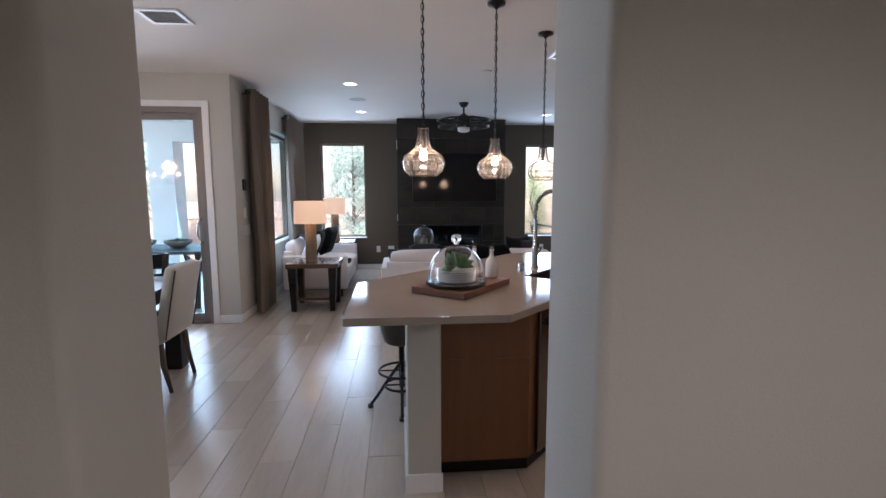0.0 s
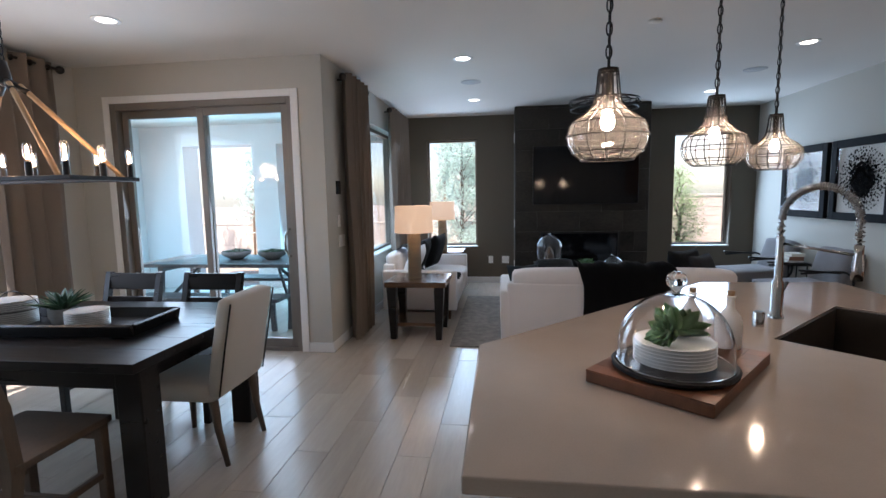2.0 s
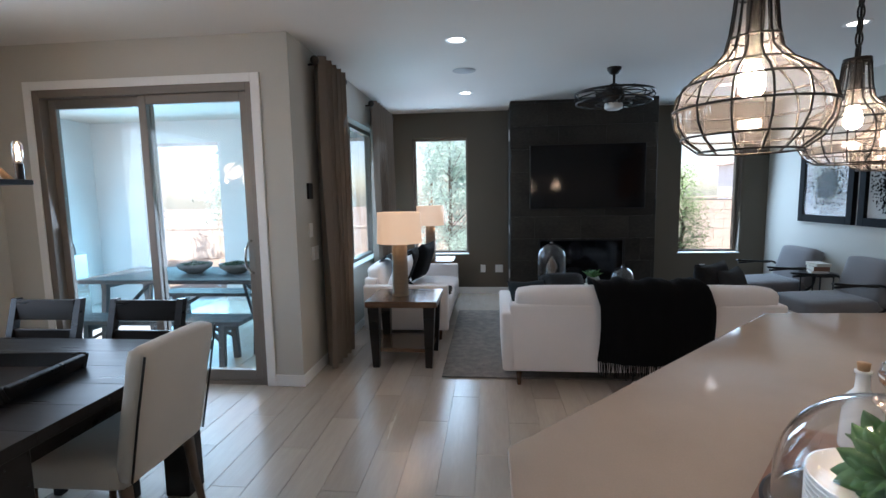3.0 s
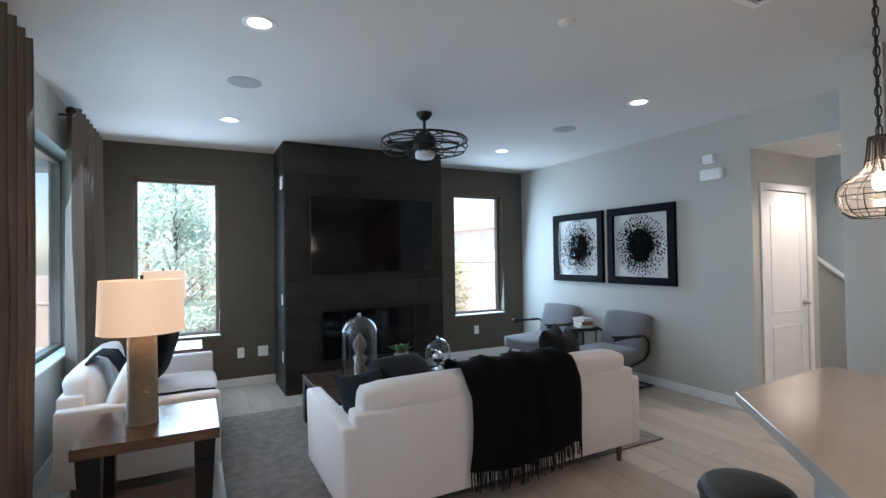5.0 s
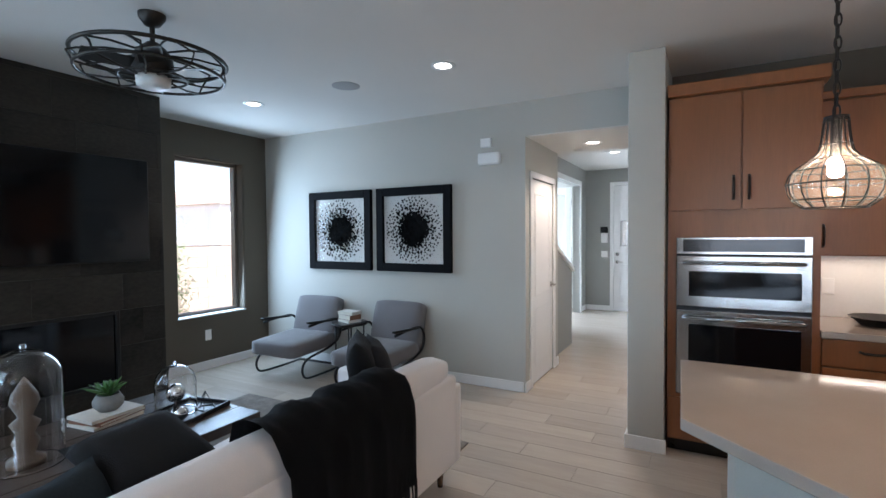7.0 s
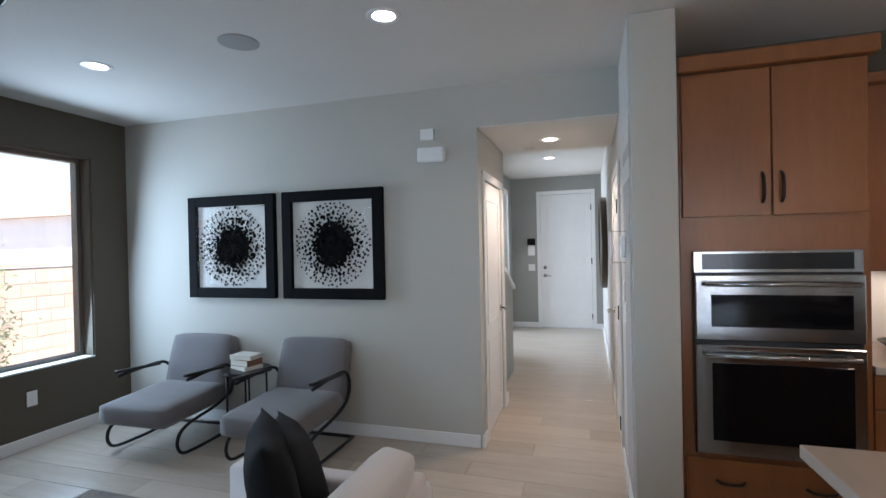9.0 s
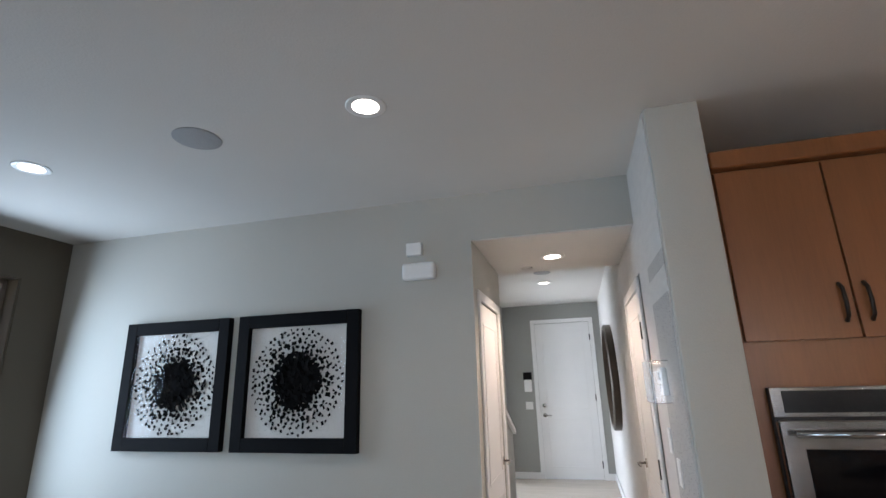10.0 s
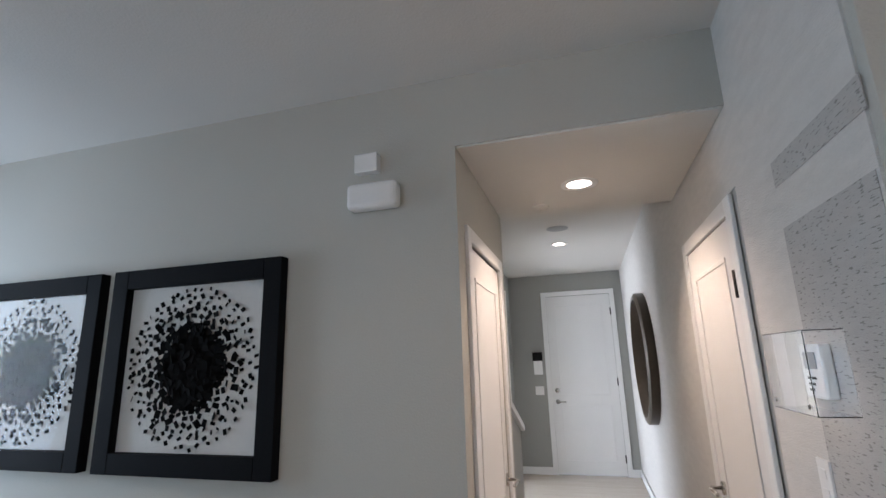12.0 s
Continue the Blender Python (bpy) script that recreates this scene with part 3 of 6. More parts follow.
def panel_door(name, w, h, label, hinge_side, lever=True, material=DOORP):
    """A white two-panel leaf with hinges and lever, built upright along x from 0 to w, its face at y = 0."""
    d = thing(name, 0, 0, 0, 0, label, "door", kind="structure")
    m = B()
    box(m, 0, w, 0, 0.04, 0.008, h, 0.003)
    part("leaf", m, material, d)
    m = B()
    mid = h * 0.40
    for z0, z1 in ((0.17, mid - 0.06), (mid + 0.06, h - 0.13)):
        for q in ((0.11, w - 0.11, z0, z0 + 0.02), (0.11, w - 0.11, z1 - 0.02, z1), (0.11, 0.13, z0 + 0.02, z1 - 0.02), (w - 0.13, w - 0.11, z0 + 0.02, z1 - 0.02)):
            box(m, q[0], q[1], -0.005, 0.0, q[2], q[3], 0.002)
    part("panel_moulding", m, material, d)
    hx = 0.0 if hinge_side == "low" else w
    for z in (0.22, h * 0.5, h - 0.25):
        m = B()
        tube(m, [(hx, -0.008, z - 0.05), (hx, -0.008, z + 0.05)], 0.009, 8)
        part("hinge", m, BRONZE, d, "dark bronze hinge", True)
    lx = w - 0.07 if hinge_side == "low" else 0.07
    s = -1 if hinge_side == "low" else 1
    m = B()
    tube(m, [(lx, -0.001, 0.95), (lx, -0.012, 0.95)], 0.03, 16)
    tube(m, [(lx, -0.01, 0.95), (lx, -0.055, 0.95), (lx + s * 0.02, -0.062, 0.95), (lx + s * 0.11, -0.058, 0.948)], 0.009, 8)
    part("lever_handle", m, CHROME, d, "brushed nickel lever", True)
    return d


def casing(name, axis, at, side, u0, u1, h, label, w=0.065):
    m = B()
    for a, b, c, d in ((u0 - w, u0, 0, h + w), (u1, u1 + w, 0, h + w), (u0, u1, h, h + w)):
        y0, y1 = sorted((at, at + side * 0.016))
        if axis == "x":
            box(m, a, b, y0, y1, c, d, 0.003)
        else:
            box(m, y0, y1, a, b, c, d, 0.003)
    return struct(name, m, TRIM, label, "casing")


casing("trim_closet_door", "x", 6.07, -1, 3.86, 4.60, 2.045, "white painted door casing")
panel_door("door_2", 0.735, 2.04, "white two-panel closet door with nickel lever", "low").matrix_world = pose(3.863, 6.075, 0)
casing("trim_garage_door", "x", 5.066, 1, 3.83, 4.59, 2.045, "white painted door casing")
panel_door("door_3", 0.755, 2.04, "white panel door with bronze hinges and nickel lever", "high").matrix_world = pose(4.588, 5.073, 0, 0, 0, 180)
casing("trim_front_door", "y", 9.05, -1, 5.24, 6.13, 2.42, "white painted door casing")
fd = panel_door("door_4", 0.885, 2.415, "white two-panel front door with deadbolt", "high")
fd.matrix_world = pose(9.045, 6.128, 0, 0, 0, -90)
bm = B()
tube(bm, [(0.07, 0, 1.1), (0.07, -0.025, 1.1)], 0.03, 16)
part("deadbolt", bm, CHROME, fd, "nickel deadbolt", True)
casing("trim_side_opening", "x", 6.66, -1, 6.85, 8.55, 2.40, "white painted casing of the side opening", 0.09)


def french_door(name, x, y, rz):
    """A white glazed leaf, hinged at its origin and running along +x before turning."""
    d = thing(name, x, y, 0, rz, "white glazed french door standing open", "door", kind="structure")
    m = B()
    for q in ((0.0, 0.11, 0.01, 2.38), (0.73, 0.84, 0.01, 2.38), (0.11, 0.73, 0.01, 0.25), (0.11, 0.73, 2.25, 2.38)):
        box(m, q[0], q[1], -0.02, 0.02, q[2], q[3], 0.003)
    part("leaf_frame", m, DOORP, d)
    m = B()
    box(m, 0.11, 0.73, -0.003, 0.003, 0.25, 2.25)
    g = part("pane", m, PANE, d)
    g.visible_shadow = False
    for z in (0.3, 1.2, 2.1):
        m = B()
        tube(m, [(0.0, -0.026, z - 0.05), (0.0, -0.026, z + 0.05)], 0.009, 8)
        part("hinge", m, BRONZE, d, "", True)
    m = B()
    tube(m, [(0.78, -0.02, 0.97), (0.78, -0.065, 0.97), (0.70, -0.065, 0.97)], 0.009, 8)
    part("lever_handle", m, CHROME, d, "", True)


french_door("door_5", 6.885, 6.81, 82)
french_door("door_6", 8.515, 6.81, 98)
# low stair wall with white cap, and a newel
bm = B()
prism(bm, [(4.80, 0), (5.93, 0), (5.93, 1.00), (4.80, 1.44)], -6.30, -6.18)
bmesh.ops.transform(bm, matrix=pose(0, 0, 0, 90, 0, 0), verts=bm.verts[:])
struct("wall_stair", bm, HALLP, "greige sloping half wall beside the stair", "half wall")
bm = B()
prism(bm, [(4.78, 1.44), (5.97, 0.985), (5.97, 1.03), (4.78, 1.49)], -6.33, -6.15)
bmesh.ops.transform(bm, matrix=pose(0, 0, 0, 90, 0, 0), verts=bm.verts[:])
struct("trim_stair_cap", bm, TRIM, "white sloping cap on the stair wall", "trim")

# fireplace block
bm = B()
box(bm, 0.018, 1.908, 8.85, 9.537, 0, H - 0.001)
fp = struct("wall_fireplace", bm, SLATEJ, "floor-to-ceiling fireplace clad in dark stone tile", "fireplace")
rng = random.Random(4)
zc, row = 0.0, 0
while zc < H - 0.01:
    hgt = min(0.30, H - zc - 0.002)
    x, shift = 0.014, (0.0, 0.31, 0.16)[row % 3]
    xs = [0.014] + [v for v in np.arange(0.014 + shift + 0.32, 1.9, 0.615)] + [1.912]
    for a, b in zip(xs, xs[1:]):
        a, b = float(a), float(b)
        for z0, z1, a1, b1 in ([(zc, zc + hgt, a, b)] if not (0.30 < zc + hgt / 2 < 0.90) else
                               [(zc, zc + hgt, a, min(b, 0.38))] * (a < 0.37) + [(zc, zc + hgt, max(a, 1.53), b)] * (b > 1.54)):
            if b1 - a1 < 0.02:
                continue
            m = B()
            off = rng.uniform(0, 0.0014)
            box(m, a1 + 0.0006, b1 - 0.0006, 8.83 - off, 8.85, z0 + 0.0006, z1 - 0.0006, 0.001)
            part("stone_tile", m, SLATE, fp)
    for side, x0, x1 in ((0, 0.003, 0.018), (1, 1.908, 1.921)):
        m = B()
        box(m, x0, x1, 8.852, 9.535, zc + 0.0015, zc + hgt - 0.0015, 0.002)
        part("stone_tile", m, SLATE, fp)
    zc += 0.30
    row += 1
# firebox
fb = thing("firebox", 0.955, 8.84, 0.30, 0, "black linear gas firebox set into the stone", "fireplace")
bm = B()
for q in ((-0.575, -0.545, 0, 0.60), (0.545, 0.575, 0, 0.60), (-0.545, 0.545, 0, 0.03), (-0.545, 0.545, 0.57, 0.60)):
    box(bm, q[0], q[1], -0.02, 0.0, q[2], q[3], 0.003)
part("surround", bm, BLACKM, fb)
bm = B()
box(bm, -0.545, 0.545, 0.0, 0.006, 0.03, 0.57)
part("glass_front", bm, BLACKG, fb)
tv = thing("television", 1.01, 8.79, 1.30, 0, "wall-mounted black flat television, switched off", "television")
bm = B()
box(bm, -0.745, 0.745, -0.028, 0.03, 0.0, 0.85, 0.006)
part("casing", bm, BLACKM, tv)
bm = B()
box(bm, -0.735, 0.735, -0.032, -0.0285, 0.012, 0.84)
part("screen", bm, BLACKG, tv)

# ---- floor planks ----
def planks():
    meshes = {}
    nearest, rest = 0, B()
    W, L = 0.198, 1.20

    def mesh_for(w, l):
        key = (round(w, 3), round(l, 3))
        if key not in meshes:
            m = B()
            box(m, -w / 2 + 0.0012, w / 2 - 0.0012, -l / 2 + 0.0012, l / 2 - 0.0012, -0.0055, 0.0, 0.001)
            me = bpy.data.meshes.new("plank")
            m.to_mesh(me)
            m.free()
            me.materials.append(PLANK)
            meshes[key] = me
        return meshes[key]
    r = random.Random(7)
    for i in range(-22, 47):
        x0 = -4.36 + (i + 22) * 0.2
        if x0 > 9.05:
            break
        shift = (i * 0.4) % 1.2 - 1.2
        y = -1.5 + shift
        while y < 9.5:
            y0, y1 = max(y, -1.5), min(y + L, 9.53)
            y += L
            if y1 - y0 < 0.03:
                continue
            xm, ym = x0 + 0.1, (y0 + y1) / 2
            if xm > 3.7 and not (5.0 < ym + L / 2 and ym - L / 2 < 9.0):
                continue
            if ym < 1.0 and abs(xm) > 1.5:
                continue
            if nearest < 290 and -2.6 < xm < 4.8 and 1.0 < ym < 9.0:
                nearest += 1
                o = new("plank", mesh_for(0.2, y1 - y0))
                o.parent = floor
                o.location = (xm, ym, 0)
            else:
                box(rest, x0 + 0.0012, x0 + 0.1988, y0 + 0.0012, y1 - 0.0012, -0.0055, 0.0)
    if len(rest.verts):
        tagged(part("planks_beyond", rest, PLANK, floor), kind="stuff")
    else:
        rest.free()


planks()

# ---- kitchen ----
TOP = [(-0.23, 2.48), (0.546, 2.478), (1.83, 3.75), (1.835, 4.69), (1.05, 4.66), (-0.24, 3.33)]
isl = thing("island_base", 0.6, 3.4, 0, 0, "honey-stained maple island base with drywall end column", "kitchen island")


def local(pts):
    return [(x - 0.6, y - 3.4) for x, y in pts]


bm = B()
prism(bm, local([(0.228, 2.66), (0.69, 2.66), (1.79, 3.76), (1.79, 4.36), (1.35, 4.36), (0.228, 3.22)]), 0.09, 0.638)
for pts in ([(0.228, 2.66), (0.69, 2.66), (1.181, 3.151), (0.849, 3.484), (0.66, 3.65), (0.228, 3.22)],
            [(0.842, 3.494), (1.408, 4.06), (1.27, 4.26), (0.70, 3.69)],
            [(1.756, 3.726), (1.79, 3.76), (1.79, 4.36), (1.35, 4.36), (1.424, 4.058)]):
    prism(bm, local(pts), 0.639, 0.873)
part("body", bm, CABDARK, isl)
bm = B()
prism(bm, local([(0.228, 2.71), (0.70, 2.71), (1.75, 3.79), (1.75, 4.34), (1.36, 4.34), (0.228, 3.20)]), 0.0, 0.09)
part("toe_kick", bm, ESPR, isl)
bm = B()
prism(bm, local([(0.06, 2.56), (0.225, 2.56), (0.225, 3.25), (1.34, 4.365), (1.79, 4.365), (1.79, 4.50), (1.27, 4.50), (0.06, 3.29)]), 0.0, 0.873, 0.008)
part("knee_wall", bm, WALL, isl, "greige drywall column and knee wall")
bm = B()
prism(bm, local([(0.046, 2.546), (0.232, 2.546), (0.232, 2.56), (0.06, 2.56), (0.06, 3.295), (1.265, 4.5), (1.255, 4.512), (0.046, 3.301)]), 0.0, 0.095)
part("baseboard", bm, TRIM, isl)
D45 = pose(0, 0, 0, 0, 0, 45)


def diag(u0, u1, d0, d1, z0, z1, bev=0.0, m=None):
    """A block along the island's slanting front: u along it from its south corner, d outwards."""
    m = B() if m is None else m
    return box(m, u0, u1, -d1, -d0, z0, z1, bev, 1, pose(0.69 - 0.6, 2.66 - 3.4, 0) @ D45)


dw = thing("dishwasher", 0.93, 2.9, 0.0, 45, "stainless dishwasher with bar handle built into the island", "dishwasher")
bm = B()
box(bm, -0.30, 0.30, -0.025, -0.002, 0.10, 0.865, 0.004)
part("door", bm, STEELREFL, dw)
bm = B()
tube(bm, [(-0.25, -0.07, 0.79), (0.25, -0.07, 0.79)], 0.012, 12)
for s in (-0.22, 0.22):
    tube(bm, [(s, -0.02, 0.79), (s, -0.07, 0.79)], 0.009, 8)
part("bar_handle", bm, STEEL, dw, "round steel bar handle", True)
dw.matrix_world = pose(0.69 + 0.36 * 0.7071 + 0.002, 2.66 + 0.36 * 0.7071 - 0.002, 0, 0, 0, 45)
for u0, u1 in ((0.70, 1.10), (1.105, 1.50)):
    d = part("cabinet_door", diag(u0, u1, 0.002, 0.022, 0.11, 0.60, 0.003), CABDARK, isl)
    hx = u1 - 0.05 if u0 < 1 else u0 + 0.05
    m = B()
    tube(m, [(hx, -0.022, 0.42), (hx, -0.045, 0.435), (hx, -0.05, 0.49), (hx, -0.045, 0.545), (hx, -0.022, 0.56)], 0.008, 8)
    bmesh.ops.transform(m, matrix=pose(0.69 - 0.6, 2.66 - 3.4, 0) @ D45, verts=m.verts[:])
    part("pull", m, BRONZE, d, "dark bronze arched pull", True)

# farmhouse sink in the slanting front
sk = thing("sink", 0.69 + 1.10 * 0.7071, 2.66 + 1.10 * 0.7071, 0.0, 45, "dark apron-front farmhouse sink set in the island", "sink")
SINKM = mat("dark_granite_sink", (0.030, 0.024, 0.020), 0.4, var=0.2, big=8, fine=120, bump=0.1)
bm = B()
box(bm, -0.40, 0.40, -0.035, 0.0, 0.64, 0.905, 0.008, 2)
part("apron", bm, SINKM, sk)
bm = B()
for q in ((-0.40, -0.38, 0.0, 0.47), (0.38, 0.40, 0.0, 0.47), (-0.38, 0.38, 0.45, 0.47)):
    box(bm, q[0], q[1], q[2], q[3], 0.66, 0.906)
box(bm, -0.38, 0.38, 0.0, 0.45, 0.66, 0.675)
part("basin", bm, SINKM, sk)
# top with the sink cut out: four slabs in one piece
ct = thing("countertop", 0, 0, 0, 0, "pale polished quartz island countertop with clipped corners", "countertop")


def on_diag(u, d):
    """u along the slanting front, d inwards."""
    return (0.69 + (u - d) * 0.7071, 2.66 + (u + d) * 0.7071)


SA, SB, SC, SD = on_diag(0.70, -0.05), on_diag(0.70, 0.46), on_diag(1.50, 0.46), on_diag(1.50, -0.05)
bm = B()
z0, z1 = 0.874, 0.914
P = [TOP[0], TOP[1], SA, SB, SC, SD, TOP[2], TOP[3], TOP[4], TOP[5]]
prism(bm, P, z0, z1)
bmesh.ops.bevel(bm, geom=bm.edges[:], offset=0.004, segments=2, affect="EDGES", profile=0.5)
bmesh.ops.triangulate(bm, faces=[f for f in bm.faces if len(f.verts) > 4])
part("slab", bm, QUARTZ, ct)

fc = thing("kitchen_faucet", 1.035, 3.80, 0.914, -45, "tall brushed nickel spring-neck kitchen faucet", "faucet")
bm = B()
lathe(bm, [(0, 0), (0.03, 0), (0.03, 0.012), (0.024, 0.02), (0.024, 0.16), (0.016, 0.17), (0.016, 0.36), (0, 0.36)], seg=20)
part("body", bm, STEEL, fc, "", "auto")
neck = [(0, 0, 0.34), (0, 0, 0.43)] + [(0.13 - 0.13 * math.cos(a), 0, 0.43 + 0.14 * math.sin(a)) for a in np.linspace(0.15, math.pi - 0.15, 14)] + [(0.26, 0, 0.40), (0.262, 0, 0.33)]
bm = B()
tube(bm, neck, 0.008, 8)
part("hose", bm, STEEL, fc, "", True)
bm = B()
dens = []
for a, b in zip(neck, neck[1:]):
    for k in range(6):
        dens.append(Vector(a).lerp(Vector(b), k / 6))
hel = []
for i, p in enumerate(dens):
    d = (dens[min(i + 1, len(dens) - 1)] - dens[max(i - 1, 0)]).normalized()
    s = Vector((0, 1, 0))
    u = d.cross(s)
    for k in range(3):
        an = 2 * math.pi * (i * 3 + k) / 5.0
        hel.append(p + s * 0.0145 * math.cos(an) + u * 0.0145 * math.sin(an))
tube(bm, hel, 0.003, 5)
part("spring", bm, STEEL, fc, "coiled steel spring", True)
bm = B()
lathe(bm, [(0, 0.20), (0.02, 0.20), (0.022, 0.24), (0.016, 0.30), (0.016, 0.34), (0, 0.34)], 0.262, 0, 16)
part("spray_head", bm, STEEL, fc, "", True)
bm = B()
tube(bm, [(0.0, 0, 0.33), (0.245, 0, 0.30)], 0.006, 8)
part("holder_arm", bm, STEEL, fc, "", True)
bm = B()
tube(bm, [(0, 0.02, 0.10), (0, 0.05, 0.105), (0.01, 0.085, 0.15)], 0.007, 8)
part("lever", bm, STEEL, fc, "", True)
ag = thing("air_gap_cap", 0.895, 3.66, 0.914, 0, "short brushed nickel sink cap on the counter", "sink fitting")
bm = B()
lathe(bm, [(0, 0), (0.022, 0), (0.022, 0.055), (0.018, 0.062), (0, 0.062)], seg=18)
part("cap", bm, STEEL, ag, "", "auto")

# cutting board, slate, plates, artichoke under the dome, bottles
brd = thing("cutting_board", 0.40, 3.08, 0.914, 38, "end-grain butcher block cutting board on the counter", "cutting board")
ang = math.atan2(3.19 - 2.776, 0.691 - 0.355)
brd.matrix_world = pose(0.40, 3.095, 0.9145, 0, 0, math.degrees(ang))
bl, bw = 0.535, 0.35
bm = B()
box(bm, -bl / 2, bl / 2, -bw / 2, bw / 2, 0, 0.036, 0.004, 2)
part("core", bm, BLOCK, brd)
for i in range(9):
    for j in range(6):
        bm = B()
        w, d = bl / 9, bw / 6
        x0, y0 = -bl / 2 + i * w, -bw / 2 + j * d
        box(bm, x0 + 0.0004, x0 + w - 0.0004, y0 + 0.0004, y0 + d - 0.0004, 0.034, 0.0385)
        part("wood_block", bm, BLOCK, brd)
CX, CY, CZ = 0.352, 3.025, 0.953
sp = thing("slate_plate", CX, CY, CZ, 0, "round black slate cake plate under the glass dome", "plate")
bm = B()
lathe(bm, [(0, 0), (0.160, 0), (0.172, 0.008), (0.174, 0.018), (0.168, 0.022), (0.159, 0.018), (0, 0.018)], seg=48)
part("plate", bm, SLATEP, sp, "", "auto")
for i in range(7):
    p = thing("dinner_plate", CX, CY, CZ + 0.019 + i * 0.0098, i * 40, "white porcelain plate in a stack on slate", "plate", "plates under the dome")
    bm = B()
    lathe(bm, [(0, 0), (0.06, 0), (0.068, 0.002), (0.110, 0.0090), (0.1125, 0.0098), (0.109, 0.0106), (0.067, 0.004), (0, 0.004)], seg=40)
    part("disc", bm, PORC, p, "", True)
rs = random.Random(3)


def rosette(name, x, y, z, r, label, material, n=26, up=0.5, leaf=0.6, category="plant", wide=0.3):
    """A head of thick pointed leaves."""
    o = thing(name, x, y, z, 0, label, category)
    for i in range(n):
        f = i / n
        a = i * 2.399 + rs.uniform(-0.2, 0.2)
        tilt = 80 * (1 - f) * (1 - up * 0.4) + 5
        L = r * (leaf + 0.4 * (1 - f)) * rs.uniform(0.85, 1.1)
        m = B()
        k = 6
        prev = None
        rows = []
        for j in range(k + 1):
            t = j / k
            wdt = wide * L * math.sin(math.pi * min(0.12 + t * 0.88, 1.0)) ** 0.8 * 0.5 + 0.001
            th = 0.06 * L * (1 - t) + 0.001
            zc = t * L
            bend = 0.18 * L * t * t
            rows.append([m.verts.new(q) for q in ((-wdt, bend, zc), (0, bend - th - wdt * 0.3, zc), (wdt, bend, zc), (0, bend + th, zc))])
        for ra, rb in zip(rows, rows[1:]):
            for q in range(4):
                m.faces.new((ra[q], ra[(q + 1) % 4], rb[(q + 1) % 4], rb[q]))
        m.faces.new(rows[0][::-1])
        m.faces.new(rows[-1])
        bmesh.ops.recalc_face_normals(m, faces=m.faces[:])
        bmesh.ops.transform(m, matrix=pose(0, 0, 0, 0, 0, math.degrees(a)) @ pose(0, 0.006, 0, -tilt, 0, 0), verts=m.verts[:])
        part("leaf", m, material, o, "", True)
    return o


CLEARP = CZ + 0.019 + 7 * 0.0098 - 0.006
a1 = rosette("artichoke", CX - 0.025, CY + 0.0, CLEARP + 0.012, 0.072, "green artichoke head resting on the plates", PLANT, 34, 1.0, 0.75, "artichoke", 0.55)
a1.matrix_world = pose(CX - 0.01, CY - 0.02, CLEARP + 0.026, 75, 0, -75)
a2 = rosette("artichoke", CX + 0.03, CY + 0.02, CLEARP + 0.012, 0.074, "green artichoke head leaning upright on the plates", PLANT, 34, 1.0, 0.75, "artichoke", 0.55)
a2.matrix_world = pose(CX + 0.015, CY + 0.015, CLEARP + 0.025, -50, 25, -20)


def dome(name, x, y, z, r, h, label, knob):
    o = thing(name, x, y, z, 0, label, "glass dome")
    m = B()
    prof = [(r * 1.03, 0.0), (r * 1.02, 0.006), (r, 0.010), (r, h - r)] + [(r * math.cos(a), h - r + r * math.sin(a)) for a in np.linspace(0.1, math.pi / 2, 12)]
    prof[-1] = (0, h)
    inner = [(max(q - 0.0035, 0.0), z if i == 0 else min(z, h - 0.0035)) for i, (q, z) in enumerate(prof)]
    inner[-1] = (0, h - 0.0035)
    lathe(m, inner[::-1] + prof, seg=56)
    bmesh.ops.recalc_face_normals(m, faces=m.faces[:])
    bell = part("bell", m, SHELL, o, "clear blown glass bell", True)
    bell.visible_shadow = False
    if knob:
        m = B()
        lathe(m, [(0, h), (0.012, h), (0.014, h + 0.012), (0.026, h + 0.024), (0.029, h + 0.038), (0.024, h + 0.055), (0.010, h + 0.063), (0, h + 0.064)], seg=24)
        part("knob", m, KNOB, o, "solid glass ball knob", True)
    else:
        m = B()
        lathe(m, [(0, h), (0.009, h), (0.014, h + 0.012), (0.01, h + 0.022), (0, h + 0.024)], seg=16)
        part("knob", m, KNOB, o, "", True)
    return o


dome("cloche", CX, CY, CZ + 0.019, 0.157, 0.208, "clear glass cloche with ball knob over plates and artichokes", True)


def bottle(x, y, h, label):
    o = thing("bottle", x, y, 0.953 if x < 0.66 else 0.9145, 0, label, "bottle", "white bottles on the island")
    m = B()
    lathe(m, [(0, 0), (0.035, 0), (0.038, 0.006), (0.038, h * 0.5), (0.030, h * 0.62), (0.013, h * 0.75), (0.012, h * 0.93), (0.015, h * 0.94), (0.015, h * 0.97), (0, h * 0.97)], seg=24)
    part("glass_body", m, PORC, o, "", True)
    m = B()
    lathe(m, [(0, h * 0.97), (0.010, h * 0.97), (0.012, h * 1.06), (0, h * 1.06)], seg=14)
    part("cork", m, CORK, o, "small cork stopper", True)


bottle(0.60, 3.245, 0.18, "white bottle with a cork stopper on the board")
bottle(0.50, 3.30, 0.18, "white bottle with a cork stopper behind the dome")

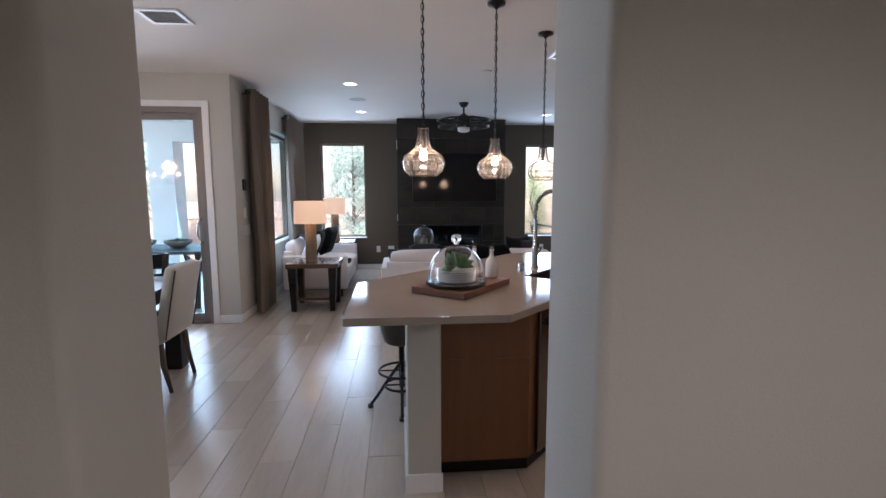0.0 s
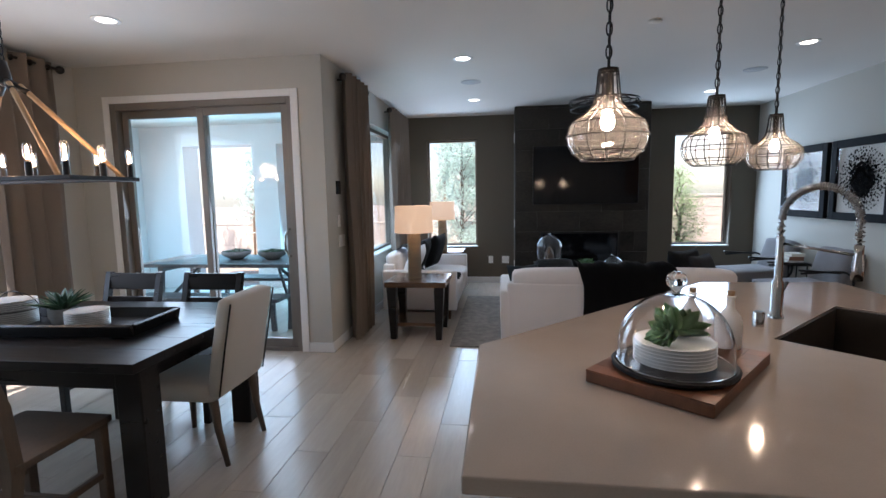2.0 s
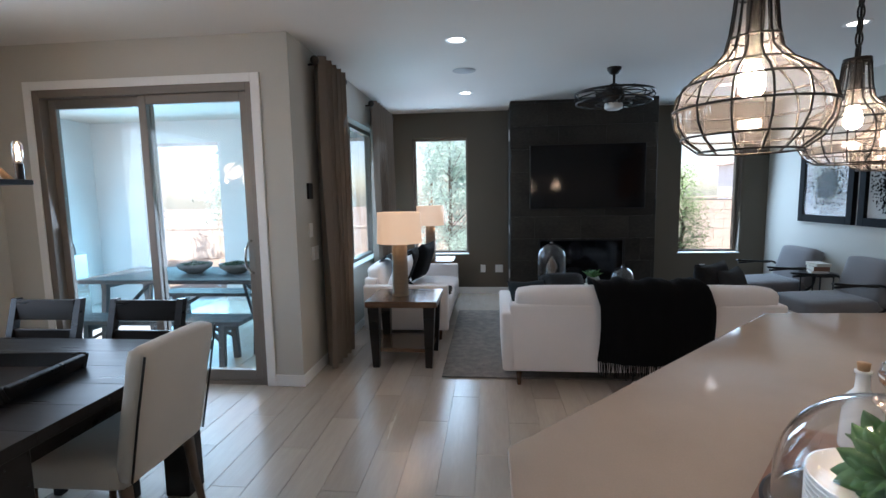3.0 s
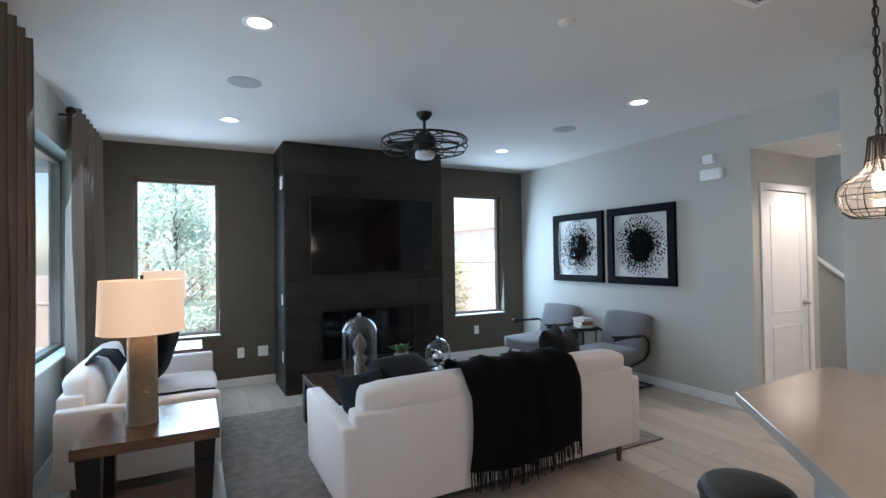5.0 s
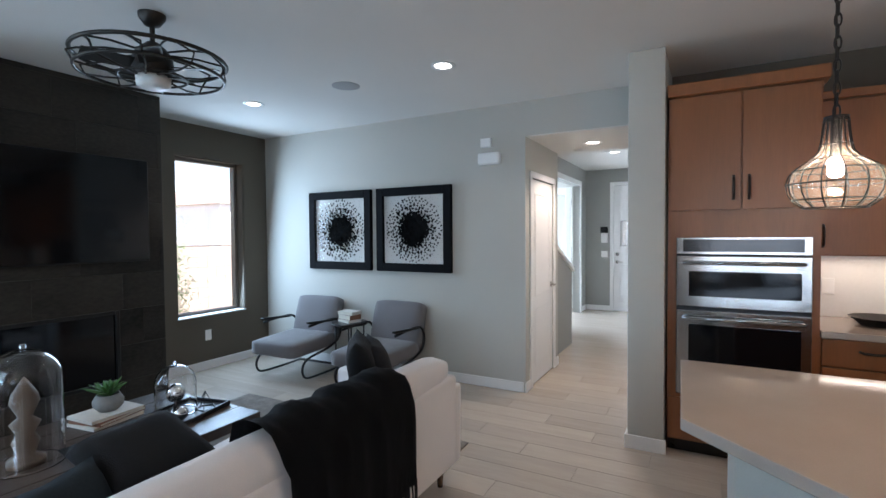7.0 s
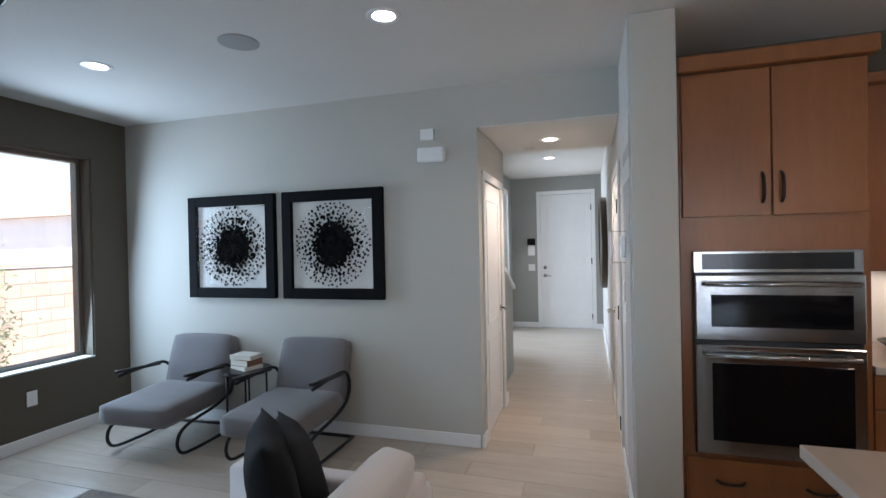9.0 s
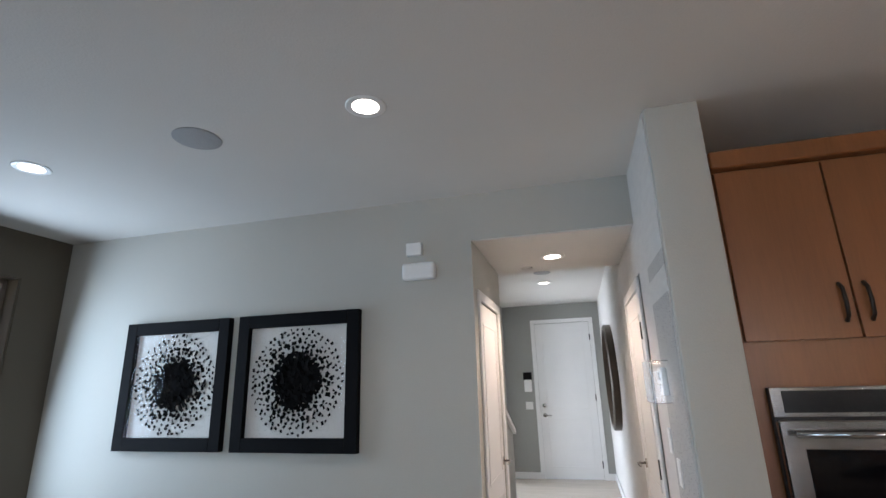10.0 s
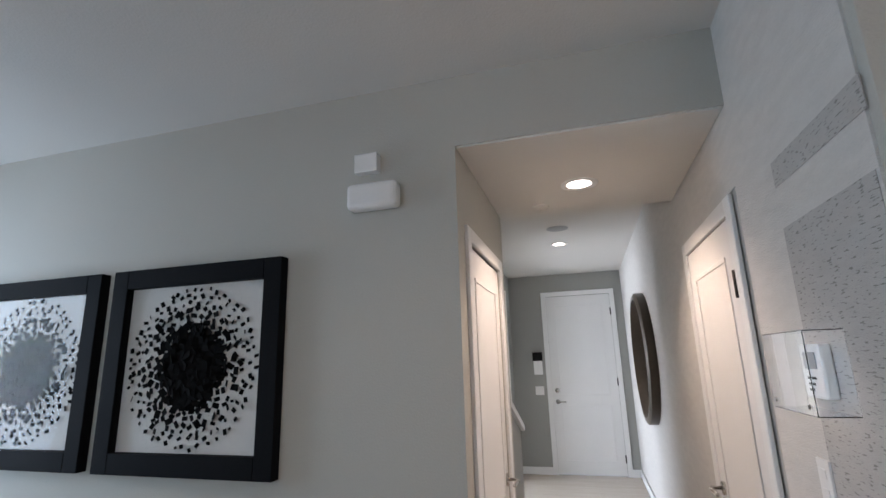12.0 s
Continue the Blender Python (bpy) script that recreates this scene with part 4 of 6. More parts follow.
# tall oven cabinet
oc = thing("oven_cabinet", 2.957, 3.98, 0, 0, "tall honey maple oven cabinet with crown and bronze pulls", "cabinet")
bm = B()
box(bm, 0.02, 0.655, 0.0, 0.835, 0.09, 2.404)
part("body", bm, CABW, oc)
bm = B()
box(bm, 0.06, 0.655, 0.0, 0.835, 0.0, 0.09)
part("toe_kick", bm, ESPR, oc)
bm = B()
box(bm, -0.035, 0.655, -0.03, 0.838, 2.405, 2.488, 0.006)
part("crown", bm, CABW, oc)


def pull(parent, x, y, z, upright, L=0.14):
    m = B()
    if upright:
        tube(m, [(x, y, z - L / 2), (x - 0.022, y, z - L * 0.36), (x - 0.028, y, z), (x - 0.022, y, z + L * 0.36), (x, y, z + L / 2)], 0.008, 8)
    else:
        tube(m, [(x, y - L / 2, z), (x - 0.022, y - L * 0.36, z - 0.004), (x - 0.028, y, z - 0.006), (x - 0.022, y + L * 0.36, z - 0.004), (x, y + L / 2, z)], 0.008, 8)
    return part("pull", m, BRONZE, parent, "dark bronze arched pull", True)


for y0, y1, hy in ((0.012, 0.408, 0.37), (0.416, 0.822, 0.455)):
    bm = B()
    box(bm, 0.0, 0.019, y0, y1, 1.65, 2.396, 0.002)
    d = part("cabinet_door", bm, CABW, oc)
    pull(d, 0.0, hy, 1.79, True, 0.15)
bm = B()
box(bm, 0.0, 0.019, 0.012, 0.822, 0.11, 0.385, 0.002)
d = part("drawer_front", bm, CABW, oc)
for y in (0.22, 0.62):
    pull(d, 0.0, y, 0.275, False, 0.13)
ov = thing("wall_oven", 2.957, 4.025, 0.415, 0, "stainless combination microwave and wall oven with black glass", "oven")
W = 0.735
bm = B()
box(bm, -0.012, 0.019, 0, W, 0, 1.055, 0.003)
part("chassis", bm, BLACKM, ov)
bm = B()
box(bm, -0.02, -0.0125, 0, W, 0.945, 1.055, 0.002)
part("control_panel", bm, STEEL, ov)
bm = B()
box(bm, -0.024, -0.0205, 0.04, W - 0.04, 0.962, 1.043)
part("display", bm, NAVYS, ov)
for z0, z1, nm in ((0.600, 0.935, "microwave_door"), (0.012, 0.575, "oven_door")):
    bm = B()
    box(bm, -0.045, -0.0125, 0.002, W - 0.002, z0, z1, 0.005)
    d = part(nm, bm, STEEL, ov)
    bm = B()
    zt = z1 - (0.10 if nm == "microwave_door" else 0.09)
    zb = z0 + (0.07 if nm == "microwave_door" else 0.075)
    box(bm, -0.049, -0.0455, 0.055, W - 0.075, zb, zt, 0.001)
    part("window", bm, BLACKG, d, "black glass")
    bm = B()
    zh = z1 - 0.045
    tube(bm, [(-0.085, 0.04, zh), (-0.085, W - 0.04, zh)], 0.012, 12)
    for y in (0.07, W - 0.07):
        tube(bm, [(-0.045, y, zh), (-0.085, y, zh)], 0.009, 8)
    part("bar_handle", bm, STEEL, d, "round steel bar", True)
# run of cabinets beyond the oven
lo = thing("base_cabinet", 2.99, 1.5, 0, 0, "honey maple base cabinet with drawers and bronze pulls", "cabinet")
bm = B()
box(bm, 0.02, 0.62, 0, 2.475, 0.09, 0.862)
part("body", bm, CABW, lo)
bm = B()
box(bm, 0.06, 0.62, 0, 2.475, 0.0, 0.09)
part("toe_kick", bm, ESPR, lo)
for k in range(5):
    y0 = 2.47 - (k + 1) * 0.49
    for z0, z1 in ((0.69, 0.855), (0.40, 0.682), (0.10, 0.392)):
        bm = B()
        box(bm, 0.0, 0.019, y0 + 0.004, y0 + 0.486, z0, z1, 0.002)
        d = part("drawer_front", bm, CABW, lo)
        pull(d, 0.0, y0 + 0.245, (z0 + z1) / 2 + 0.02, False, 0.13)
ctk = thing("back_counter", 2.96, 1.5, 0.864, 0, "pale quartz counter along the kitchen wall", "countertop")
bm = B()
box(bm, 0, 0.655, 0, 2.475, 0, 0.04, 0.003, 2)
part("slab", bm, QUARTZ, ctk)
up = thing("wall_cabinet", 3.27, 1.5, 1.345, 0, "honey maple wall cabinets with bronze pulls", "cabinet")
bm = B()
box(bm, 0.02, 0.345, 0, 2.475, 0, 1.0)
part("body", bm, CABW, up)
bm = B()
box(bm, -0.02, 0.345, 0, 2.475, 1.0, 1.055, 0.005)
part("crown", bm, CABW, up)
for k in range(5):
    y0 = 2.47 - (k + 1) * 0.49
    bm = B()
    box(bm, 0.0, 0.019, y0 + 0.004, y0 + 0.486, 0.005, 0.985, 0.002)
    d = part("cabinet_door", bm, CABW, up)
    pull(d, 0.0, y0 + (0.05 if k % 2 else 0.44), 0.13, True)
SPL = mat("white_subway_glass", (0.74, 0.72, 0.69), 0.2, var=0.03, bump=0.0, rnd=0.05)
bm = B()
box(bm, 3.612, 3.62, 1.5, 3.975, 0.905, 1.345)
spb = struct("trim_backsplash", bm, SPL, "white tiled backsplash above the counter", "backsplash")
area("under_cabinet_light", (3.45, 3.0, 1.335), (3.45, 3.0, 0.9), 0.06, 1.9, 2.2, (1.0, 0.85, 0.68)).rotation_mode = "XYZ"
tr = thing("serving_tray", 3.34, 3.60, 0.905, 20, "small dark wooden tray on the back counter", "tray")
bm = B()
lathe(bm, [(0, 0), (0.11, 0), (0.17, 0.05), (0.175, 0.052), (0.165, 0.052), (0.105, 0.008), (0, 0.008)], seg=28)
part("bowl", bm, ESPR, tr, "", True)
ol = thing("wall_outlet", 3.611, 3.83, 1.12, 0, "white outlet plate on the backsplash", "outlet", "wall outlets")
bm = B()
box(bm, -0.006, 0, -0.035, 0.035, -0.057, 0.057, 0.002)
part("plate", bm, PLASTIC, ol)

# ---- pendants ----


def pendant(x, y):
    o = thing("pendant_lamp", x, y, 0, 0, "wire-caged champagne glass pendant lamp on a bronze chain, lit", "pendant lamp", "pendants over the island")
    prof = [(0.030, 1.842), (0.032, 1.815), (0.036, 1.778), (0.043, 1.745), (0.062, 1.722), (0.095, 1.701), (0.115, 1.679), (0.122, 1.652), (0.118, 1.622), (0.103, 1.595), (0.078, 1.575)]
    m = B()
    lathe(m, [(r - 0.003, z) for r, z in prof], seg=32)
    part("glass_globe", m, SMOKE, o, "smoky blown glass", True)
    for i in range(14):
        a = 2 * math.pi * i / 14
        m = B()
        tube(m, [(r * math.cos(a) * 1.01, r * math.sin(a) * 1.01, z) for r, z in prof], 0.0021, 5)
        part("cage_wire", m, BRONZE, o, "", True)
    for r, z in ((0.031, 1.836), (0.039, 1.765), (0.062, 1.722), (0.107, 1.689), (0.1225, 1.648), (0.106, 1.600), (0.079, 1.575)):
        m = B()
        tube(m, [(r * 1.012 * math.cos(a), r * 1.012 * math.sin(a), z) for a in np.linspace(0, 2 * math.pi, 28, endpoint=False)], 0.0021, 5, closed=True)
        part("cage_ring", m, BRONZE, o, "", True)
    m = B()
    lathe(m, [(0, 1.850), (0.031, 1.850), (0.031, 1.842), (0.014, 1.835), (0.014, 1.728), (0, 1.728)], seg=18)
    part("socket", m, BRONZE, o, "", "auto")
    m = B()
    lathe(m, [(0, 1.728), (0.011, 1.727), (0.013, 1.718), (0.018, 1.708), (0.0205, 1.693), (0.019, 1.678), (0.012, 1.668), (0, 1.665)], seg=20)
    part("bulb", m, BULB, o, "glowing filament bulb", True).visible_shadow = True
    m = B()
    lathe(m, [(0, 2.74), (0.062, 2.74), (0.060, 2.725), (0.02, 2.712), (0.012, 2.70), (0, 2.70)], seg=24)
    part("canopy", m, BRONZE, o, "", True)
    z, k = 2.70, 0
    while z > 1.855:
        m = B()
        pts = []
        for a in np.linspace(0, 2 * math.pi, 12, endpoint=False):
            u, v = 0.0085 * math.cos(a), 0.021 * math.sin(a)
            pts.append((u, 0, z - 0.018 + v) if k % 2 else (0, u, z - 0.018 + v))
        tube(m, pts, 0.0026, 5, closed=True)
        part("chain_link", m, BRONZE, o, "", True)
        z -= 0.034
        k += 1
    m = B()
    tube(m, [(0.003, 0.003, 2.70), (0.003, 0.003, 1.845)], 0.003, 5)
    part("cord", m, BRONZE, o, "", True)


for q in ((0.175, 3.155), (0.699, 3.673), (1.217, 4.25)):
    pendant(*q)

# ---- bar stools ----


def stool(x, y, rz):
    o = thing("bar_stool", x, y, 0, rz, "dark leather swivel counter stool on a black iron screw base", "stool", "stools at the island")
    m = B()
    lathe(m, [(0, 0.46), (0.10, 0.46), (0.118, 0.475), (0.132, 0.52), (0.144, 0.58), (0.149, 0.625), (0.143, 0.65), (0.124, 0.664), (0.06, 0.671), (0, 0.672)], seg=36)
    part("seat", m, LEATH, o, "padded brown leather drum seat", True)
    m = B()
    tube(m, [(0.1495 * math.cos(a), 0.1495 * math.sin(a), 0.628) for a in np.linspace(0, 2 * math.pi, 36, endpoint=False)], 0.004, 6, closed=True)
    part("piping", m, LEATH, o, "", True)
    m = B()
    cyl(m, 0, 0, 0.14, 0.465, 0.018, seg=16)
    for i in range(31):
        z = 0.2 + i * 0.008
        lathe(m, [(0.018, z), (0.0215, z + 0.002), (0.018, z + 0.004)], seg=14)
    part("screw_post", m, BLACKM, o, "", "auto")
    for i in range(4):
        a = radians(45 + 90 * i)
        m = B()
        tube(m, [(0.02 * math.cos(a), 0.02 * math.sin(a), 0.30), (0.09 * math.cos(a), 0.09 * math.sin(a), 0.20), (0.17 * math.cos(a), 0.17 * math.sin(a), 0.08), (0.215 * math.cos(a), 0.215 * math.sin(a), 0.02)], 0.011, 8)
        cyl(m, 0.217 * math.cos(a), 0.217 * math.sin(a), 0.0, 0.022, 0.02, seg=12)
        part("leg", m, BLACKM, o, "", True)
    for r, z in ((0.155, 0.26), (0.115, 0.155)):
        m = B()
        tube(m, [(r * math.cos(a), r * math.sin(a), z) for a in np.linspace(0, 2 * math.pi, 32, endpoint=False)], 0.009, 8, closed=True)
        for i in range(4):
            a = radians(45 + 90 * i)
            tube(m, [(0.015 * math.cos(a), 0.015 * math.sin(a), z), (r * math.cos(a), r * math.sin(a), z)], 0.006, 6)
        part("foot_ring", m, BLACKM, o, "", True)


stool(0.035, 3.53, 45)
stool(0.84, 4.50, 45)

# ---- ceiling fixtures ----


def can(x, y, z=H, watts=5.5, colour=(1.0, 0.89, 0.75)):
    o = thing("recessed_light", x, y, z, 0, "round white recessed ceiling light, lit", "ceiling light", "recessed ceiling lights")
    m = B()
    lathe(m, [(0.062, -0.0035), (0.085, -0.0045), (0.092, -0.003), (0.092, 0.0), (0.062, 0.0)], seg=36)
    part("trim_ring", m, PLASTIC, o, "", True)
    m = B()
    lathe(m, [(0, -0.002), (0.062, -0.002), (0.062, 0.0), (0, 0.0)], seg=32)
    part("lens", m, CANLED, o, "glowing lens")
    can_light("can_lamp", (x, y, z - 0.02), watts, colour)


for q in ((2.482, 8.308), (2.482, 6.287), (-0.528, 6.218), (-0.553, 8.222), (-2.929, 4.782)):
    can(*q)
can(2.45, 3.3, H, 12, (1.0, 0.82, 0.62))
can(2.45, 2.2, H, 8, (1.0, 0.82, 0.62))
# Added out-of-view can that brightens the passage walls; this fixture is assumed.
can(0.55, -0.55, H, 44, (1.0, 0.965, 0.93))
can(4.31, 5.58, 2.412, 32, (1.0, 0.85, 0.70))
can(7.06, 5.80, H, 9)


def speaker(x, y, z=H, r=0.115):
    o = thing("ceiling_speaker", x, y, z, 0, "round grey in-ceiling speaker grille", "speaker", "ceiling speakers")
    m = B()
    lathe(m, [(0, -0.006), (r * 0.9, -0.006), (r, -0.003), (r, 0), (0, 0)], seg=36)
    part("grille", m, GREYP, o, "", "auto")


speaker(-0.52, 7.178)
speaker(2.493, 7.21)
speaker(6.40, 5.78, H, 0.10)
for x, y, z in ((0.975, 5.488, H), (4.62, 5.80, 2.412)):
    o = thing("smoke_detector", x, y, z, 0, "small white smoke detector on the ceiling", "smoke detector")
    m = B()
    lathe(m, [(0, -0.016), (0.038, -0.016), (0.047, -0.010), (0.049, 0), (0, 0)], seg=28)
    part("housing", m, CEIL, o, "", "auto")


def vent(x, y):
    o = thing("ceiling_vent", x, y, H, 0, "white louvred square ceiling air vent", "air vent", "ceiling vents")
    m = B()
    for q in ((-0.15, 0.15, -0.15, -0.115), (-0.15, 0.15, 0.115, 0.15), (-0.15, -0.115, -0.115, 0.115), (0.115, 0.15, -0.115, 0.115)):
        box(m, q[0], q[1], q[2], q[3], -0.012, 0, 0.002)
    part("frame", m, PLASTIC, o)
    m = B()
    box(m, -0.115, 0.115, -0.115, 0.115, -0.002, 0)
    part("backing", m, BLACKM, o)
    for i in range(7):
        m = B()
        box(m, -0.115, 0.115, -0.014, 0.014, -0.001, 0.001, 0, 1, pose(0, -0.098 + i * 0.0327, -0.009, 35))
        part("slat", m, PLASTIC, o)


vent(-1.63, 4.12)
vent(1.60, 4.79)

# caged ceiling fan
fan = thing("ceiling_fan", 0.966, 7.308, H, 0, "dark bronze caged ceiling fan with frosted light, at rest", "ceiling fan")
bm = B()
lathe(bm, [(0, 0), (0.07, 0), (0.068, -0.02), (0.04, -0.06), (0.014, -0.07), (0.012, -0.17), (0, -0.17)], seg=28)
part("canopy", bm, BRONZE, fan, "", "auto")
bm = B()
lathe(bm, [(0, -0.155), (0.03, -0.155), (0.07, -0.19), (0.10, -0.23), (0.105, -0.31), (0.085, -0.345), (0, -0.345)], seg=32)
part("motor_housing", bm, BRONZE, fan, "", "auto")
bm = B()
lathe(bm, [(0, -0.41), (0.06, -0.41), (0.085, -0.395), (0.088, -0.345), (0, -0.345)], seg=32)
part("light_lens", bm, FANLED, fan, "frosted glass lens", True)
for r, z, t in ((0.375, -0.25, 0.011), (0.36, -0.335, 0.009), (0.17, -0.35, 0.007)):
    bm = B()
    tube(bm, [(r * math.cos(a), r * math.sin(a), z) for a in np.linspace(0, 2 * math.pi, 56, endpoint=False)], t, 8, closed=True)
    part("cage_ring", bm, BRONZE, fan, "", True)
for i in range(10):
    a = 2 * math.pi * i / 10
    c, s = math.cos(a), math.sin(a)
    c2, s2 = math.cos(a + 0.28), math.sin(a + 0.28)
    bm = B()
    tube(bm, [(0.09 * c, 0.09 * s, -0.215), (0.22 * c, 0.22 * s, -0.215), (0.35 * c, 0.35 * s, -0.235), (0.385 * c2, 0.385 * s2, -0.285), (0.36 * c2, 0.36 * s2, -0.335), (0.25 * c2, 0.25 * s2, -0.35), (0.09 * c, 0.09 * s, -0.35)], 0.006, 6)
    part("cage_spoke", bm, BRONZE, fan, "", True)
for i in range(5):
    bm = B()
    box(bm, 0.10, 0.335, -0.06, 0.06, -0.003, 0.003, 0.002, 1, pose(0, 0, -0.29, 0, 0, i * 72 + 20) @ pose(0, 0, 0, 14))
    part("blade", bm, BRONZE, fan)

# ---- wall fittings ----


def plate(name, at, facing, w, h, label, category, material=PLASTIC, t=0.008, holes=True, bev=0.003):
    """A fitting on a wall; facing is the way its face looks, in degrees round z (0 looks to -y)."""
    o = thing(name, *at, facing, label, category)
    m = B()
    box(m, -w / 2, w / 2, -t, 0, -h / 2, h / 2, min(bev, t / 3), 3)
    part("cover", m, material, o)
    if holes:
        for dz in (-h * 0.2, h * 0.2):
            m = B()
            box(m, -0.014, 0.014, -t - 0.0015, -t + 0.0005, dz - 0.012, dz + 0.012, 0.0006)
            part("socket_face", m, TRIM, o)
    return o


for x in (-0.378, -0.135, 2.823):
    plate("wall_outlet", (x, 9.537, 0.385), 0, 0.075 if x != -0.135 else 0.115, 0.118, "white outlet plate on the taupe wall", "outlet")
plate("thermostat", (-1.77, 6.128, 1.563), 90, 0.09, 0.13, "dark square thermostat on the wall", "thermostat", BLACKM, 0.02, False)
for y, z in ((6.125, 1.238), (6.15, 1.036), (6.24, 1.036)):
    plate("light_switch", (-1.77, y, z), 90, 0.075, 0.118, "white light switch plate", "light switch")
plate("vent_cover", (0.003, 8.95, 2.30), -90, 0.16, 0.14, "small white cover on the fireplace side", "vent cover", holes=False)
plate("light_switch", (0.003, 8.95, 1.02), -90, 0.06, 0.115, "white switch on the fireplace side", "light switch")
plate("light_switch", (0.003, 8.95, 0.40), -90, 0.06, 0.115, "white outlet on the fireplace side", "outlet")
em = plate("emergency_light", (3.68, 6.42, 2.23), -90, 0.225, 0.115, "white rounded emergency light box on the wall", "emergency light", t=0.07, holes=False, bev=0.022)
plate("door_chime", (3.68, 6.455, 2.385), -90, 0.105, 0.085, "small white chime box on the wall", "chime", t=0.045, holes=False)
kp = plate("alarm_keypad", (9.05, 6.30, 1.46), -90, 0.12, 0.28, "white alarm keypad with dark display by the door", "keypad", t=0.03, holes=False)
bm = B()
box(bm, -0.07, 0.07, -0.036, -0.03, 0.05, 0.17, 0.002)
part("display", bm, NAVYS, kp)
plate("light_switch", (9.05, 6.30, 1.10), -90, 0.12, 0.118, "white double switch plate", "light switch")
o = thing("sign_holder", 3.31, 5.066, 1.50, 180, "clear acrylic holder box on the textured wall", "sign holder")
for q in ((-0.13, 0.13, -0.085, -0.083, -0.095, 0.095), (-0.13, -0.128, -0.083, -0.003, -0.095, 0.095), (0.128, 0.13, -0.083, -0.003, -0.095, 0.095),
          (-0.128, 0.128, -0.083, -0.003, 0.093, 0.095), (-0.128, 0.128, -0.083, -0.003, -0.095, -0.093)):
    bm = B()
    box(bm, *q, 0.0005)
    part("acrylic_pane", bm, SHELL, o).visible_shadow = False
bm = B()
box(bm, -0.055, 0.055, -0.03, -0.0025, -0.065, 0.065, 0.006, 2)
th = part("thermostat_body", bm, PLASTIC, o)
bm = B()
box(bm, -0.03, 0.03, -0.032, -0.0301, 0.005, 0.045)
part("display", bm, GREYP, th, "grey display")
for i in range(3):
    bm = B()
    box(bm, -0.025, 0.015 - 0.01 * i, -0.0315, -0.0301, -0.02 - i * 0.014, -0.014 - i * 0.014)
    part("lettering_bar", bm, BLACKM, th)
for dx in (-0.1, 0.1):
    bm = B()
    tube(bm, [(dx, -0.088, -0.075), (dx, -0.0855, -0.075)], 0.006, 10)
    part("screw", bm, CHROME, o, "", True)
for x, z in ((3.27, 1.10), (3.42, 1.22)):
    plate("light_switch", (x, 5.066, z), 180, 0.07, 0.118, "white switch plate on the textured wall", "light switch")
plate("wallpaper_strip", (3.155, 5.066, 2.035), 180, 0.47, 0.075, "grey flecked wallpaper strip on the pale wall", "wallpaper", FLECK, 0.002, False)
plate("wallpaper_sheet", (3.165, 5.066, 0.995), 180, 0.45, 1.77, "grey flecked wallpaper sheet on the pale wall", "wallpaper", FLECK, 0.002, False)
plate("light_switch", (-0.68, 1.13, 1.0), 0, 0.12, 0.118, "white double switch plate by the passage", "light switch")

mr = thing("round_mirror", 6.85, 5.066, 1.53, 180, "large round mirror in a thick dark frame", "mirror")
bm = B()
ring = [(0.60, -0.0), (0.60, 0.07), (0.575, 0.085), (0.54, 0.085), (0.53, 0.03), (0.53, 0.0)]
lathe(bm, ring, seg=64, m=pose(0, 0, 0, 90))
part("frame", bm, GOLDW, mr, "dark brassy wood rim", "auto")
bm = B()
lathe(bm, [(0, 0.02), (0.535, 0.02)], seg=64, m=pose(0, 0, 0, 90))
part("mirror_glass", bm, MIRROR, mr)

# framed paper-chip pictures
ra = random.Random(12)


def picture(y0, y1):
    w, h = y1 - y0, 0.90
    o = thing("framed_art", 3.68, (y0 + y1) / 2, 1.56, -90, "black-framed radial burst of dark paper chips on white", "picture", "pair of framed pictures")
    m = B()
    f = 0.088
    for q in ((-w / 2, -w / 2 + f, -h / 2, h / 2), (w / 2 - f, w / 2, -h / 2, h / 2), (-w / 2 + f, w / 2 - f, -h / 2, -h / 2 + f), (-w / 2 + f, w / 2 - f, h / 2 - f, h / 2)):
        box(m, q[0], q[1], -0.05, 0, q[2], q[3], 0.003)
    part("frame", m, FRAMEB, o)
    m = B()
    box(m, -w / 2 + f, w / 2 - f, -0.012, 0, -h / 2 + f, h / 2 - f)
    part("backing", m, PAPER, o, "ivory paper")
    m = B()
    rr = 0.035
    R = min(w, h) / 2 - f - 0.022
    k = 0
    while rr < R:
        f_ = rr / R
        size = 0.034 if f_ < 0.52 else (0.024 if f_ < 0.76 else 0.0165)
        n = max(6, int(2 * math.pi * rr / (size * (0.95 if f_ < 0.52 else (1.55 if f_ < 0.76 else 2.6)))))
        for i in range(n):
            a = 2 * math.pi * (i + ra.uniform(-0.25, 0.25)) / n + k
            r2 = rr + ra.uniform(-0.010, 0.010)
            sz = ra.uniform(0.7, 1.2) * size * 0.62
            q = pose(r2 * math.cos(a), -0.014 - ra.uniform(0, 0.010), r2 * math.sin(a)) @ pose(0, 0, 0, ra.uniform(-25, 25), ra.uniform(0, 360), ra.uniform(-20, 20))
            box(m, -sz, sz, -0.0012, 0.0012, -sz * 0.72, sz * 0.72, 0, 1, q)
        rr += 0.022 if f_ < 0.52 else 0.030
        k += 0.37
    lathe(m, [(0, 0.012), (0.155, 0.012), (0.15, 0.014), (0, 0.018)], seg=20, m=pose(0, 0, 0, 90))
    part("paper_chips", m, INK, o, "dark torn paper chips")
    m = B()
    box(m, -w / 2 + f, w / 2 - f, -0.043, -0.040, -h / 2 + f, h / 2 - f)
    g = part("glass", m, ARTG, o)
    g.visible_shadow = False


picture(7.845, 8.755)
picture(6.84, 7.765)

# ---- curtains ----


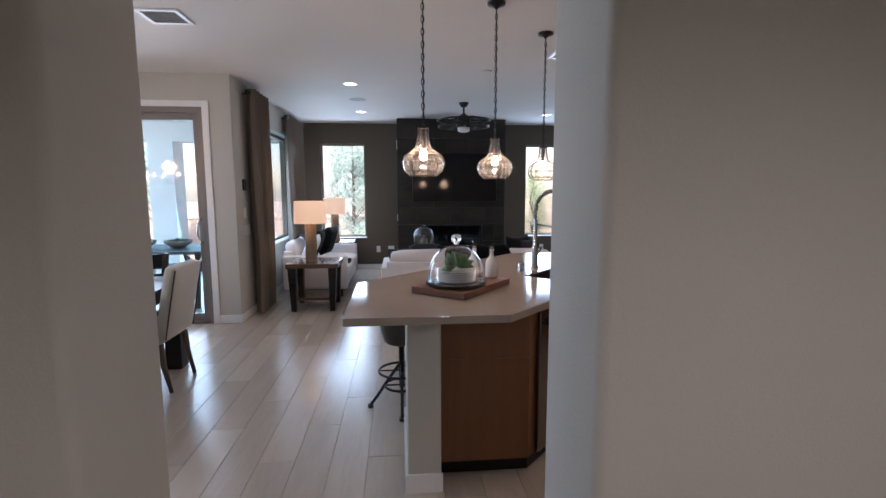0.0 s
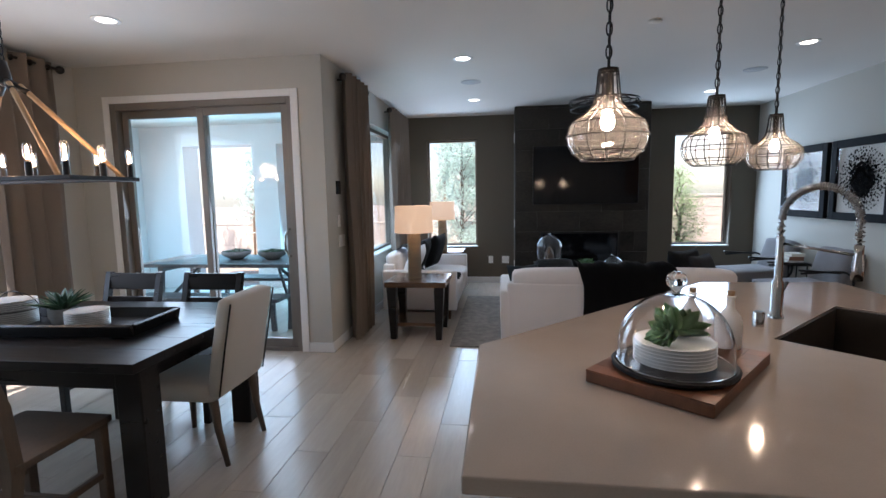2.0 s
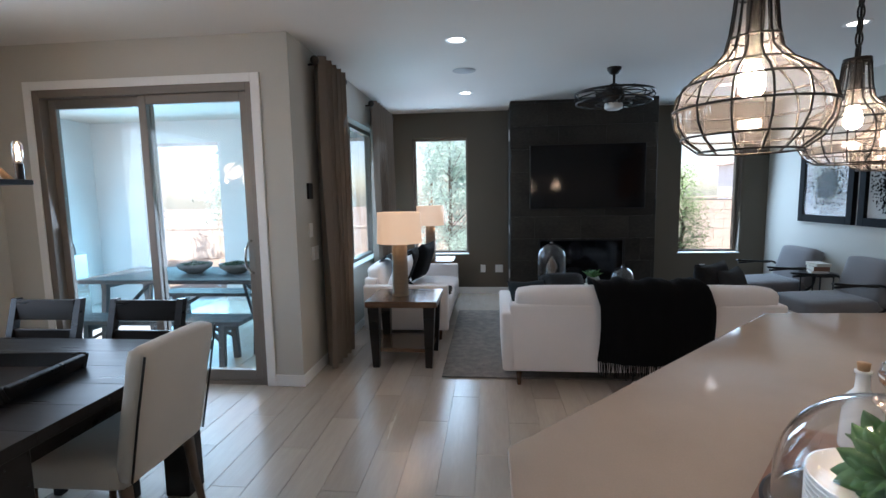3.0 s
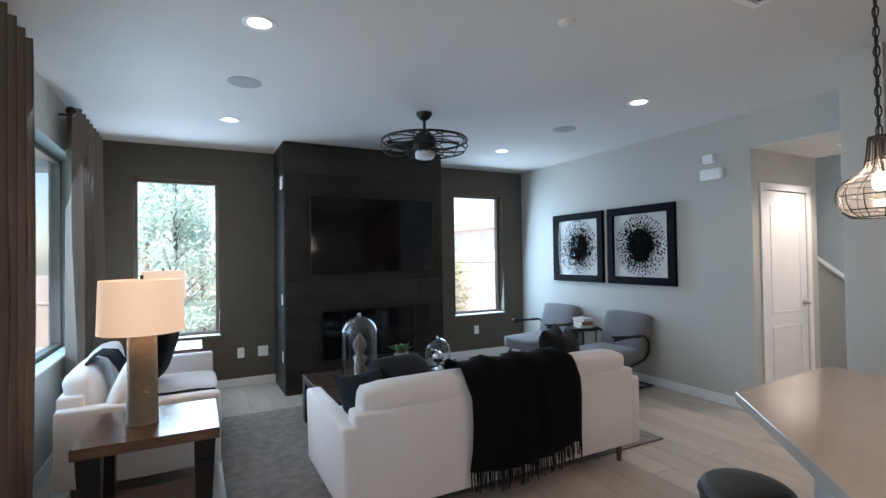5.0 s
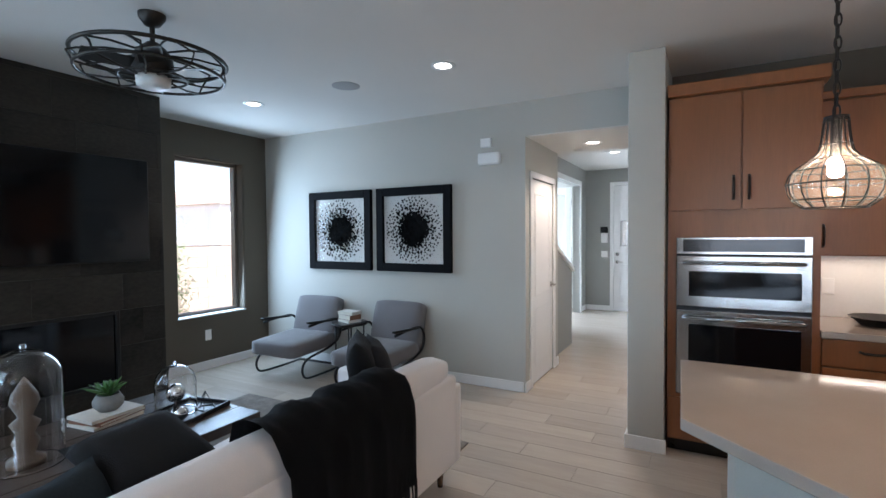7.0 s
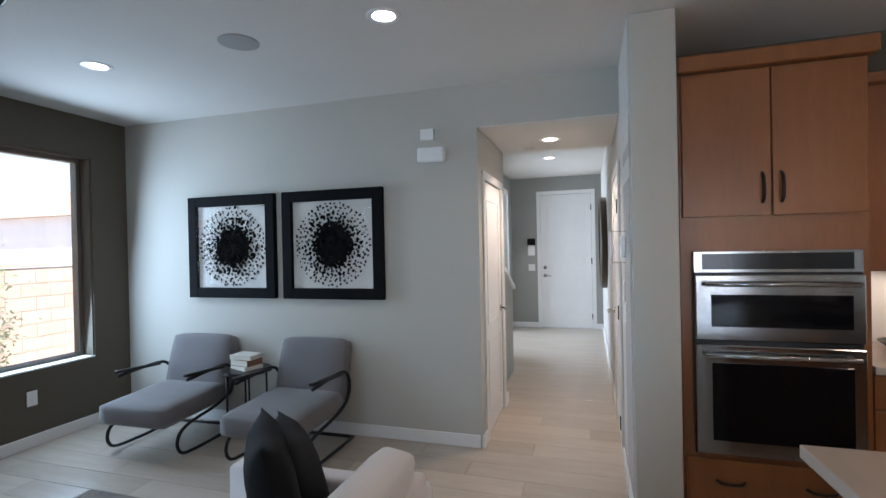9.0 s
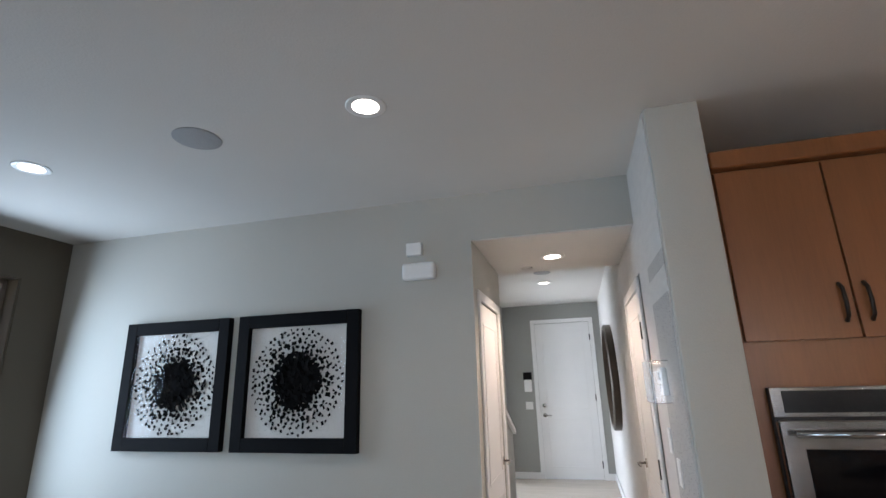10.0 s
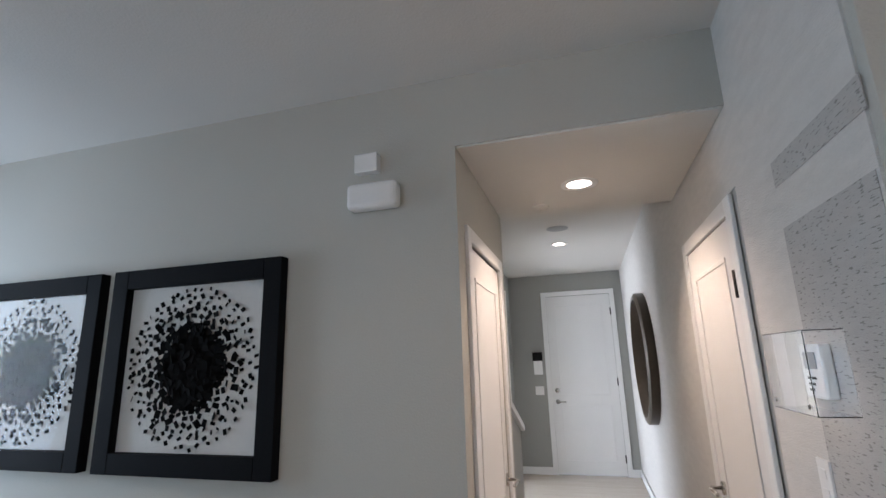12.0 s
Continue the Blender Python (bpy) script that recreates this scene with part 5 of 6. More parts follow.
def curtain(name, x, y0, y1, z0, z1, folds, label, seed):
    o = thing(name, x, (y0 + y1) / 2, 0, 0, label, "curtain", "taupe curtains")
    m = B()
    n, L = folds * 14, y1 - y0
    r = random.Random(seed)
    ph = [r.uniform(-0.5, 0.5) for _ in range(6)]
    cols = []
    for i in range(n + 1):
        t = i / n
        col = []
        for k in range(13):
            v = k / 12
            z = z0 + (z1 - z0) * v
            amp = 0.058 + 0.012 * math.sin(3 * v + ph[0])
            a = 2 * math.pi * folds * t + 0.5 * math.sin(5 * v + 9 * t + ph[1]) * (1 - v)
            yy = -L / 2 + L * t + 0.012 * math.sin(2 * a) + 0.02 * math.sin(4 * v + ph[2]) * (1 - v)
            xx = amp * math.sin(a)
            col.append((xx, yy, z))
        cols.append(col)
    front = [[m.verts.new((p[0] + 0.002, p[1], p[2])) for p in c] for c in cols]
    back = [[m.verts.new((p[0] - 0.002, p[1], p[2])) for p in c] for c in cols]
    for i in range(n):
        for k in range(12):
            m.faces.new((front[i][k], front[i + 1][k], front[i + 1][k + 1], front[i][k + 1]))
            m.faces.new((back[i][k], back[i][k + 1], back[i + 1][k + 1], back[i + 1][k]))
    for c in (0, n):
        for k in range(12):
            m.faces.new((front[c][k], front[c][k + 1], back[c][k + 1], back[c][k]))
    bmesh.ops.recalc_face_normals(m, faces=m.faces[:])
    part("cloth", m, CURT, o, "", True)
    for i in range(folds * 2):
        m = B()
        t = (i + 0.5) / (folds * 2)
        tube(m, [(0, -L / 2 + L * t, z1 - 0.05 + 0.0), (0.0, -L / 2 + L * t + 0.004, z1 - 0.05)], 0.026, 14)
        part("grommet", m, BRONZE, o, "", True)
    return o


curtain("curtain", -1.665, 6.18, 6.84, 0.012, 2.66, 5, "floor-length taupe grommet curtain beside the loveseat", 1)
curtain("curtain", -1.675, 8.05, 9.12, 0.012, 2.66, 7, "floor-length taupe grommet curtain in the corner", 2)
curtain("curtain", -4.13, 4.86, 5.50, 0.012, 2.70, 4, "floor-length taupe grommet curtain by the dining window", 3)
for x, y0, y1, z in ((-1.67, 6.13, 6.90, 2.61), (-1.67, 7.99, 9.17, 2.61), (-4.13, 4.80, 5.58, 2.655)):
    o = thing("curtain_rod", x, y0, z, 0, "short dark bronze curtain rod with ball finials", "curtain rod")
    m = B()
    tube(m, [(0, 0, 0), (0, y1 - y0, 0)], 0.014, 12)
    part("rod", m, BRONZE, o, "", True)
    for y in (0, y1 - y0):
        m = B()
        bmesh.ops.create_uvsphere(m, u_segments=16, v_segments=10, radius=0.036, matrix=pose(0, y, 0))
        part("finial", m, BRONZE, o, "", True)
    for y in (0.12, y1 - y0 - 0.12):
        m = B()
        tube(m, [(0, y, 0), (-0.105 if x > -2 else -0.118, y, 0)], 0.009, 8)
        part("bracket", m, BRONZE, o, "", True)

# ---- living room ----
rug = thing("area_rug", 0.87, 7.2, 0, 0, "thick mottled grey wool area rug under the sofas", "rug")
bm = B()
box(bm, -1.55, 1.55, -1.13, 1.17, 0.001, 0.016, 0.006, 2)
part("rug_surface", bm, RUGM, rug)


def sofa(name, x, y, rz, w, depth, seats, label, legs=True):
    """A track-arm sofa; its back lies along y = 0 and it faces +y."""
    o = thing(name, x, y, 0, rz, label, "sofa")
    zb = 0.13
    m = B()
    box(m, 0.08, w - 0.08, 0.05, depth - 0.02, zb, 0.30, 0.02, 3)
    part("base", m, IVORY, o, "", "auto")
    m = B()
    box(m, 0.055, w - 0.055, 0.0, 0.14, zb, 0.665, 0.022, 3, pose(0, 0, 0) @ pose(0, 0.02, 0, 0, 0, 0))
    part("back_frame", m, IVORY, o, "", "auto")
    for x0 in (0.0, w - 0.105):
        m = B()
        lean = 0.035 if x0 == 0 else -0.035
        t = bmesh.new()
        box(t, x0, x0 + 0.105, 0.02, depth, zb, 0.60, 0.022, 3)
        for v in t.verts:
            if v.co.z > 0.3:
                v.co.x -= lean * (v.co.z - 0.3)
                v.co.y += 0.0
        me = bpy.data.meshes.new("t")
        t.to_mesh(me)
        t.free()
        m.from_mesh(me)
        bpy.data.meshes.remove(me)
        part("arm", m, IVORY, o, "", "auto")
    sw = (w - 0.23) / seats
    for i in range(seats):
        m = B()
        cushion(m, 0.115 + i * sw + 0.004, 0.115 + (i + 1) * sw - 0.004, 0.16, depth + 0.01, 0.30, 0.455, 0.045, 0.018)
        part("seat_cushion", m, IVORY, o, "", True)
        m = B()
        cushion(m, 0.105 + i * sw + 0.003, 0.125 + (i + 1) * sw - 0.003, -0.085, 0.085, 0, 0.355, 0.05, 0.014, pose(0, 0.165, 0.43, 10))
        part("back_cushion", m, IVORY, o, "tufted ivory back cushion", True)
    for lx in (0.13, w - 0.13):
        for ly in (0.10, depth - 0.10):
            m = B()
            cyl(m, lx, ly, 0.0 if rz else 0.0, zb, 0.016, 0.024, 14)
            part("leg", m, RECL, o, "tapered wooden leg", True)
    return o


sofa("sofa", -0.18, 5.87, 0, 2.13, 0.92, 2, "ivory upholstered sofa on wooden legs with tufted back cushions")
sofa("loveseat", -1.60, 8.62, -90, 1.62, 0.90, 2, "ivory upholstered loveseat under the window")


def throw(x0, x1, yb, ytop, label, seed):
    """A knitted throw laid over a sofa back: drop behind, top, and front, with a fringe."""
    o = thing("throw_blanket", x0, yb, 0, 0, label, "blanket")
    r = random.Random(seed)
    path = [(-0.015, 0.29), (-0.018, 0.42), (-0.016, 0.56), (-0.014, 0.66), (-0.008, 0.71), (-0.006, 0.76), (0.012, 0.812), (0.06, 0.842), (0.13, 0.846), (0.195, 0.825), (0.235, 0.76), (0.258, 0.66), (0.275, 0.56), (0.31, 0.492), (0.45, 0.487), (0.62, 0.487)]
    n = 26
    grid = []
    for i in range(n + 1):
        t = i / n
        col = []
        for j, (y, z) in enumerate(path):
            fold = 0.012 * math.sin(t * 21 + j * 0.25) + 0.008 * math.sin(t * 47 + j)
            slope = 0.05 * (1 - t) if j < 3 else 0
            xx = (x1 - x0) * t + 0.03 * math.sin(j * 0.6) + (0.02 * (j < 4) * (4 - j) / 4)
            col.append(Vector((xx, y - abs(fold) * 1.3 if j < 4 else y, z - slope - (0.06 * math.sin(t * 3) if j == 0 else 0) + (fold if 6 <= j <= 9 else 0))))
        grid.append(col)
    m = B()
    vs = [[m.verts.new(p) for p in c] for c in grid]
    for i in range(n):
        for j in range(len(path) - 1):
            m.faces.new((vs[i][j], vs[i][j + 1], vs[i + 1][j + 1], vs[i + 1][j]))
    bmesh.ops.solidify(m, geom=m.faces[:], thickness=0.007)
    bmesh.ops.recalc_face_normals(m, faces=m.faces[:])
    part("knit_cloth", m, BLACKF, o, "", True)
    m = B()
    for i in range(64):
        t = (i + 0.5) / 64
        a = grid[min(int(t * n), n - 1)][0].lerp(grid[min(int(t * n) + 1, n)][0], t * n - int(t * n))
        L = r.uniform(0.07, 0.12)
        dx = r.uniform(-0.012, 0.012)
        tube(m, [a + Vector((0, 0, 0.012)), a + Vector((dx * 0.4, -0.002, -L * 0.5)), a + Vector((dx, 0.0, -L))], 0.0045, 5)
    part("fringe", m, BLACKF, o, "knotted black fringe", True)


throw(0.51, 1.34, 5.875, 0.8, "black knitted throw with fringe draped over the sofa back", 5)


def cush(x, y, z, rx, rz, s, material, label):
    o = thing("throw_pillow", x, y, z, rz, label, "pillow", "throw pillows")
    m = B()
    pillow(m, s, s, 0.16, pose(0, 0, s / 2, rx))
    part("cover", m, material, o, "", True)
    return o


TEALF = mat("charcoal_teal_weave", (0.020, 0.026, 0.030), 0.92, var=0.2, fine=120, bump=0.5, bscale=260, spec=0.15)
cush(0.05, 6.26, 0.466, -30, 16, 0.33, TEALF, "dark charcoal teal throw pillow on the sofa")
cush(0.36, 6.36, 0.50, -66, 6, 0.40, BLACKF, "black throw pillow leaning on another on the sofa")
cush(1.56, 6.33, 0.475, -10, 38, 0.45, BLACKF, "black square throw pillow on the sofa")
pl = cush(1.72, 6.34, 0.475, -14, 44, 0.40, CHARF, "charcoal windowpane plaid throw pillow on the sofa")
cush(-1.22, 7.2, 0.475, -25, -90, 0.42, IVORY, "cream throw pillow on the loveseat")
cush(-1.22, 7.62, 0.475, -22, -90, 0.46, BLACKF, "black throw pillow on the loveseat")
cush(-1.10, 8.05, 0.475, -18, -100, 0.48, BLACKF, "black square throw pillow on the loveseat")


lb = thing("throw_blanket", -1.42, 7.30, 0, 0, "black knitted throw over the loveseat back and seat", "blanket")
bm = B()
path = [(-0.10, 0.60), (-0.06, 0.80), (0.0, 0.845), (0.07, 0.83), (0.14, 0.72), (0.20, 0.56), (0.28, 0.50), (0.42, 0.492), (0.58, 0.49), (0.70, 0.475), (0.735, 0.36)]
cols = []
for i in range(15):
    t = i / 14
    cols.append([bm.verts.new((x + 0.012 * math.sin(t * 17 + k), -0.02 + 0.34 * t + 0.05 * math.sin(k * 0.7), z + 0.010 * abs(math.sin(t * 11 + k * 0.8)))) for k, (x, z) in enumerate(path)])
for i in range(14):
    for k in range(len(path) - 1):
        bm.faces.new((cols[i][k], cols[i][k + 1], cols[i + 1][k + 1], cols[i + 1][k]))
bmesh.ops.solidify(bm, geom=bm.faces[:], thickness=0.008)
bmesh.ops.recalc_face_normals(bm, faces=bm.faces[:])
part("knit_cloth", bm, BLACKF, lb, "", True)


def end_table(x, y, label):
    o = thing("end_table", x, y, 0, 0, label, "side table", "end tables")
    for i in range(4):
        m = B()
        box(m, -0.315, 0.315, -0.29 + i * 0.145 + 0.0003, -0.29 + (i + 1) * 0.145 - 0.0003, 0.545, 0.60, 0.0012)
        part("top_board", m, RECL, o, "", False)
    m = B()
    box(m, -0.255, 0.255, -0.23, 0.23, 0.13, 0.165, 0.004)
    part("lower_shelf", m, RECL, o)
    for sx in (-1, 1):
        for sy in (-1, 1):
            m = B()
            vs = []
            for z, cx, cy, r in ((0, 0.235, 0.24, 0.030), (0.545, 0.245, 0.235, 0.05)):
                vs.append([m.verts.new((sx * cx + a * r, sy * cy + b * r, z)) for a, b in ((-1, -1), (1, -1), (1, 1), (-1, 1))])
            m.faces.new(vs[0][::-1])
            m.faces.new(vs[1])
            for k in range(4):
                m.faces.new((vs[0][k], vs[0][(k + 1) % 4], vs[1][(k + 1) % 4], vs[1][k]))
            part("leg", m, ESPR, o)


end_table(-1.05, 6.545, "reclaimed wood end table with black tapered legs and shelf")
end_table(-1.10, 9.10, "reclaimed wood end table with black tapered legs in the corner")


def table_lamp(x, y, label):
    o = thing("table_lamp", x, y, 0.60, 0, label, "table lamp", "pair of table lamps")
    m = B()
    prof = [(0, 0), (0.078, 0), (0.078, 0.012)]
    for i in range(60):
        z = 0.012 + i * 0.0078
        prof += [(0.076 - 0.006 * i / 60, z + 0.002), (0.073 - 0.006 * i / 60, z + 0.006)]
    prof += [(0.066, 0.485), (0, 0.485)]
    lathe(m, prof, seg=32)
    part("base", m, LAMPB, o, "ribbed tan column base", "auto")
    m = B()
    cyl(m, 0, 0, 0.485, 0.75, 0.006, seg=10)
    part("stem", m, BRONZE, o, "", True)
    m = B()
    lathe(m, [(0.205, 0.485), (0.195, 0.765), (0.193, 0.765), (0.203, 0.485), (0.205, 0.485)], seg=48)
    part("shade", m, SHADE, o, "glowing cream linen drum shade", True)
    m = B()
    lathe(m, [(0, 0.765), (0.006, 0.765), (0.009, 0.785), (0, 0.795)], seg=12)
    part("finial", m, BRONZE, o, "", True)
    bulb_light("table_lamp_bulb", (x, y, 1.2), 2.2, (1.0, 0.72, 0.45), 0.05)


table_lamp(-1.10, 6.55, "tan ribbed table lamp with lit cream drum shade")
table_lamp(-1.13, 9.12, "tan ribbed table lamp with lit cream drum shade in the corner")

# coffee table with its things
cf = thing("coffee_table", 0.70, 7.47, 0, 0, "heavy dark reclaimed wood coffee table", "coffee table")
for i in range(5):
    bm = B()
    box(bm, -0.69, 0.69, -0.475 + i * 0.19 + 0.001, -0.475 + (i + 1) * 0.19 - 0.001, 0.36, 0.42, 0.004)
    part("top_board", bm, DKRECL, cf)
for sx in (-0.64, 0.64):
    for sy in (-0.42, 0.42):
        bm = B()
        box(bm, sx - 0.05, sx + 0.05, sy - 0.05, sy + 0.05, 0.015, 0.36, 0.005)
        part("leg", bm, DKRECL, cf)
dome("display_dome", 0.39, 7.44, 0.42, 0.148, 0.555, "tall clear glass display dome with wooden finial inside", False)
fn = thing("wood_finial", 0.39, 7.44, 0.42, 0, "turned pale wooden finial under the dome", "ornament")
bm = B()
lathe(bm, [(0, 0), (0.075, 0), (0.075, 0.03), (0.035, 0.05), (0.055, 0.11), (0.035, 0.15), (0.06, 0.20), (0.026, 0.23), (0.058, 0.30), (0.05, 0.34), (0.015, 0.40), (0, 0.42)], seg=28)
part("turning", bm, GREYW, fn, "", True)
trc = thing("coffee_tray", 1.08, 7.36, 0.42, 12, "black oval tray on the coffee table", "tray")
bm = B()
box(bm, -0.27, 0.27, -0.16, 0.16, 0, 0.008, 0.003)
for q in ((-0.27, 0.27, -0.16, -0.15), (-0.27, 0.27, 0.15, 0.16), (-0.27, -0.26, -0.15, 0.15), (0.26, 0.27, -0.15, 0.15)):
    box(bm, q[0], q[1], q[2], q[3], 0.008, 0.03, 0.002)
part("tray", bm, BLACKM, trc)
for i, (dx, rz, mt) in enumerate(((0, 8, BOOKA), (0.01, 14, BOOKB), (0, 5, BOOKA))):
    o = thing("magazine", 0.87 + dx, 7.70, 0.42 + i * 0.019, rz, "magazine in a flat stack on the coffee table", "book", "stacked magazines")
    bm = B()
    box(bm, -0.15, 0.15, -0.115, 0.115, 0, 0.003)
    box(bm, -0.15, 0.15, -0.115, 0.115, 0.015, 0.018)
    box(bm, -0.15, -0.147, -0.115, 0.115, 0.003, 0.015)
    part("cover", bm, mt, o)
    bm = B()
    box(bm, -0.147, 0.146, -0.112, 0.112, 0.003, 0.015)
    part("pages", bm, PAGES, o)
pt = thing("plant_pot", 0.88, 7.70, 0.478, 0, "round grey concrete pot on the magazines", "pot")
bm = B()
lathe(bm, [(0, 0), (0.05, 0), (0.078, 0.03), (0.08, 0.06), (0.06, 0.095), (0.052, 0.095), (0.055, 0.08), (0, 0.08)], seg=28)
part("pot", bm, CONC, pt, "", True)
rosette("succulent", 0.88, 7.70, 0.557, 0.12, "spiky green succulent in the concrete pot", PLANT, 24, 0.8, 0.8)
dome("small_dome", 1.13, 7.44, 0.4285, 0.115, 0.29, "small clear glass dome with a globe ornament", False)
for k, (x, y, z, r, nm) in enumerate(((1.13, 7.44, 0.475, 0.055, "globe_ornament"), (1.06, 7.28, 0.4685, 0.040, "mercury_ball"))):
    o = thing(nm, x, y, z, 0, "dark mirrored glass ball on the tray", "ornament")
    bm = B()
    bmesh.ops.create_uvsphere(bm, u_segments=24, v_segments=16, radius=r)
    part("ball", bm, CHROME, o, "", True)
    if k == 0:
        o.location.z = 0.4285 + r + 0.06
        bm = B()
        cyl(bm, 0, 0, -r - 0.06, -r + 0.003, 0.02, 0.008, 14)
        part("foot", bm, BRONZE, o, "", True)
o = thing("wire_ornament", 1.25, 7.33, 0.4265, 10, "small black wire geometric ornament on the tray", "ornament")
bm = B()
tp = Vector((0, 0, 0.11))
cor = [Vector((0.06 * math.cos(a), 0.06 * math.sin(a), 0.004)) for a in np.linspace(0, 2 * math.pi, 5, endpoint=False)]
for i in range(5):
    tube(bm, [cor[i], tp], 0.0025, 5)
    tube(bm, [cor[i], cor[(i + 1) % 5]], 0.0025, 5)
part("wire", bm, BLACKM, o)

# cantilever lounge chairs


def lounge(x, y, rz):
    """Faces -x before turning; its middle at the origin."""
    o = thing("lounge_chair", x, y, 0, rz, "grey wool cantilever lounge chair with black tube frame", "armchair", "grey lounge chairs")
    m = B()
    cushion(m, -0.40, 0.28, -0.295, 0.295, -0.078, 0.078, 0.03, 0.012, pose(0, 0, 0.345, 0, -2))
    part("seat_cushion", m, GREYF, o, "", True)
    m = B()
    cushion(m, -0.08, 0.08, -0.295, 0.295, 0, 0.48, 0.045, 0.012, pose(0.26, 0, 0.33, 0, 16))
    part("backrest", m, GREYF, o, "", True)
    for s in (-1, 1):
        yy = s * 0.318
        m = B()
        pts = [(0.36, yy, 0.012 + 0.014), (-0.20, yy, 0.026), (-0.28, yy, 0.05), (-0.315, yy, 0.12), (-0.29, yy, 0.20), (-0.20, yy, 0.245), (0.10, yy, 0.275), (0.27, yy, 0.33), (0.325, yy, 0.41), (0.32, yy, 0.51), (0.26, yy, 0.575), (0.16, yy, 0.59), (-0.20, yy, 0.565)]
        fine = []
        for a, b in zip(pts, pts[1:]):
            for k in range(3):
                fine.append(Vector(a).lerp(Vector(b), k / 3))
        fine.append(Vector(pts[-1]))
        for _ in range(2):
            fine = [fine[0]] + [(fine[i - 1] + fine[i] * 2 + fine[i + 1]) / 4 for i in range(1, len(fine) - 1)] + [fine[-1]]
        tube(m, fine, 0.0125, 10)
        part("side_frame", m, BLACKM, o, "", True)
        m = B()
        box(m, -0.22, 0.19, yy - 0.022, yy + 0.022, -0.012, 0.012, 0.009, 3, pose(0, 0, 0.586, 0, 4))
        part("armrest", m, ESPR, o, "black padded armrest", "auto")
    m = B()
    tube(m, [(0.36, -0.318, 0.026), (0.36, 0.318, 0.026)], 0.0125, 10)
    part("rear_bar", m, BLACKM, o, "", True)
    return o


lounge(3.19, 8.50, 3)
lounge(3.21, 7.42, 0)
st = thing("drink_table", 3.40, 7.96, 0, 0, "small round dark-topped metal drink table between chairs", "side table")
bm = B()
lathe(bm, [(0, 0.545), (0.19, 0.545), (0.195, 0.555), (0.19, 0.568), (0, 0.568)], seg=36)
part("top", bm, ESPR, st, "", "auto")
for i in range(4):
    a = radians(45 + 90 * i)
    bm = B()
    tube(bm, [(0.15 * math.cos(a), 0.15 * math.sin(a), 0), (0.15 * math.cos(a), 0.15 * math.sin(a), 0.546)], 0.008, 8)
    part("leg", bm, BLACKM, st, "", True)
for i, (w, d, h, mt) in enumerate(((0.22, 0.16, 0.03, BOOKA), (0.20, 0.15, 0.05, BOOKB), (0.21, 0.15, 0.035, BOOKA))):
    z = 0.568 + (0, 0.03, 0.08)[i]
    o = thing("book", 3.41, 7.97, z, 70 + i * 9, "hardback book stacked on the drink table", "book", "books on the drink table")
    bm = B()
    box(bm, -w / 2, w / 2, -d / 2, d / 2, 0, 0.003)
    box(bm, -w / 2, w / 2, -d / 2, d / 2, h - 0.003, h - 0.0002)
    box(bm, -w / 2, -w / 2 + 0.003, -d / 2, d / 2, 0.003, h - 0.003)
    part("cover", bm, mt, o)
    bm = B()
    box(bm, -w / 2 + 0.003, w / 2 - 0.004, -d / 2 + 0.004, d / 2 - 0.004, 0.003, h - 0.003)
    part("pages", bm, PAGES, o)

# ---- dining ----
dt = thing("dining_table", -2.86, 4.01, 0, 0, "long espresso-stained wooden dining table with square legs", "dining table")
for i in range(6):
    bm = B()
    box(bm, -1.10, 1.10, -0.60 + i * 0.2 + 0.0002, -0.60 + (i + 1) * 0.2 - 0.0002, 0.715, 0.76, 0.0012)
    part("top_plank", bm, ESPR, dt)
bm = B()
for q in ((-0.98, 0.98, -0.50, -0.47), (-0.98, 0.98, 0.47, 0.50), (-0.98, -0.95, -0.47, 0.47), (0.95, 0.98, -0.47, 0.47)):
    box(bm, q[0], q[1], q[2], q[3], 0.60, 0.714)
part("apron", bm, ESPR, dt)
for sx in (-0.99, 0.99):
    for sy in (-0.45, 0.45):
        bm = B()
        box(bm, sx - 0.065, sx + 0.065, sy - 0.065, sy + 0.065, 0, 0.7145, 0.006)
        part("leg", bm, ESPR, dt)


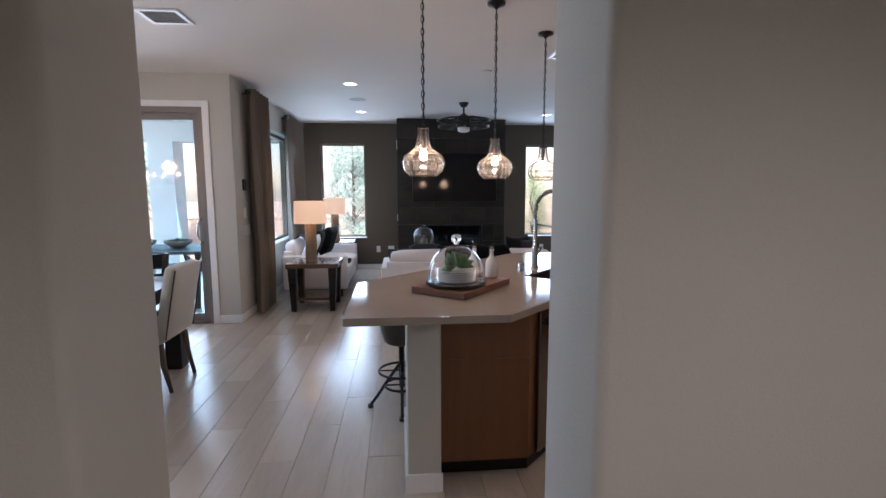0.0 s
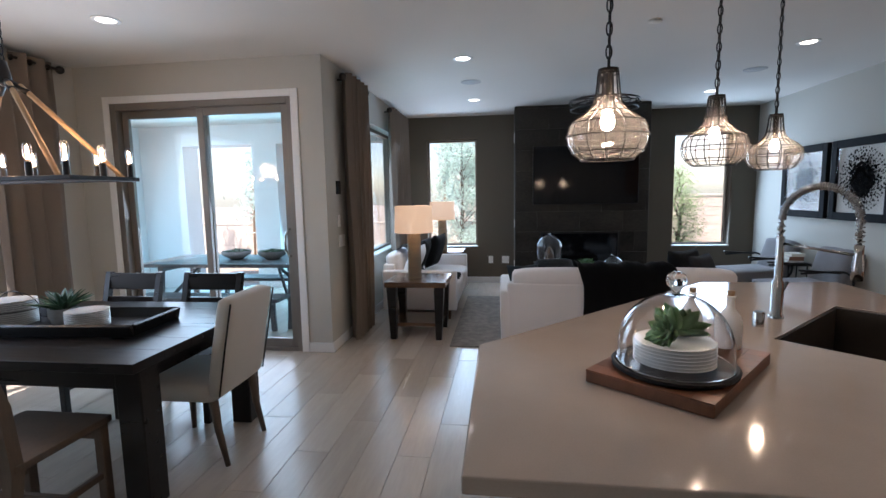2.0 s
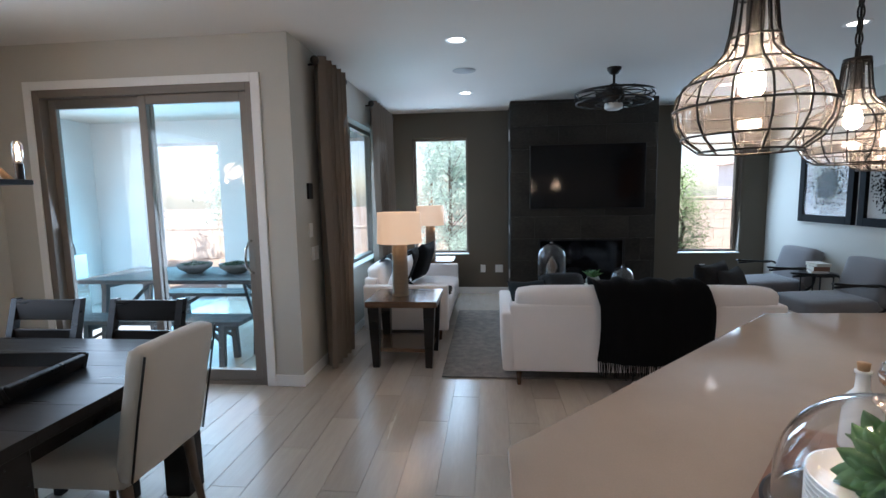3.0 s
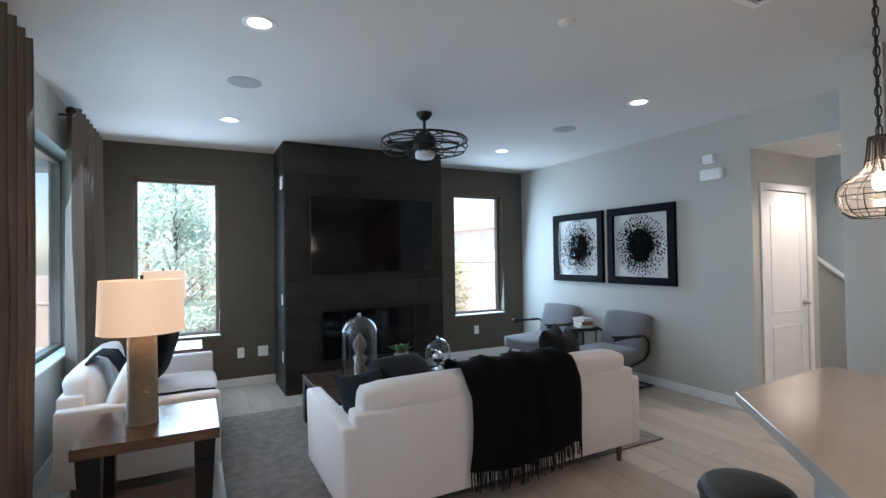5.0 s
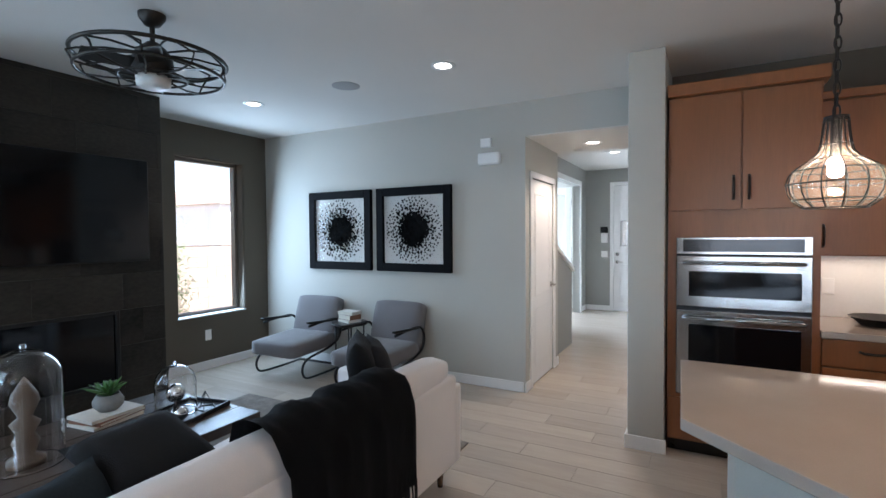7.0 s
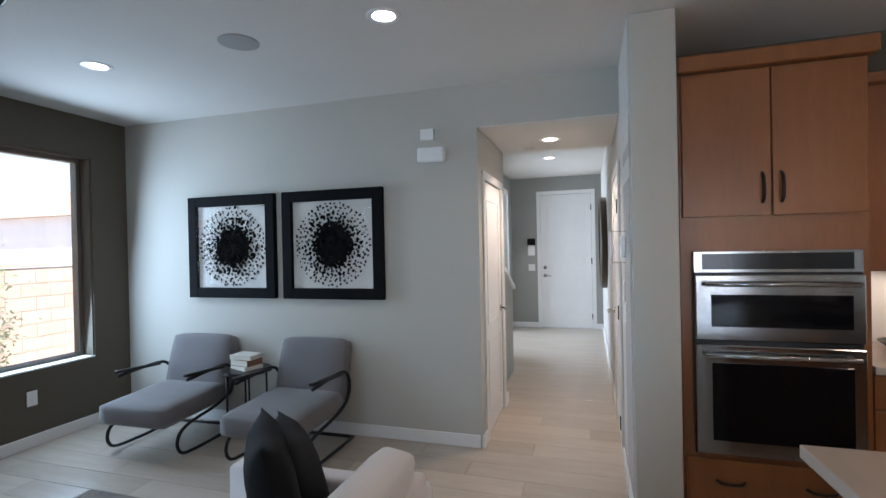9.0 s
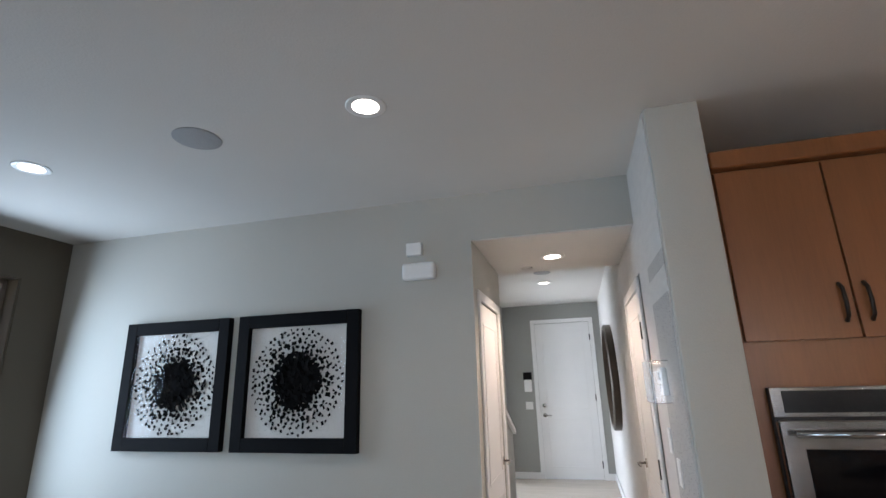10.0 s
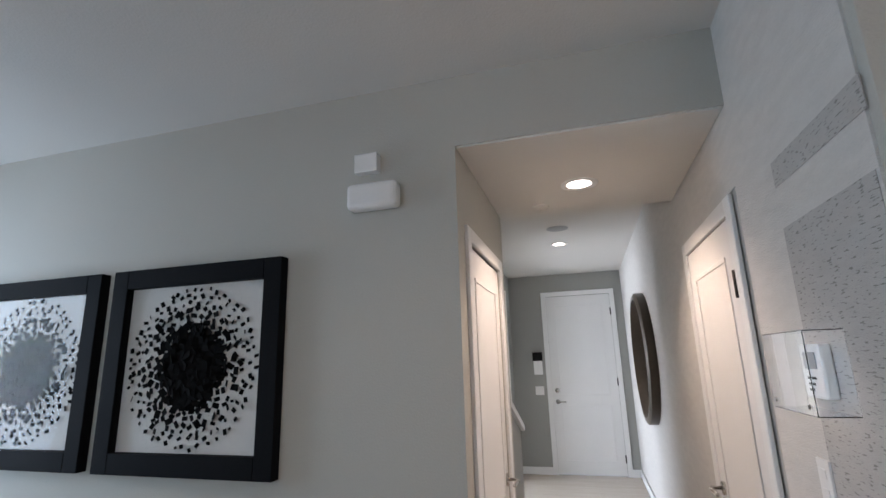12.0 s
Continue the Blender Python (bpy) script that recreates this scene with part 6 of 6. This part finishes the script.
def slat_chair(x, y, rz, material, label):
    """Faces +y; its seat's middle at the origin."""
    o = thing("dining_chair", x, y, 0, rz, label, "chair", "slat-back dining chairs")
    m = B()
    box(m, -0.235, 0.235, -0.22, 0.24, 0.43, 0.465, 0.008, 2)
    part("seat", m, material, o, "", "auto")
    for q in ((-0.21, 0.21, 0.19, 0.21), (-0.21, 0.21, -0.20, -0.18)):
        m = B()
        box(m, q[0], q[1], q[2], q[3], 0.36, 0.43)
        part("apron", m, material, o)
    for s in (-1, 1):
        m = B()
        box(m, s * 0.205 - 0.022, s * 0.205 + 0.022, 0.178, 0.222, 0, 0.43, 0.004)
        part("front_leg", m, material, o)
        m = B()
        vs = []
        for z, yy, t in ((0, -0.27, 0.022), (0.44, -0.205, 0.026), (0.70, -0.225, 0.024), (0.93, -0.285, 0.019)):
            vs.append([m.verts.new((s * 0.21 + a * 0.02, yy + b * t, z)) for a, b in ((-1, -1), (1, -1), (1, 1), (-1, 1))])
        for ra_, rb_ in zip(vs, vs[1:]):
            for k in range(4):
                m.faces.new((ra_[k], ra_[(k + 1) % 4], rb_[(k + 1) % 4], rb_[k]))
        m.faces.new(vs[0][::-1])
        m.faces.new(vs[-1])
        part("back_post", m, material, o)
        m = B()
        box(m, s * 0.205 - 0.01, s * 0.205 + 0.01, -0.21, 0.18, 0.17, 0.20)
        part("side_stretcher", m, material, o)
    for z0, z1, yy in ((0.80, 0.925, -0.265), (0.68, 0.75, -0.235), (0.56, 0.62, -0.218)):
        m = B()
        box(m, -0.192, 0.192, -0.011, 0.011, z0, z1, 0.004, 1, pose(0, yy, 0))
        part("back_slat", m, material, o)
    m = B()
    box(m, -0.195, 0.195, -0.01, 0.01, 0.17, 0.20)
    part("cross_stretcher", m, material, o)
    return o


slat_chair(-2.24, 3.30, 0, GREYW, "weathered taupe wooden slat-back dining chair")
slat_chair(-2.30, 4.58, 180, ESPR, "espresso wooden slat-back dining chair behind the table")
slat_chair(-2.95, 4.58, 180, ESPR, "espresso wooden slat-back dining chair behind the table")
pc = thing("upholstered_chair", -1.93, 4.11, 0, 90, "cream linen high-back dining chair with dark piping", "chair")
bm = B()
cushion(bm, -0.235, 0.235, -0.22, 0.27, 0.36, 0.49, 0.035, 0.012)
part("seat", bm, LINEN, pc, "", True)
bm = B()
cushion(bm, -0.235, 0.235, -0.045, 0.045, 0.0, 0.555, 0.03, 0.006, pose(0, -0.215, 0.40, 11))
part("backrest", bm, LINEN, pc, "", True)
for s in (-1, 1):
    bm = B()
    q = pose(0, -0.215, 0.40, 11)
    tube(bm, [q @ Vector((s * 0.232, -0.041, 0.02)), q @ Vector((s * 0.236, -0.041, 0.3)), q @ Vector((s * 0.232, -0.041, 0.54))], 0.005, 6)
    part("piping", bm, BRONZE, pc, "dark welt", True)
    for yy, dy in ((0.22, 0.0), (-0.20, -0.06)):
        bm = B()
        tube(bm, [(s * 0.20, yy, 0.37), (s * 0.20, yy + dy * 0.3, 0.2), (s * 0.20, yy + dy, 0.0)], 0.026, 10, r_end=0.014)
        part("leg", bm, GREYW, pc, "tapered wooden leg", True)
tray = thing("dining_tray", -2.69, 3.95, 0.76, 4, "long black wooden tray on the dining table", "tray")
bm = B()
box(bm, -0.56, 0.56, -0.17, 0.17, 0, 0.015, 0.004)
for s in (-1, 1):
    box(bm, -0.60, 0.60, -0.012, 0.012, 0, 0.07, 0.004, 1, pose(0, s * 0.185, 0.0, -s * 22))
    box(bm, -0.012, 0.012, -0.19, 0.19, 0, 0.07, 0.004, 1, pose(s * 0.575, 0, 0.0, 0, s * 22))
part("tray", bm, ESPR, tray)
for cx, cy, n, pr in ((-2.97, 3.94, 13, 0.95), (-2.45, 3.91, 9, 0.80)):
    for i in range(n):
        p = thing("salad_plate", cx, cy, 0.776 + i * 0.011, i * 30, "white plate stacked on the dining tray", "plate", "stacked dining plates")
        bm = B()
        lathe(bm, [(r_ * pr, z_) for r_, z_ in ((0, 0), (0.07, 0), (0.13, 0.008), (0.133, 0.011), (0.125, 0.0105), (0.07, 0.006), (0, 0.005))], seg=32)
        part("disc", bm, PORC, p, "", True)
pt = thing("plant_pot", -2.68, 3.99, 0.776, 0, "small dark pot on the dining tray", "pot")
bm = B()
lathe(bm, [(0, 0), (0.06, 0), (0.075, 0.05), (0.075, 0.09), (0.066, 0.09), (0.064, 0.075), (0, 0.075)], seg=24)
part("pot", bm, CONC, pt, "", "auto")
rosette("succulent", -2.68, 3.99, 0.85, 0.135, "spiky dark green succulent in the dining pot", PLANTD, 30, 0.7, 0.85, "plant", 0.22)

rk = thing("plate_rack", -2.97, 3.94, 0.775, 20, "black wire rack holding the stacked dining plates", "rack")
for s in (0, 90):
    bm = B()
    hoop = [(0.142 * math.cos(a), 0.0, 0.09 + 0.10 * math.sin(a)) for a in np.linspace(0, math.pi, 13)]
    tube(bm, [(0.142, 0, 0.002)] + hoop + [(-0.142, 0, 0.002)], 0.0028, 6)
    bmesh.ops.transform(bm, matrix=pose(0, 0, 0, 0, 0, s), verts=bm.verts[:])
    part("wire_hoop", bm, BLACKM, rk, "", True)
bm = B()
tube(bm, [(0.142 * math.cos(a), 0.142 * math.sin(a), 0.09) for a in np.linspace(0, 2 * math.pi, 32, endpoint=False)], 0.0028, 6, closed=True)
part("wire_ring", bm, BLACKM, rk, "", True)

# chandelier
cl = thing("chandelier", -2.95, 4.04, 0, 0, "rectangular black iron chandelier with rope arms and lit bulbs", "chandelier")
ZF = 1.60
bm = B()
for s in (-1, 1):
    box(bm, -0.59, 0.59, s * 0.215 - 0.025, s * 0.215 + 0.025, ZF - 0.012, ZF + 0.012, 0.003)
    box(bm, s * 0.565 - 0.025, s * 0.565 + 0.025, -0.19, 0.19, ZF - 0.012, ZF + 0.012, 0.003)
part("iron_frame", bm, BLACKM, cl)
HUB = Vector((0, 0, 2.17))
for sx in (-1, 1):
    for sy in (-1, 1):
        bm = B()
        a, b = HUB + Vector((sx * 0.06, sy * 0.03, -0.03)), Vector((sx * 0.50, sy * 0.215, ZF + 0.012))
        tube(bm, [a.lerp(b, t) for t in np.linspace(0, 1, 6)], 0.014, 8)
        part("rope_arm", bm, ROPE, cl, "jute rope wrapped arm", True)
        bm = B()
        tube(bm, [HUB + Vector((0, 0, 0.0)), a.lerp(b, 0.08)], 0.018, 8)
        part("arm_cap", bm, BLACKM, cl, "", True)
bm = B()
lathe(bm, [(0, 2.27), (0.018, 2.27), (0.03, 2.21), (0.035, 2.15), (0.015, 2.13), (0, 2.13)], seg=18)
part("hub", bm, BLACKM, cl, "", True)
bm = B()
lathe(bm, [(0, 2.74), (0.075, 2.74), (0.07, 2.725), (0.03, 2.71), (0.012, 2.69), (0, 2.69)], seg=24)
part("canopy", bm, BLACKM, cl, "", True)
z, k = 2.69, 0
while z > 2.27:
    bm = B()
    pts = []
    for a in np.linspace(0, 2 * math.pi, 12, endpoint=False):
        u, v = 0.012 * math.cos(a), 0.03 * math.sin(a)
        pts.append((u, 0, z - 0.025 + v) if k % 2 else (0, u, z - 0.025 + v))
    tube(bm, pts, 0.0035, 6, closed=True)
    part("chain_link", bm, BLACKM, cl, "", True)
    z -= 0.048
    k += 1
spots = [(x, s * 0.215) for s in (-1, 1) for x in (-0.55, -0.33, -0.11, 0.11, 0.33, 0.55)] + [(s * 0.565, 0.0) for s in (-1, 1)]
for x, y in spots:
    bm = B()
    cyl(bm, x, y, ZF + 0.012, ZF + 0.085, 0.017, seg=14)
    part("socket", bm, BLACKM, cl, "", "auto")
    bm = B()
    lathe(bm, [(0, ZF + 0.085), (0.012, ZF + 0.088), (0.019, ZF + 0.11), (0.019, ZF + 0.165), (0.012, ZF + 0.185), (0, ZF + 0.19)], x, y, 16)
    glass = part("bulb", bm, PANE, cl, "clear tubular filament bulb", True)
    glass.visible_shadow = False
    bm = B()
    for k in range(4):
        a = 2 * math.pi * k / 4
        tube(bm, [(x + 0.008 * math.cos(a), y + 0.008 * math.sin(a), ZF + 0.10), (x + 0.005 * math.cos(a), y + 0.005 * math.sin(a), ZF + 0.165)], 0.0022, 6)
    part("filament", bm, BULBF, glass, "glowing amber filament", True)
for x in (-0.35, 0.35):
    bulb_light("chandelier_glow", (-2.95 + x, 4.04, ZF + 0.24), 2.2, WARM, 0.1)

# ---- patio and yard ----
bm = B()
box(bm, -60, 60, 9.74, 80, -0.30, -0.10)
box(bm, -60, -4.45, -40, 9.74, -0.30, -0.10)
box(bm, 9.3, 60, -40, 9.74, -0.30, -0.10)
box(bm, -4.45, 9.3, -40, -1.6, -0.30, -0.10)
struct("ground", bm, GRAVEL, "tan gravel yard ground", "ground")
bm = B()
box(bm, -6.6, -1.97, 6.03, 9.5, -0.10, -0.03, 0.004)
struct("pavement_patio", bm, SLAB, "pale concrete patio slab", "patio")
bm = B()
box(bm, -6.6, -1.97, 6.03, 9.5, 2.66, 2.80)
struct("ceiling_patio", bm, CEIL, "pale patio ceiling", "ceiling")
bm = B()
box(bm, -6.6, -1.97, 9.0, 9.4, 2.34, 2.66)
box(bm, -4.22, -3.80, 9.0, 9.4, -0.03, 2.34)
box(bm, -6.6, -5.43, 9.0, 9.4, -0.03, 2.34)
box(bm, -6.6, -6.2, 8.2, 9.0, -0.03, 2.66)
box(bm, -6.6, -6.2, 6.03, 8.2, 2.34, 2.66)
struct("wall_patio", bm, STUCCO, "pale stucco patio columns and beams", "column")
ptb = thing("patio_table", -3.35, 6.95, -0.03, 0, "grey wooden patio table with crossed legs", "patio table")
for i in range(6):
    bm = B()
    box(bm, -0.98, 0.98, -0.45 + i * 0.15 + 0.003, -0.45 + (i + 1) * 0.15 - 0.003, 0.735, 0.775, 0.004)
    part("top_slat", bm, PTAB, ptb)


def trestle(o, half, top, sp):
    for sx in (-1, 1):
        for s in (-1, 1):
            m = B()
            tube(m, [(sx * half, s * sp, 0.0), (sx * half, s * sp * 0.75, top)], 0.035, 4)
            part("leg", m, PTAB, o)
            m = B()
            tube(m, [(sx * (half - 0.36 * min(1, half)), 0, top * 0.93), (sx * half, s * sp * 0.85, 0.25)], 0.02, 4)
            part("brace", m, PTAB, o)
        m = B()
        box(m, sx * half - 0.03, sx * half + 0.03, -sp * 0.85, sp * 0.85, top - 0.07, top - 0.001)
        part("cross_rail", m, PTAB, o)


trestle(ptb, 0.80, 0.734, 0.36)
for y in (6.36, 7.62):
    be = thing("patio_bench", -3.35, y, -0.03, 0, "grey wooden patio bench beside the table", "bench", "patio benches")
    for i in range(3):
        bm = B()
        box(bm, -0.85, 0.85, -0.16 + i * 0.107 + 0.003, -0.16 + (i + 1) * 0.107 - 0.003, 0.41, 0.45, 0.004)
        part("seat_slat", bm, PTAB, be)
    trestle(be, 0.66, 0.409, 0.13)
for x in (-3.36, -2.90):
    o = thing("patio_bowl", x, 6.95, 0.7451, 0, "dark green bowl of succulents on the patio table", "bowl", "bowls on the patio table")
    bm = B()
    lathe(bm, [(0, 0), (0.07, 0), (0.16, 0.06), (0.175, 0.10), (0.165, 0.10), (0.14, 0.07), (0, 0.06)], seg=28)
    part("bowl", bm, CONC, o, "", True)
    for k in range(7):
        a = 2 * math.pi * k / 6
        r = 0 if k == 6 else 0.085
        q = rosette("succulent", x + r * math.cos(a), 6.95 + r * math.sin(a), 0.80 + (0.02 if k == 6 else 0), 0.075, "small green succulent in the patio bowl", PLANTD, 14, 0.8, 0.8, "plant", 0.5)
gr = thing("barbecue_grill", -5.9, 7.5, -0.03, 80, "black and steel barbecue grill on the patio", "grill")
bm = B()
box(bm, -0.55, 0.55, -0.28, 0.28, 0.02, 0.86, 0.01)
part("cabinet", bm, STEEL, gr)
bm = B()
tube(bm, [(-0.42, 0, 0.88), (0.42, 0, 0.88)], 0.27, 20)
part("hood", bm, BLACKM, gr, "black domed hood", True)
mt = thing("door_mat", -2.55, 6.32, -0.029, 0, "dark door mat on the patio slab", "mat")
bm = B()
box(bm, -0.4, 0.4, -0.2, 0.2, 0, 0.015, 0.004)
part("mat", bm, GREYF, mt)


def block_wall(name, x0, x1, y, h, label):
    o = thing(name, x0, y, -0.10, 0, label, "garden wall", kind="structure")
    m = B()
    box(m, 0, x1 - x0, 0.01, 0.14, 0, h - 0.02)
    part("core", m, BLOCKW, o)
    n, rows = int((x1 - x0) / 0.4), int(round(h / 0.2))
    big = B()
    for r_ in range(rows):
        for i in range(n):
            xx = i * 0.4 + (0.2 if r_ % 2 else 0)
            if xx + 0.39 > x1 - x0:
                continue
            box(big, xx + 0.005, xx + 0.395, 0, 0.15, r_ * 0.2 + 0.004, r_ * 0.2 + 0.196)
    tagged(part("blocks", big, BLOCKW, o), kind="stuff")
    m = B()
    box(m, -0.02, x1 - x0 + 0.02, -0.02, 0.17, h, h + 0.05, 0.006)
    part("cap", m, BLOCKW, o)


block_wall("wall_garden_north", -16, 1.6, 14.6, 0.8, "low tan block garden wall with cap")
block_wall("wall_garden_east", 1.6, 14, 13.2, 1.45, "tan block garden wall with cap")
hs = thing("neighbour_house", 17.7, 22.0, -0.1, 0, "cream stucco house with clay tile roof beyond the wall", "house")
bm = B()
box(bm, -5.5, 6, 0, 8, 0, 3.0)
part("wall", bm, CREAMST, hs)
bm = B()
vs = [bm.verts.new(p) for p in ((-5.75, -0.2, 2.95), (6.25, -0.2, 2.95), (6.25, 8.2, 2.95), (-5.75, 8.2, 2.95), (-2.5, 4, 4.4), (3.0, 4, 4.4))]
for f in ((0, 1, 5, 4), (2, 3, 4, 5), (1, 2, 5), (3, 0, 4), (3, 2, 1, 0)):
    bm.faces.new([vs[i] for i in f])
part("roof", bm, ROOFT, hs)
for x in (-3.5, 0.5, 3.5):
    bm = B()
    box(bm, x, x + 1.2, -0.04, 0.02, 1.0, 2.3, 0.01)
    part("window", bm, BLACKG, hs)


def tree(name, x, y, h, crown_r, crown_z, leaf_mat, label, n, seed, stakes=True, weep=0.0, leaf=0.07, clumps=26, stretch=1.0):
    o = thing(name, x, y, -0.1, 0, label, "tree")
    r = random.Random(seed)
    m = B()
    pts = [(0, 0, 0)] + [(r.uniform(-0.05, 0.05) * t * 2, r.uniform(-0.05, 0.05) * t * 2, h * 0.85 * t) for t in (0.2, 0.4, 0.6, 0.8, 1.0)]
    tube(m, pts, 0.055, 8, r_end=0.012)
    part("trunk", m, BARK, o, "", True)
    m, lm = B(), []
    cl = []
    for i in range(clumps):
        z = crown_z + (h - crown_z) * r.random()
        k = 1 - abs((z - crown_z) / (h - crown_z) - 0.35) * 0.9
        a, rad = r.uniform(0, 2 * math.pi), crown_r * k * r.uniform(0.25, 1.0)
        tip = Vector((rad * math.cos(a), rad * math.sin(a), z))
        b0 = Vector((0, 0, max(crown_z * 0.75, z - rad * 0.9)))
        tube(m, [b0, b0.lerp(tip, 0.5) + Vector((0, 0, 0.06)), tip], 0.012, 5, r_end=0.003)
        cl.append((tip, b0))
    part("limbs", m, BARK, o, "", True)
    verts, faces = [], []
    for tip, b0 in cl:
        for k in range(n):
            t = r.random() ** 0.7
            c = b0.lerp(tip, 0.45 + 0.6 * t) + Vector((r.gauss(0, 0.12), r.gauss(0, 0.12), r.gauss(0, 0.12) - weep * r.random()))
            u = Vector((r.uniform(-1, 1), r.uniform(-1, 1), r.uniform(-1, 1))).normalized()
            w = u.orthogonal().normalized()
            s = leaf * r.uniform(0.6, 1.2)
            i0 = len(verts)
            verts += [c - u * s * stretch, c + w * s * 0.32, c + u * s * stretch, c - w * s * 0.32]
            faces.append((i0, i0 + 1, i0 + 2, i0 + 3))
    me = bpy.data.meshes.new("crown")
    me.from_pydata([tuple(v) for v in verts], [], faces)
    me.materials.append(leaf_mat)
    c = new("crown", me)
    c.parent = o
    if stakes:
        for s in (-0.45, 0.45):
            m = B()
            tube(m, [(s, 0.1, 0), (s * 0.9, 0.1, 1.9)], 0.03, 8)
            part("stake", m, STAKE, o, "wooden tree stake", True)


tree("acacia_tree", -1.15, 12.9, 4.2, 1.15, 0.7, LEAFA, "staked young acacia tree in gravel, leaf colour paled for glare", 340, 1, True, 0.30, 0.034, 56, 1.8)
tree("young_tree", -6.2, 13.2, 2.7, 0.9, 1.1, LEAFA, "staked young tree by the garden wall, leaf colour paled for glare", 110, 2, True, 0.1, 0.06, 26)
tree("young_tree", -8.6, 12.8, 2.9, 1.0, 1.0, LEAFA, "staked young tree beyond the patio, leaf colour paled for glare", 110, 6, True, 0.1, 0.06, 26)
tree("green_shrub", 3.06, 10.95, 1.95, 0.34, 0.35, LEAFB, "slim bright green shrub outside the window", 170, 3, False, 0.0, 0.024, 36)
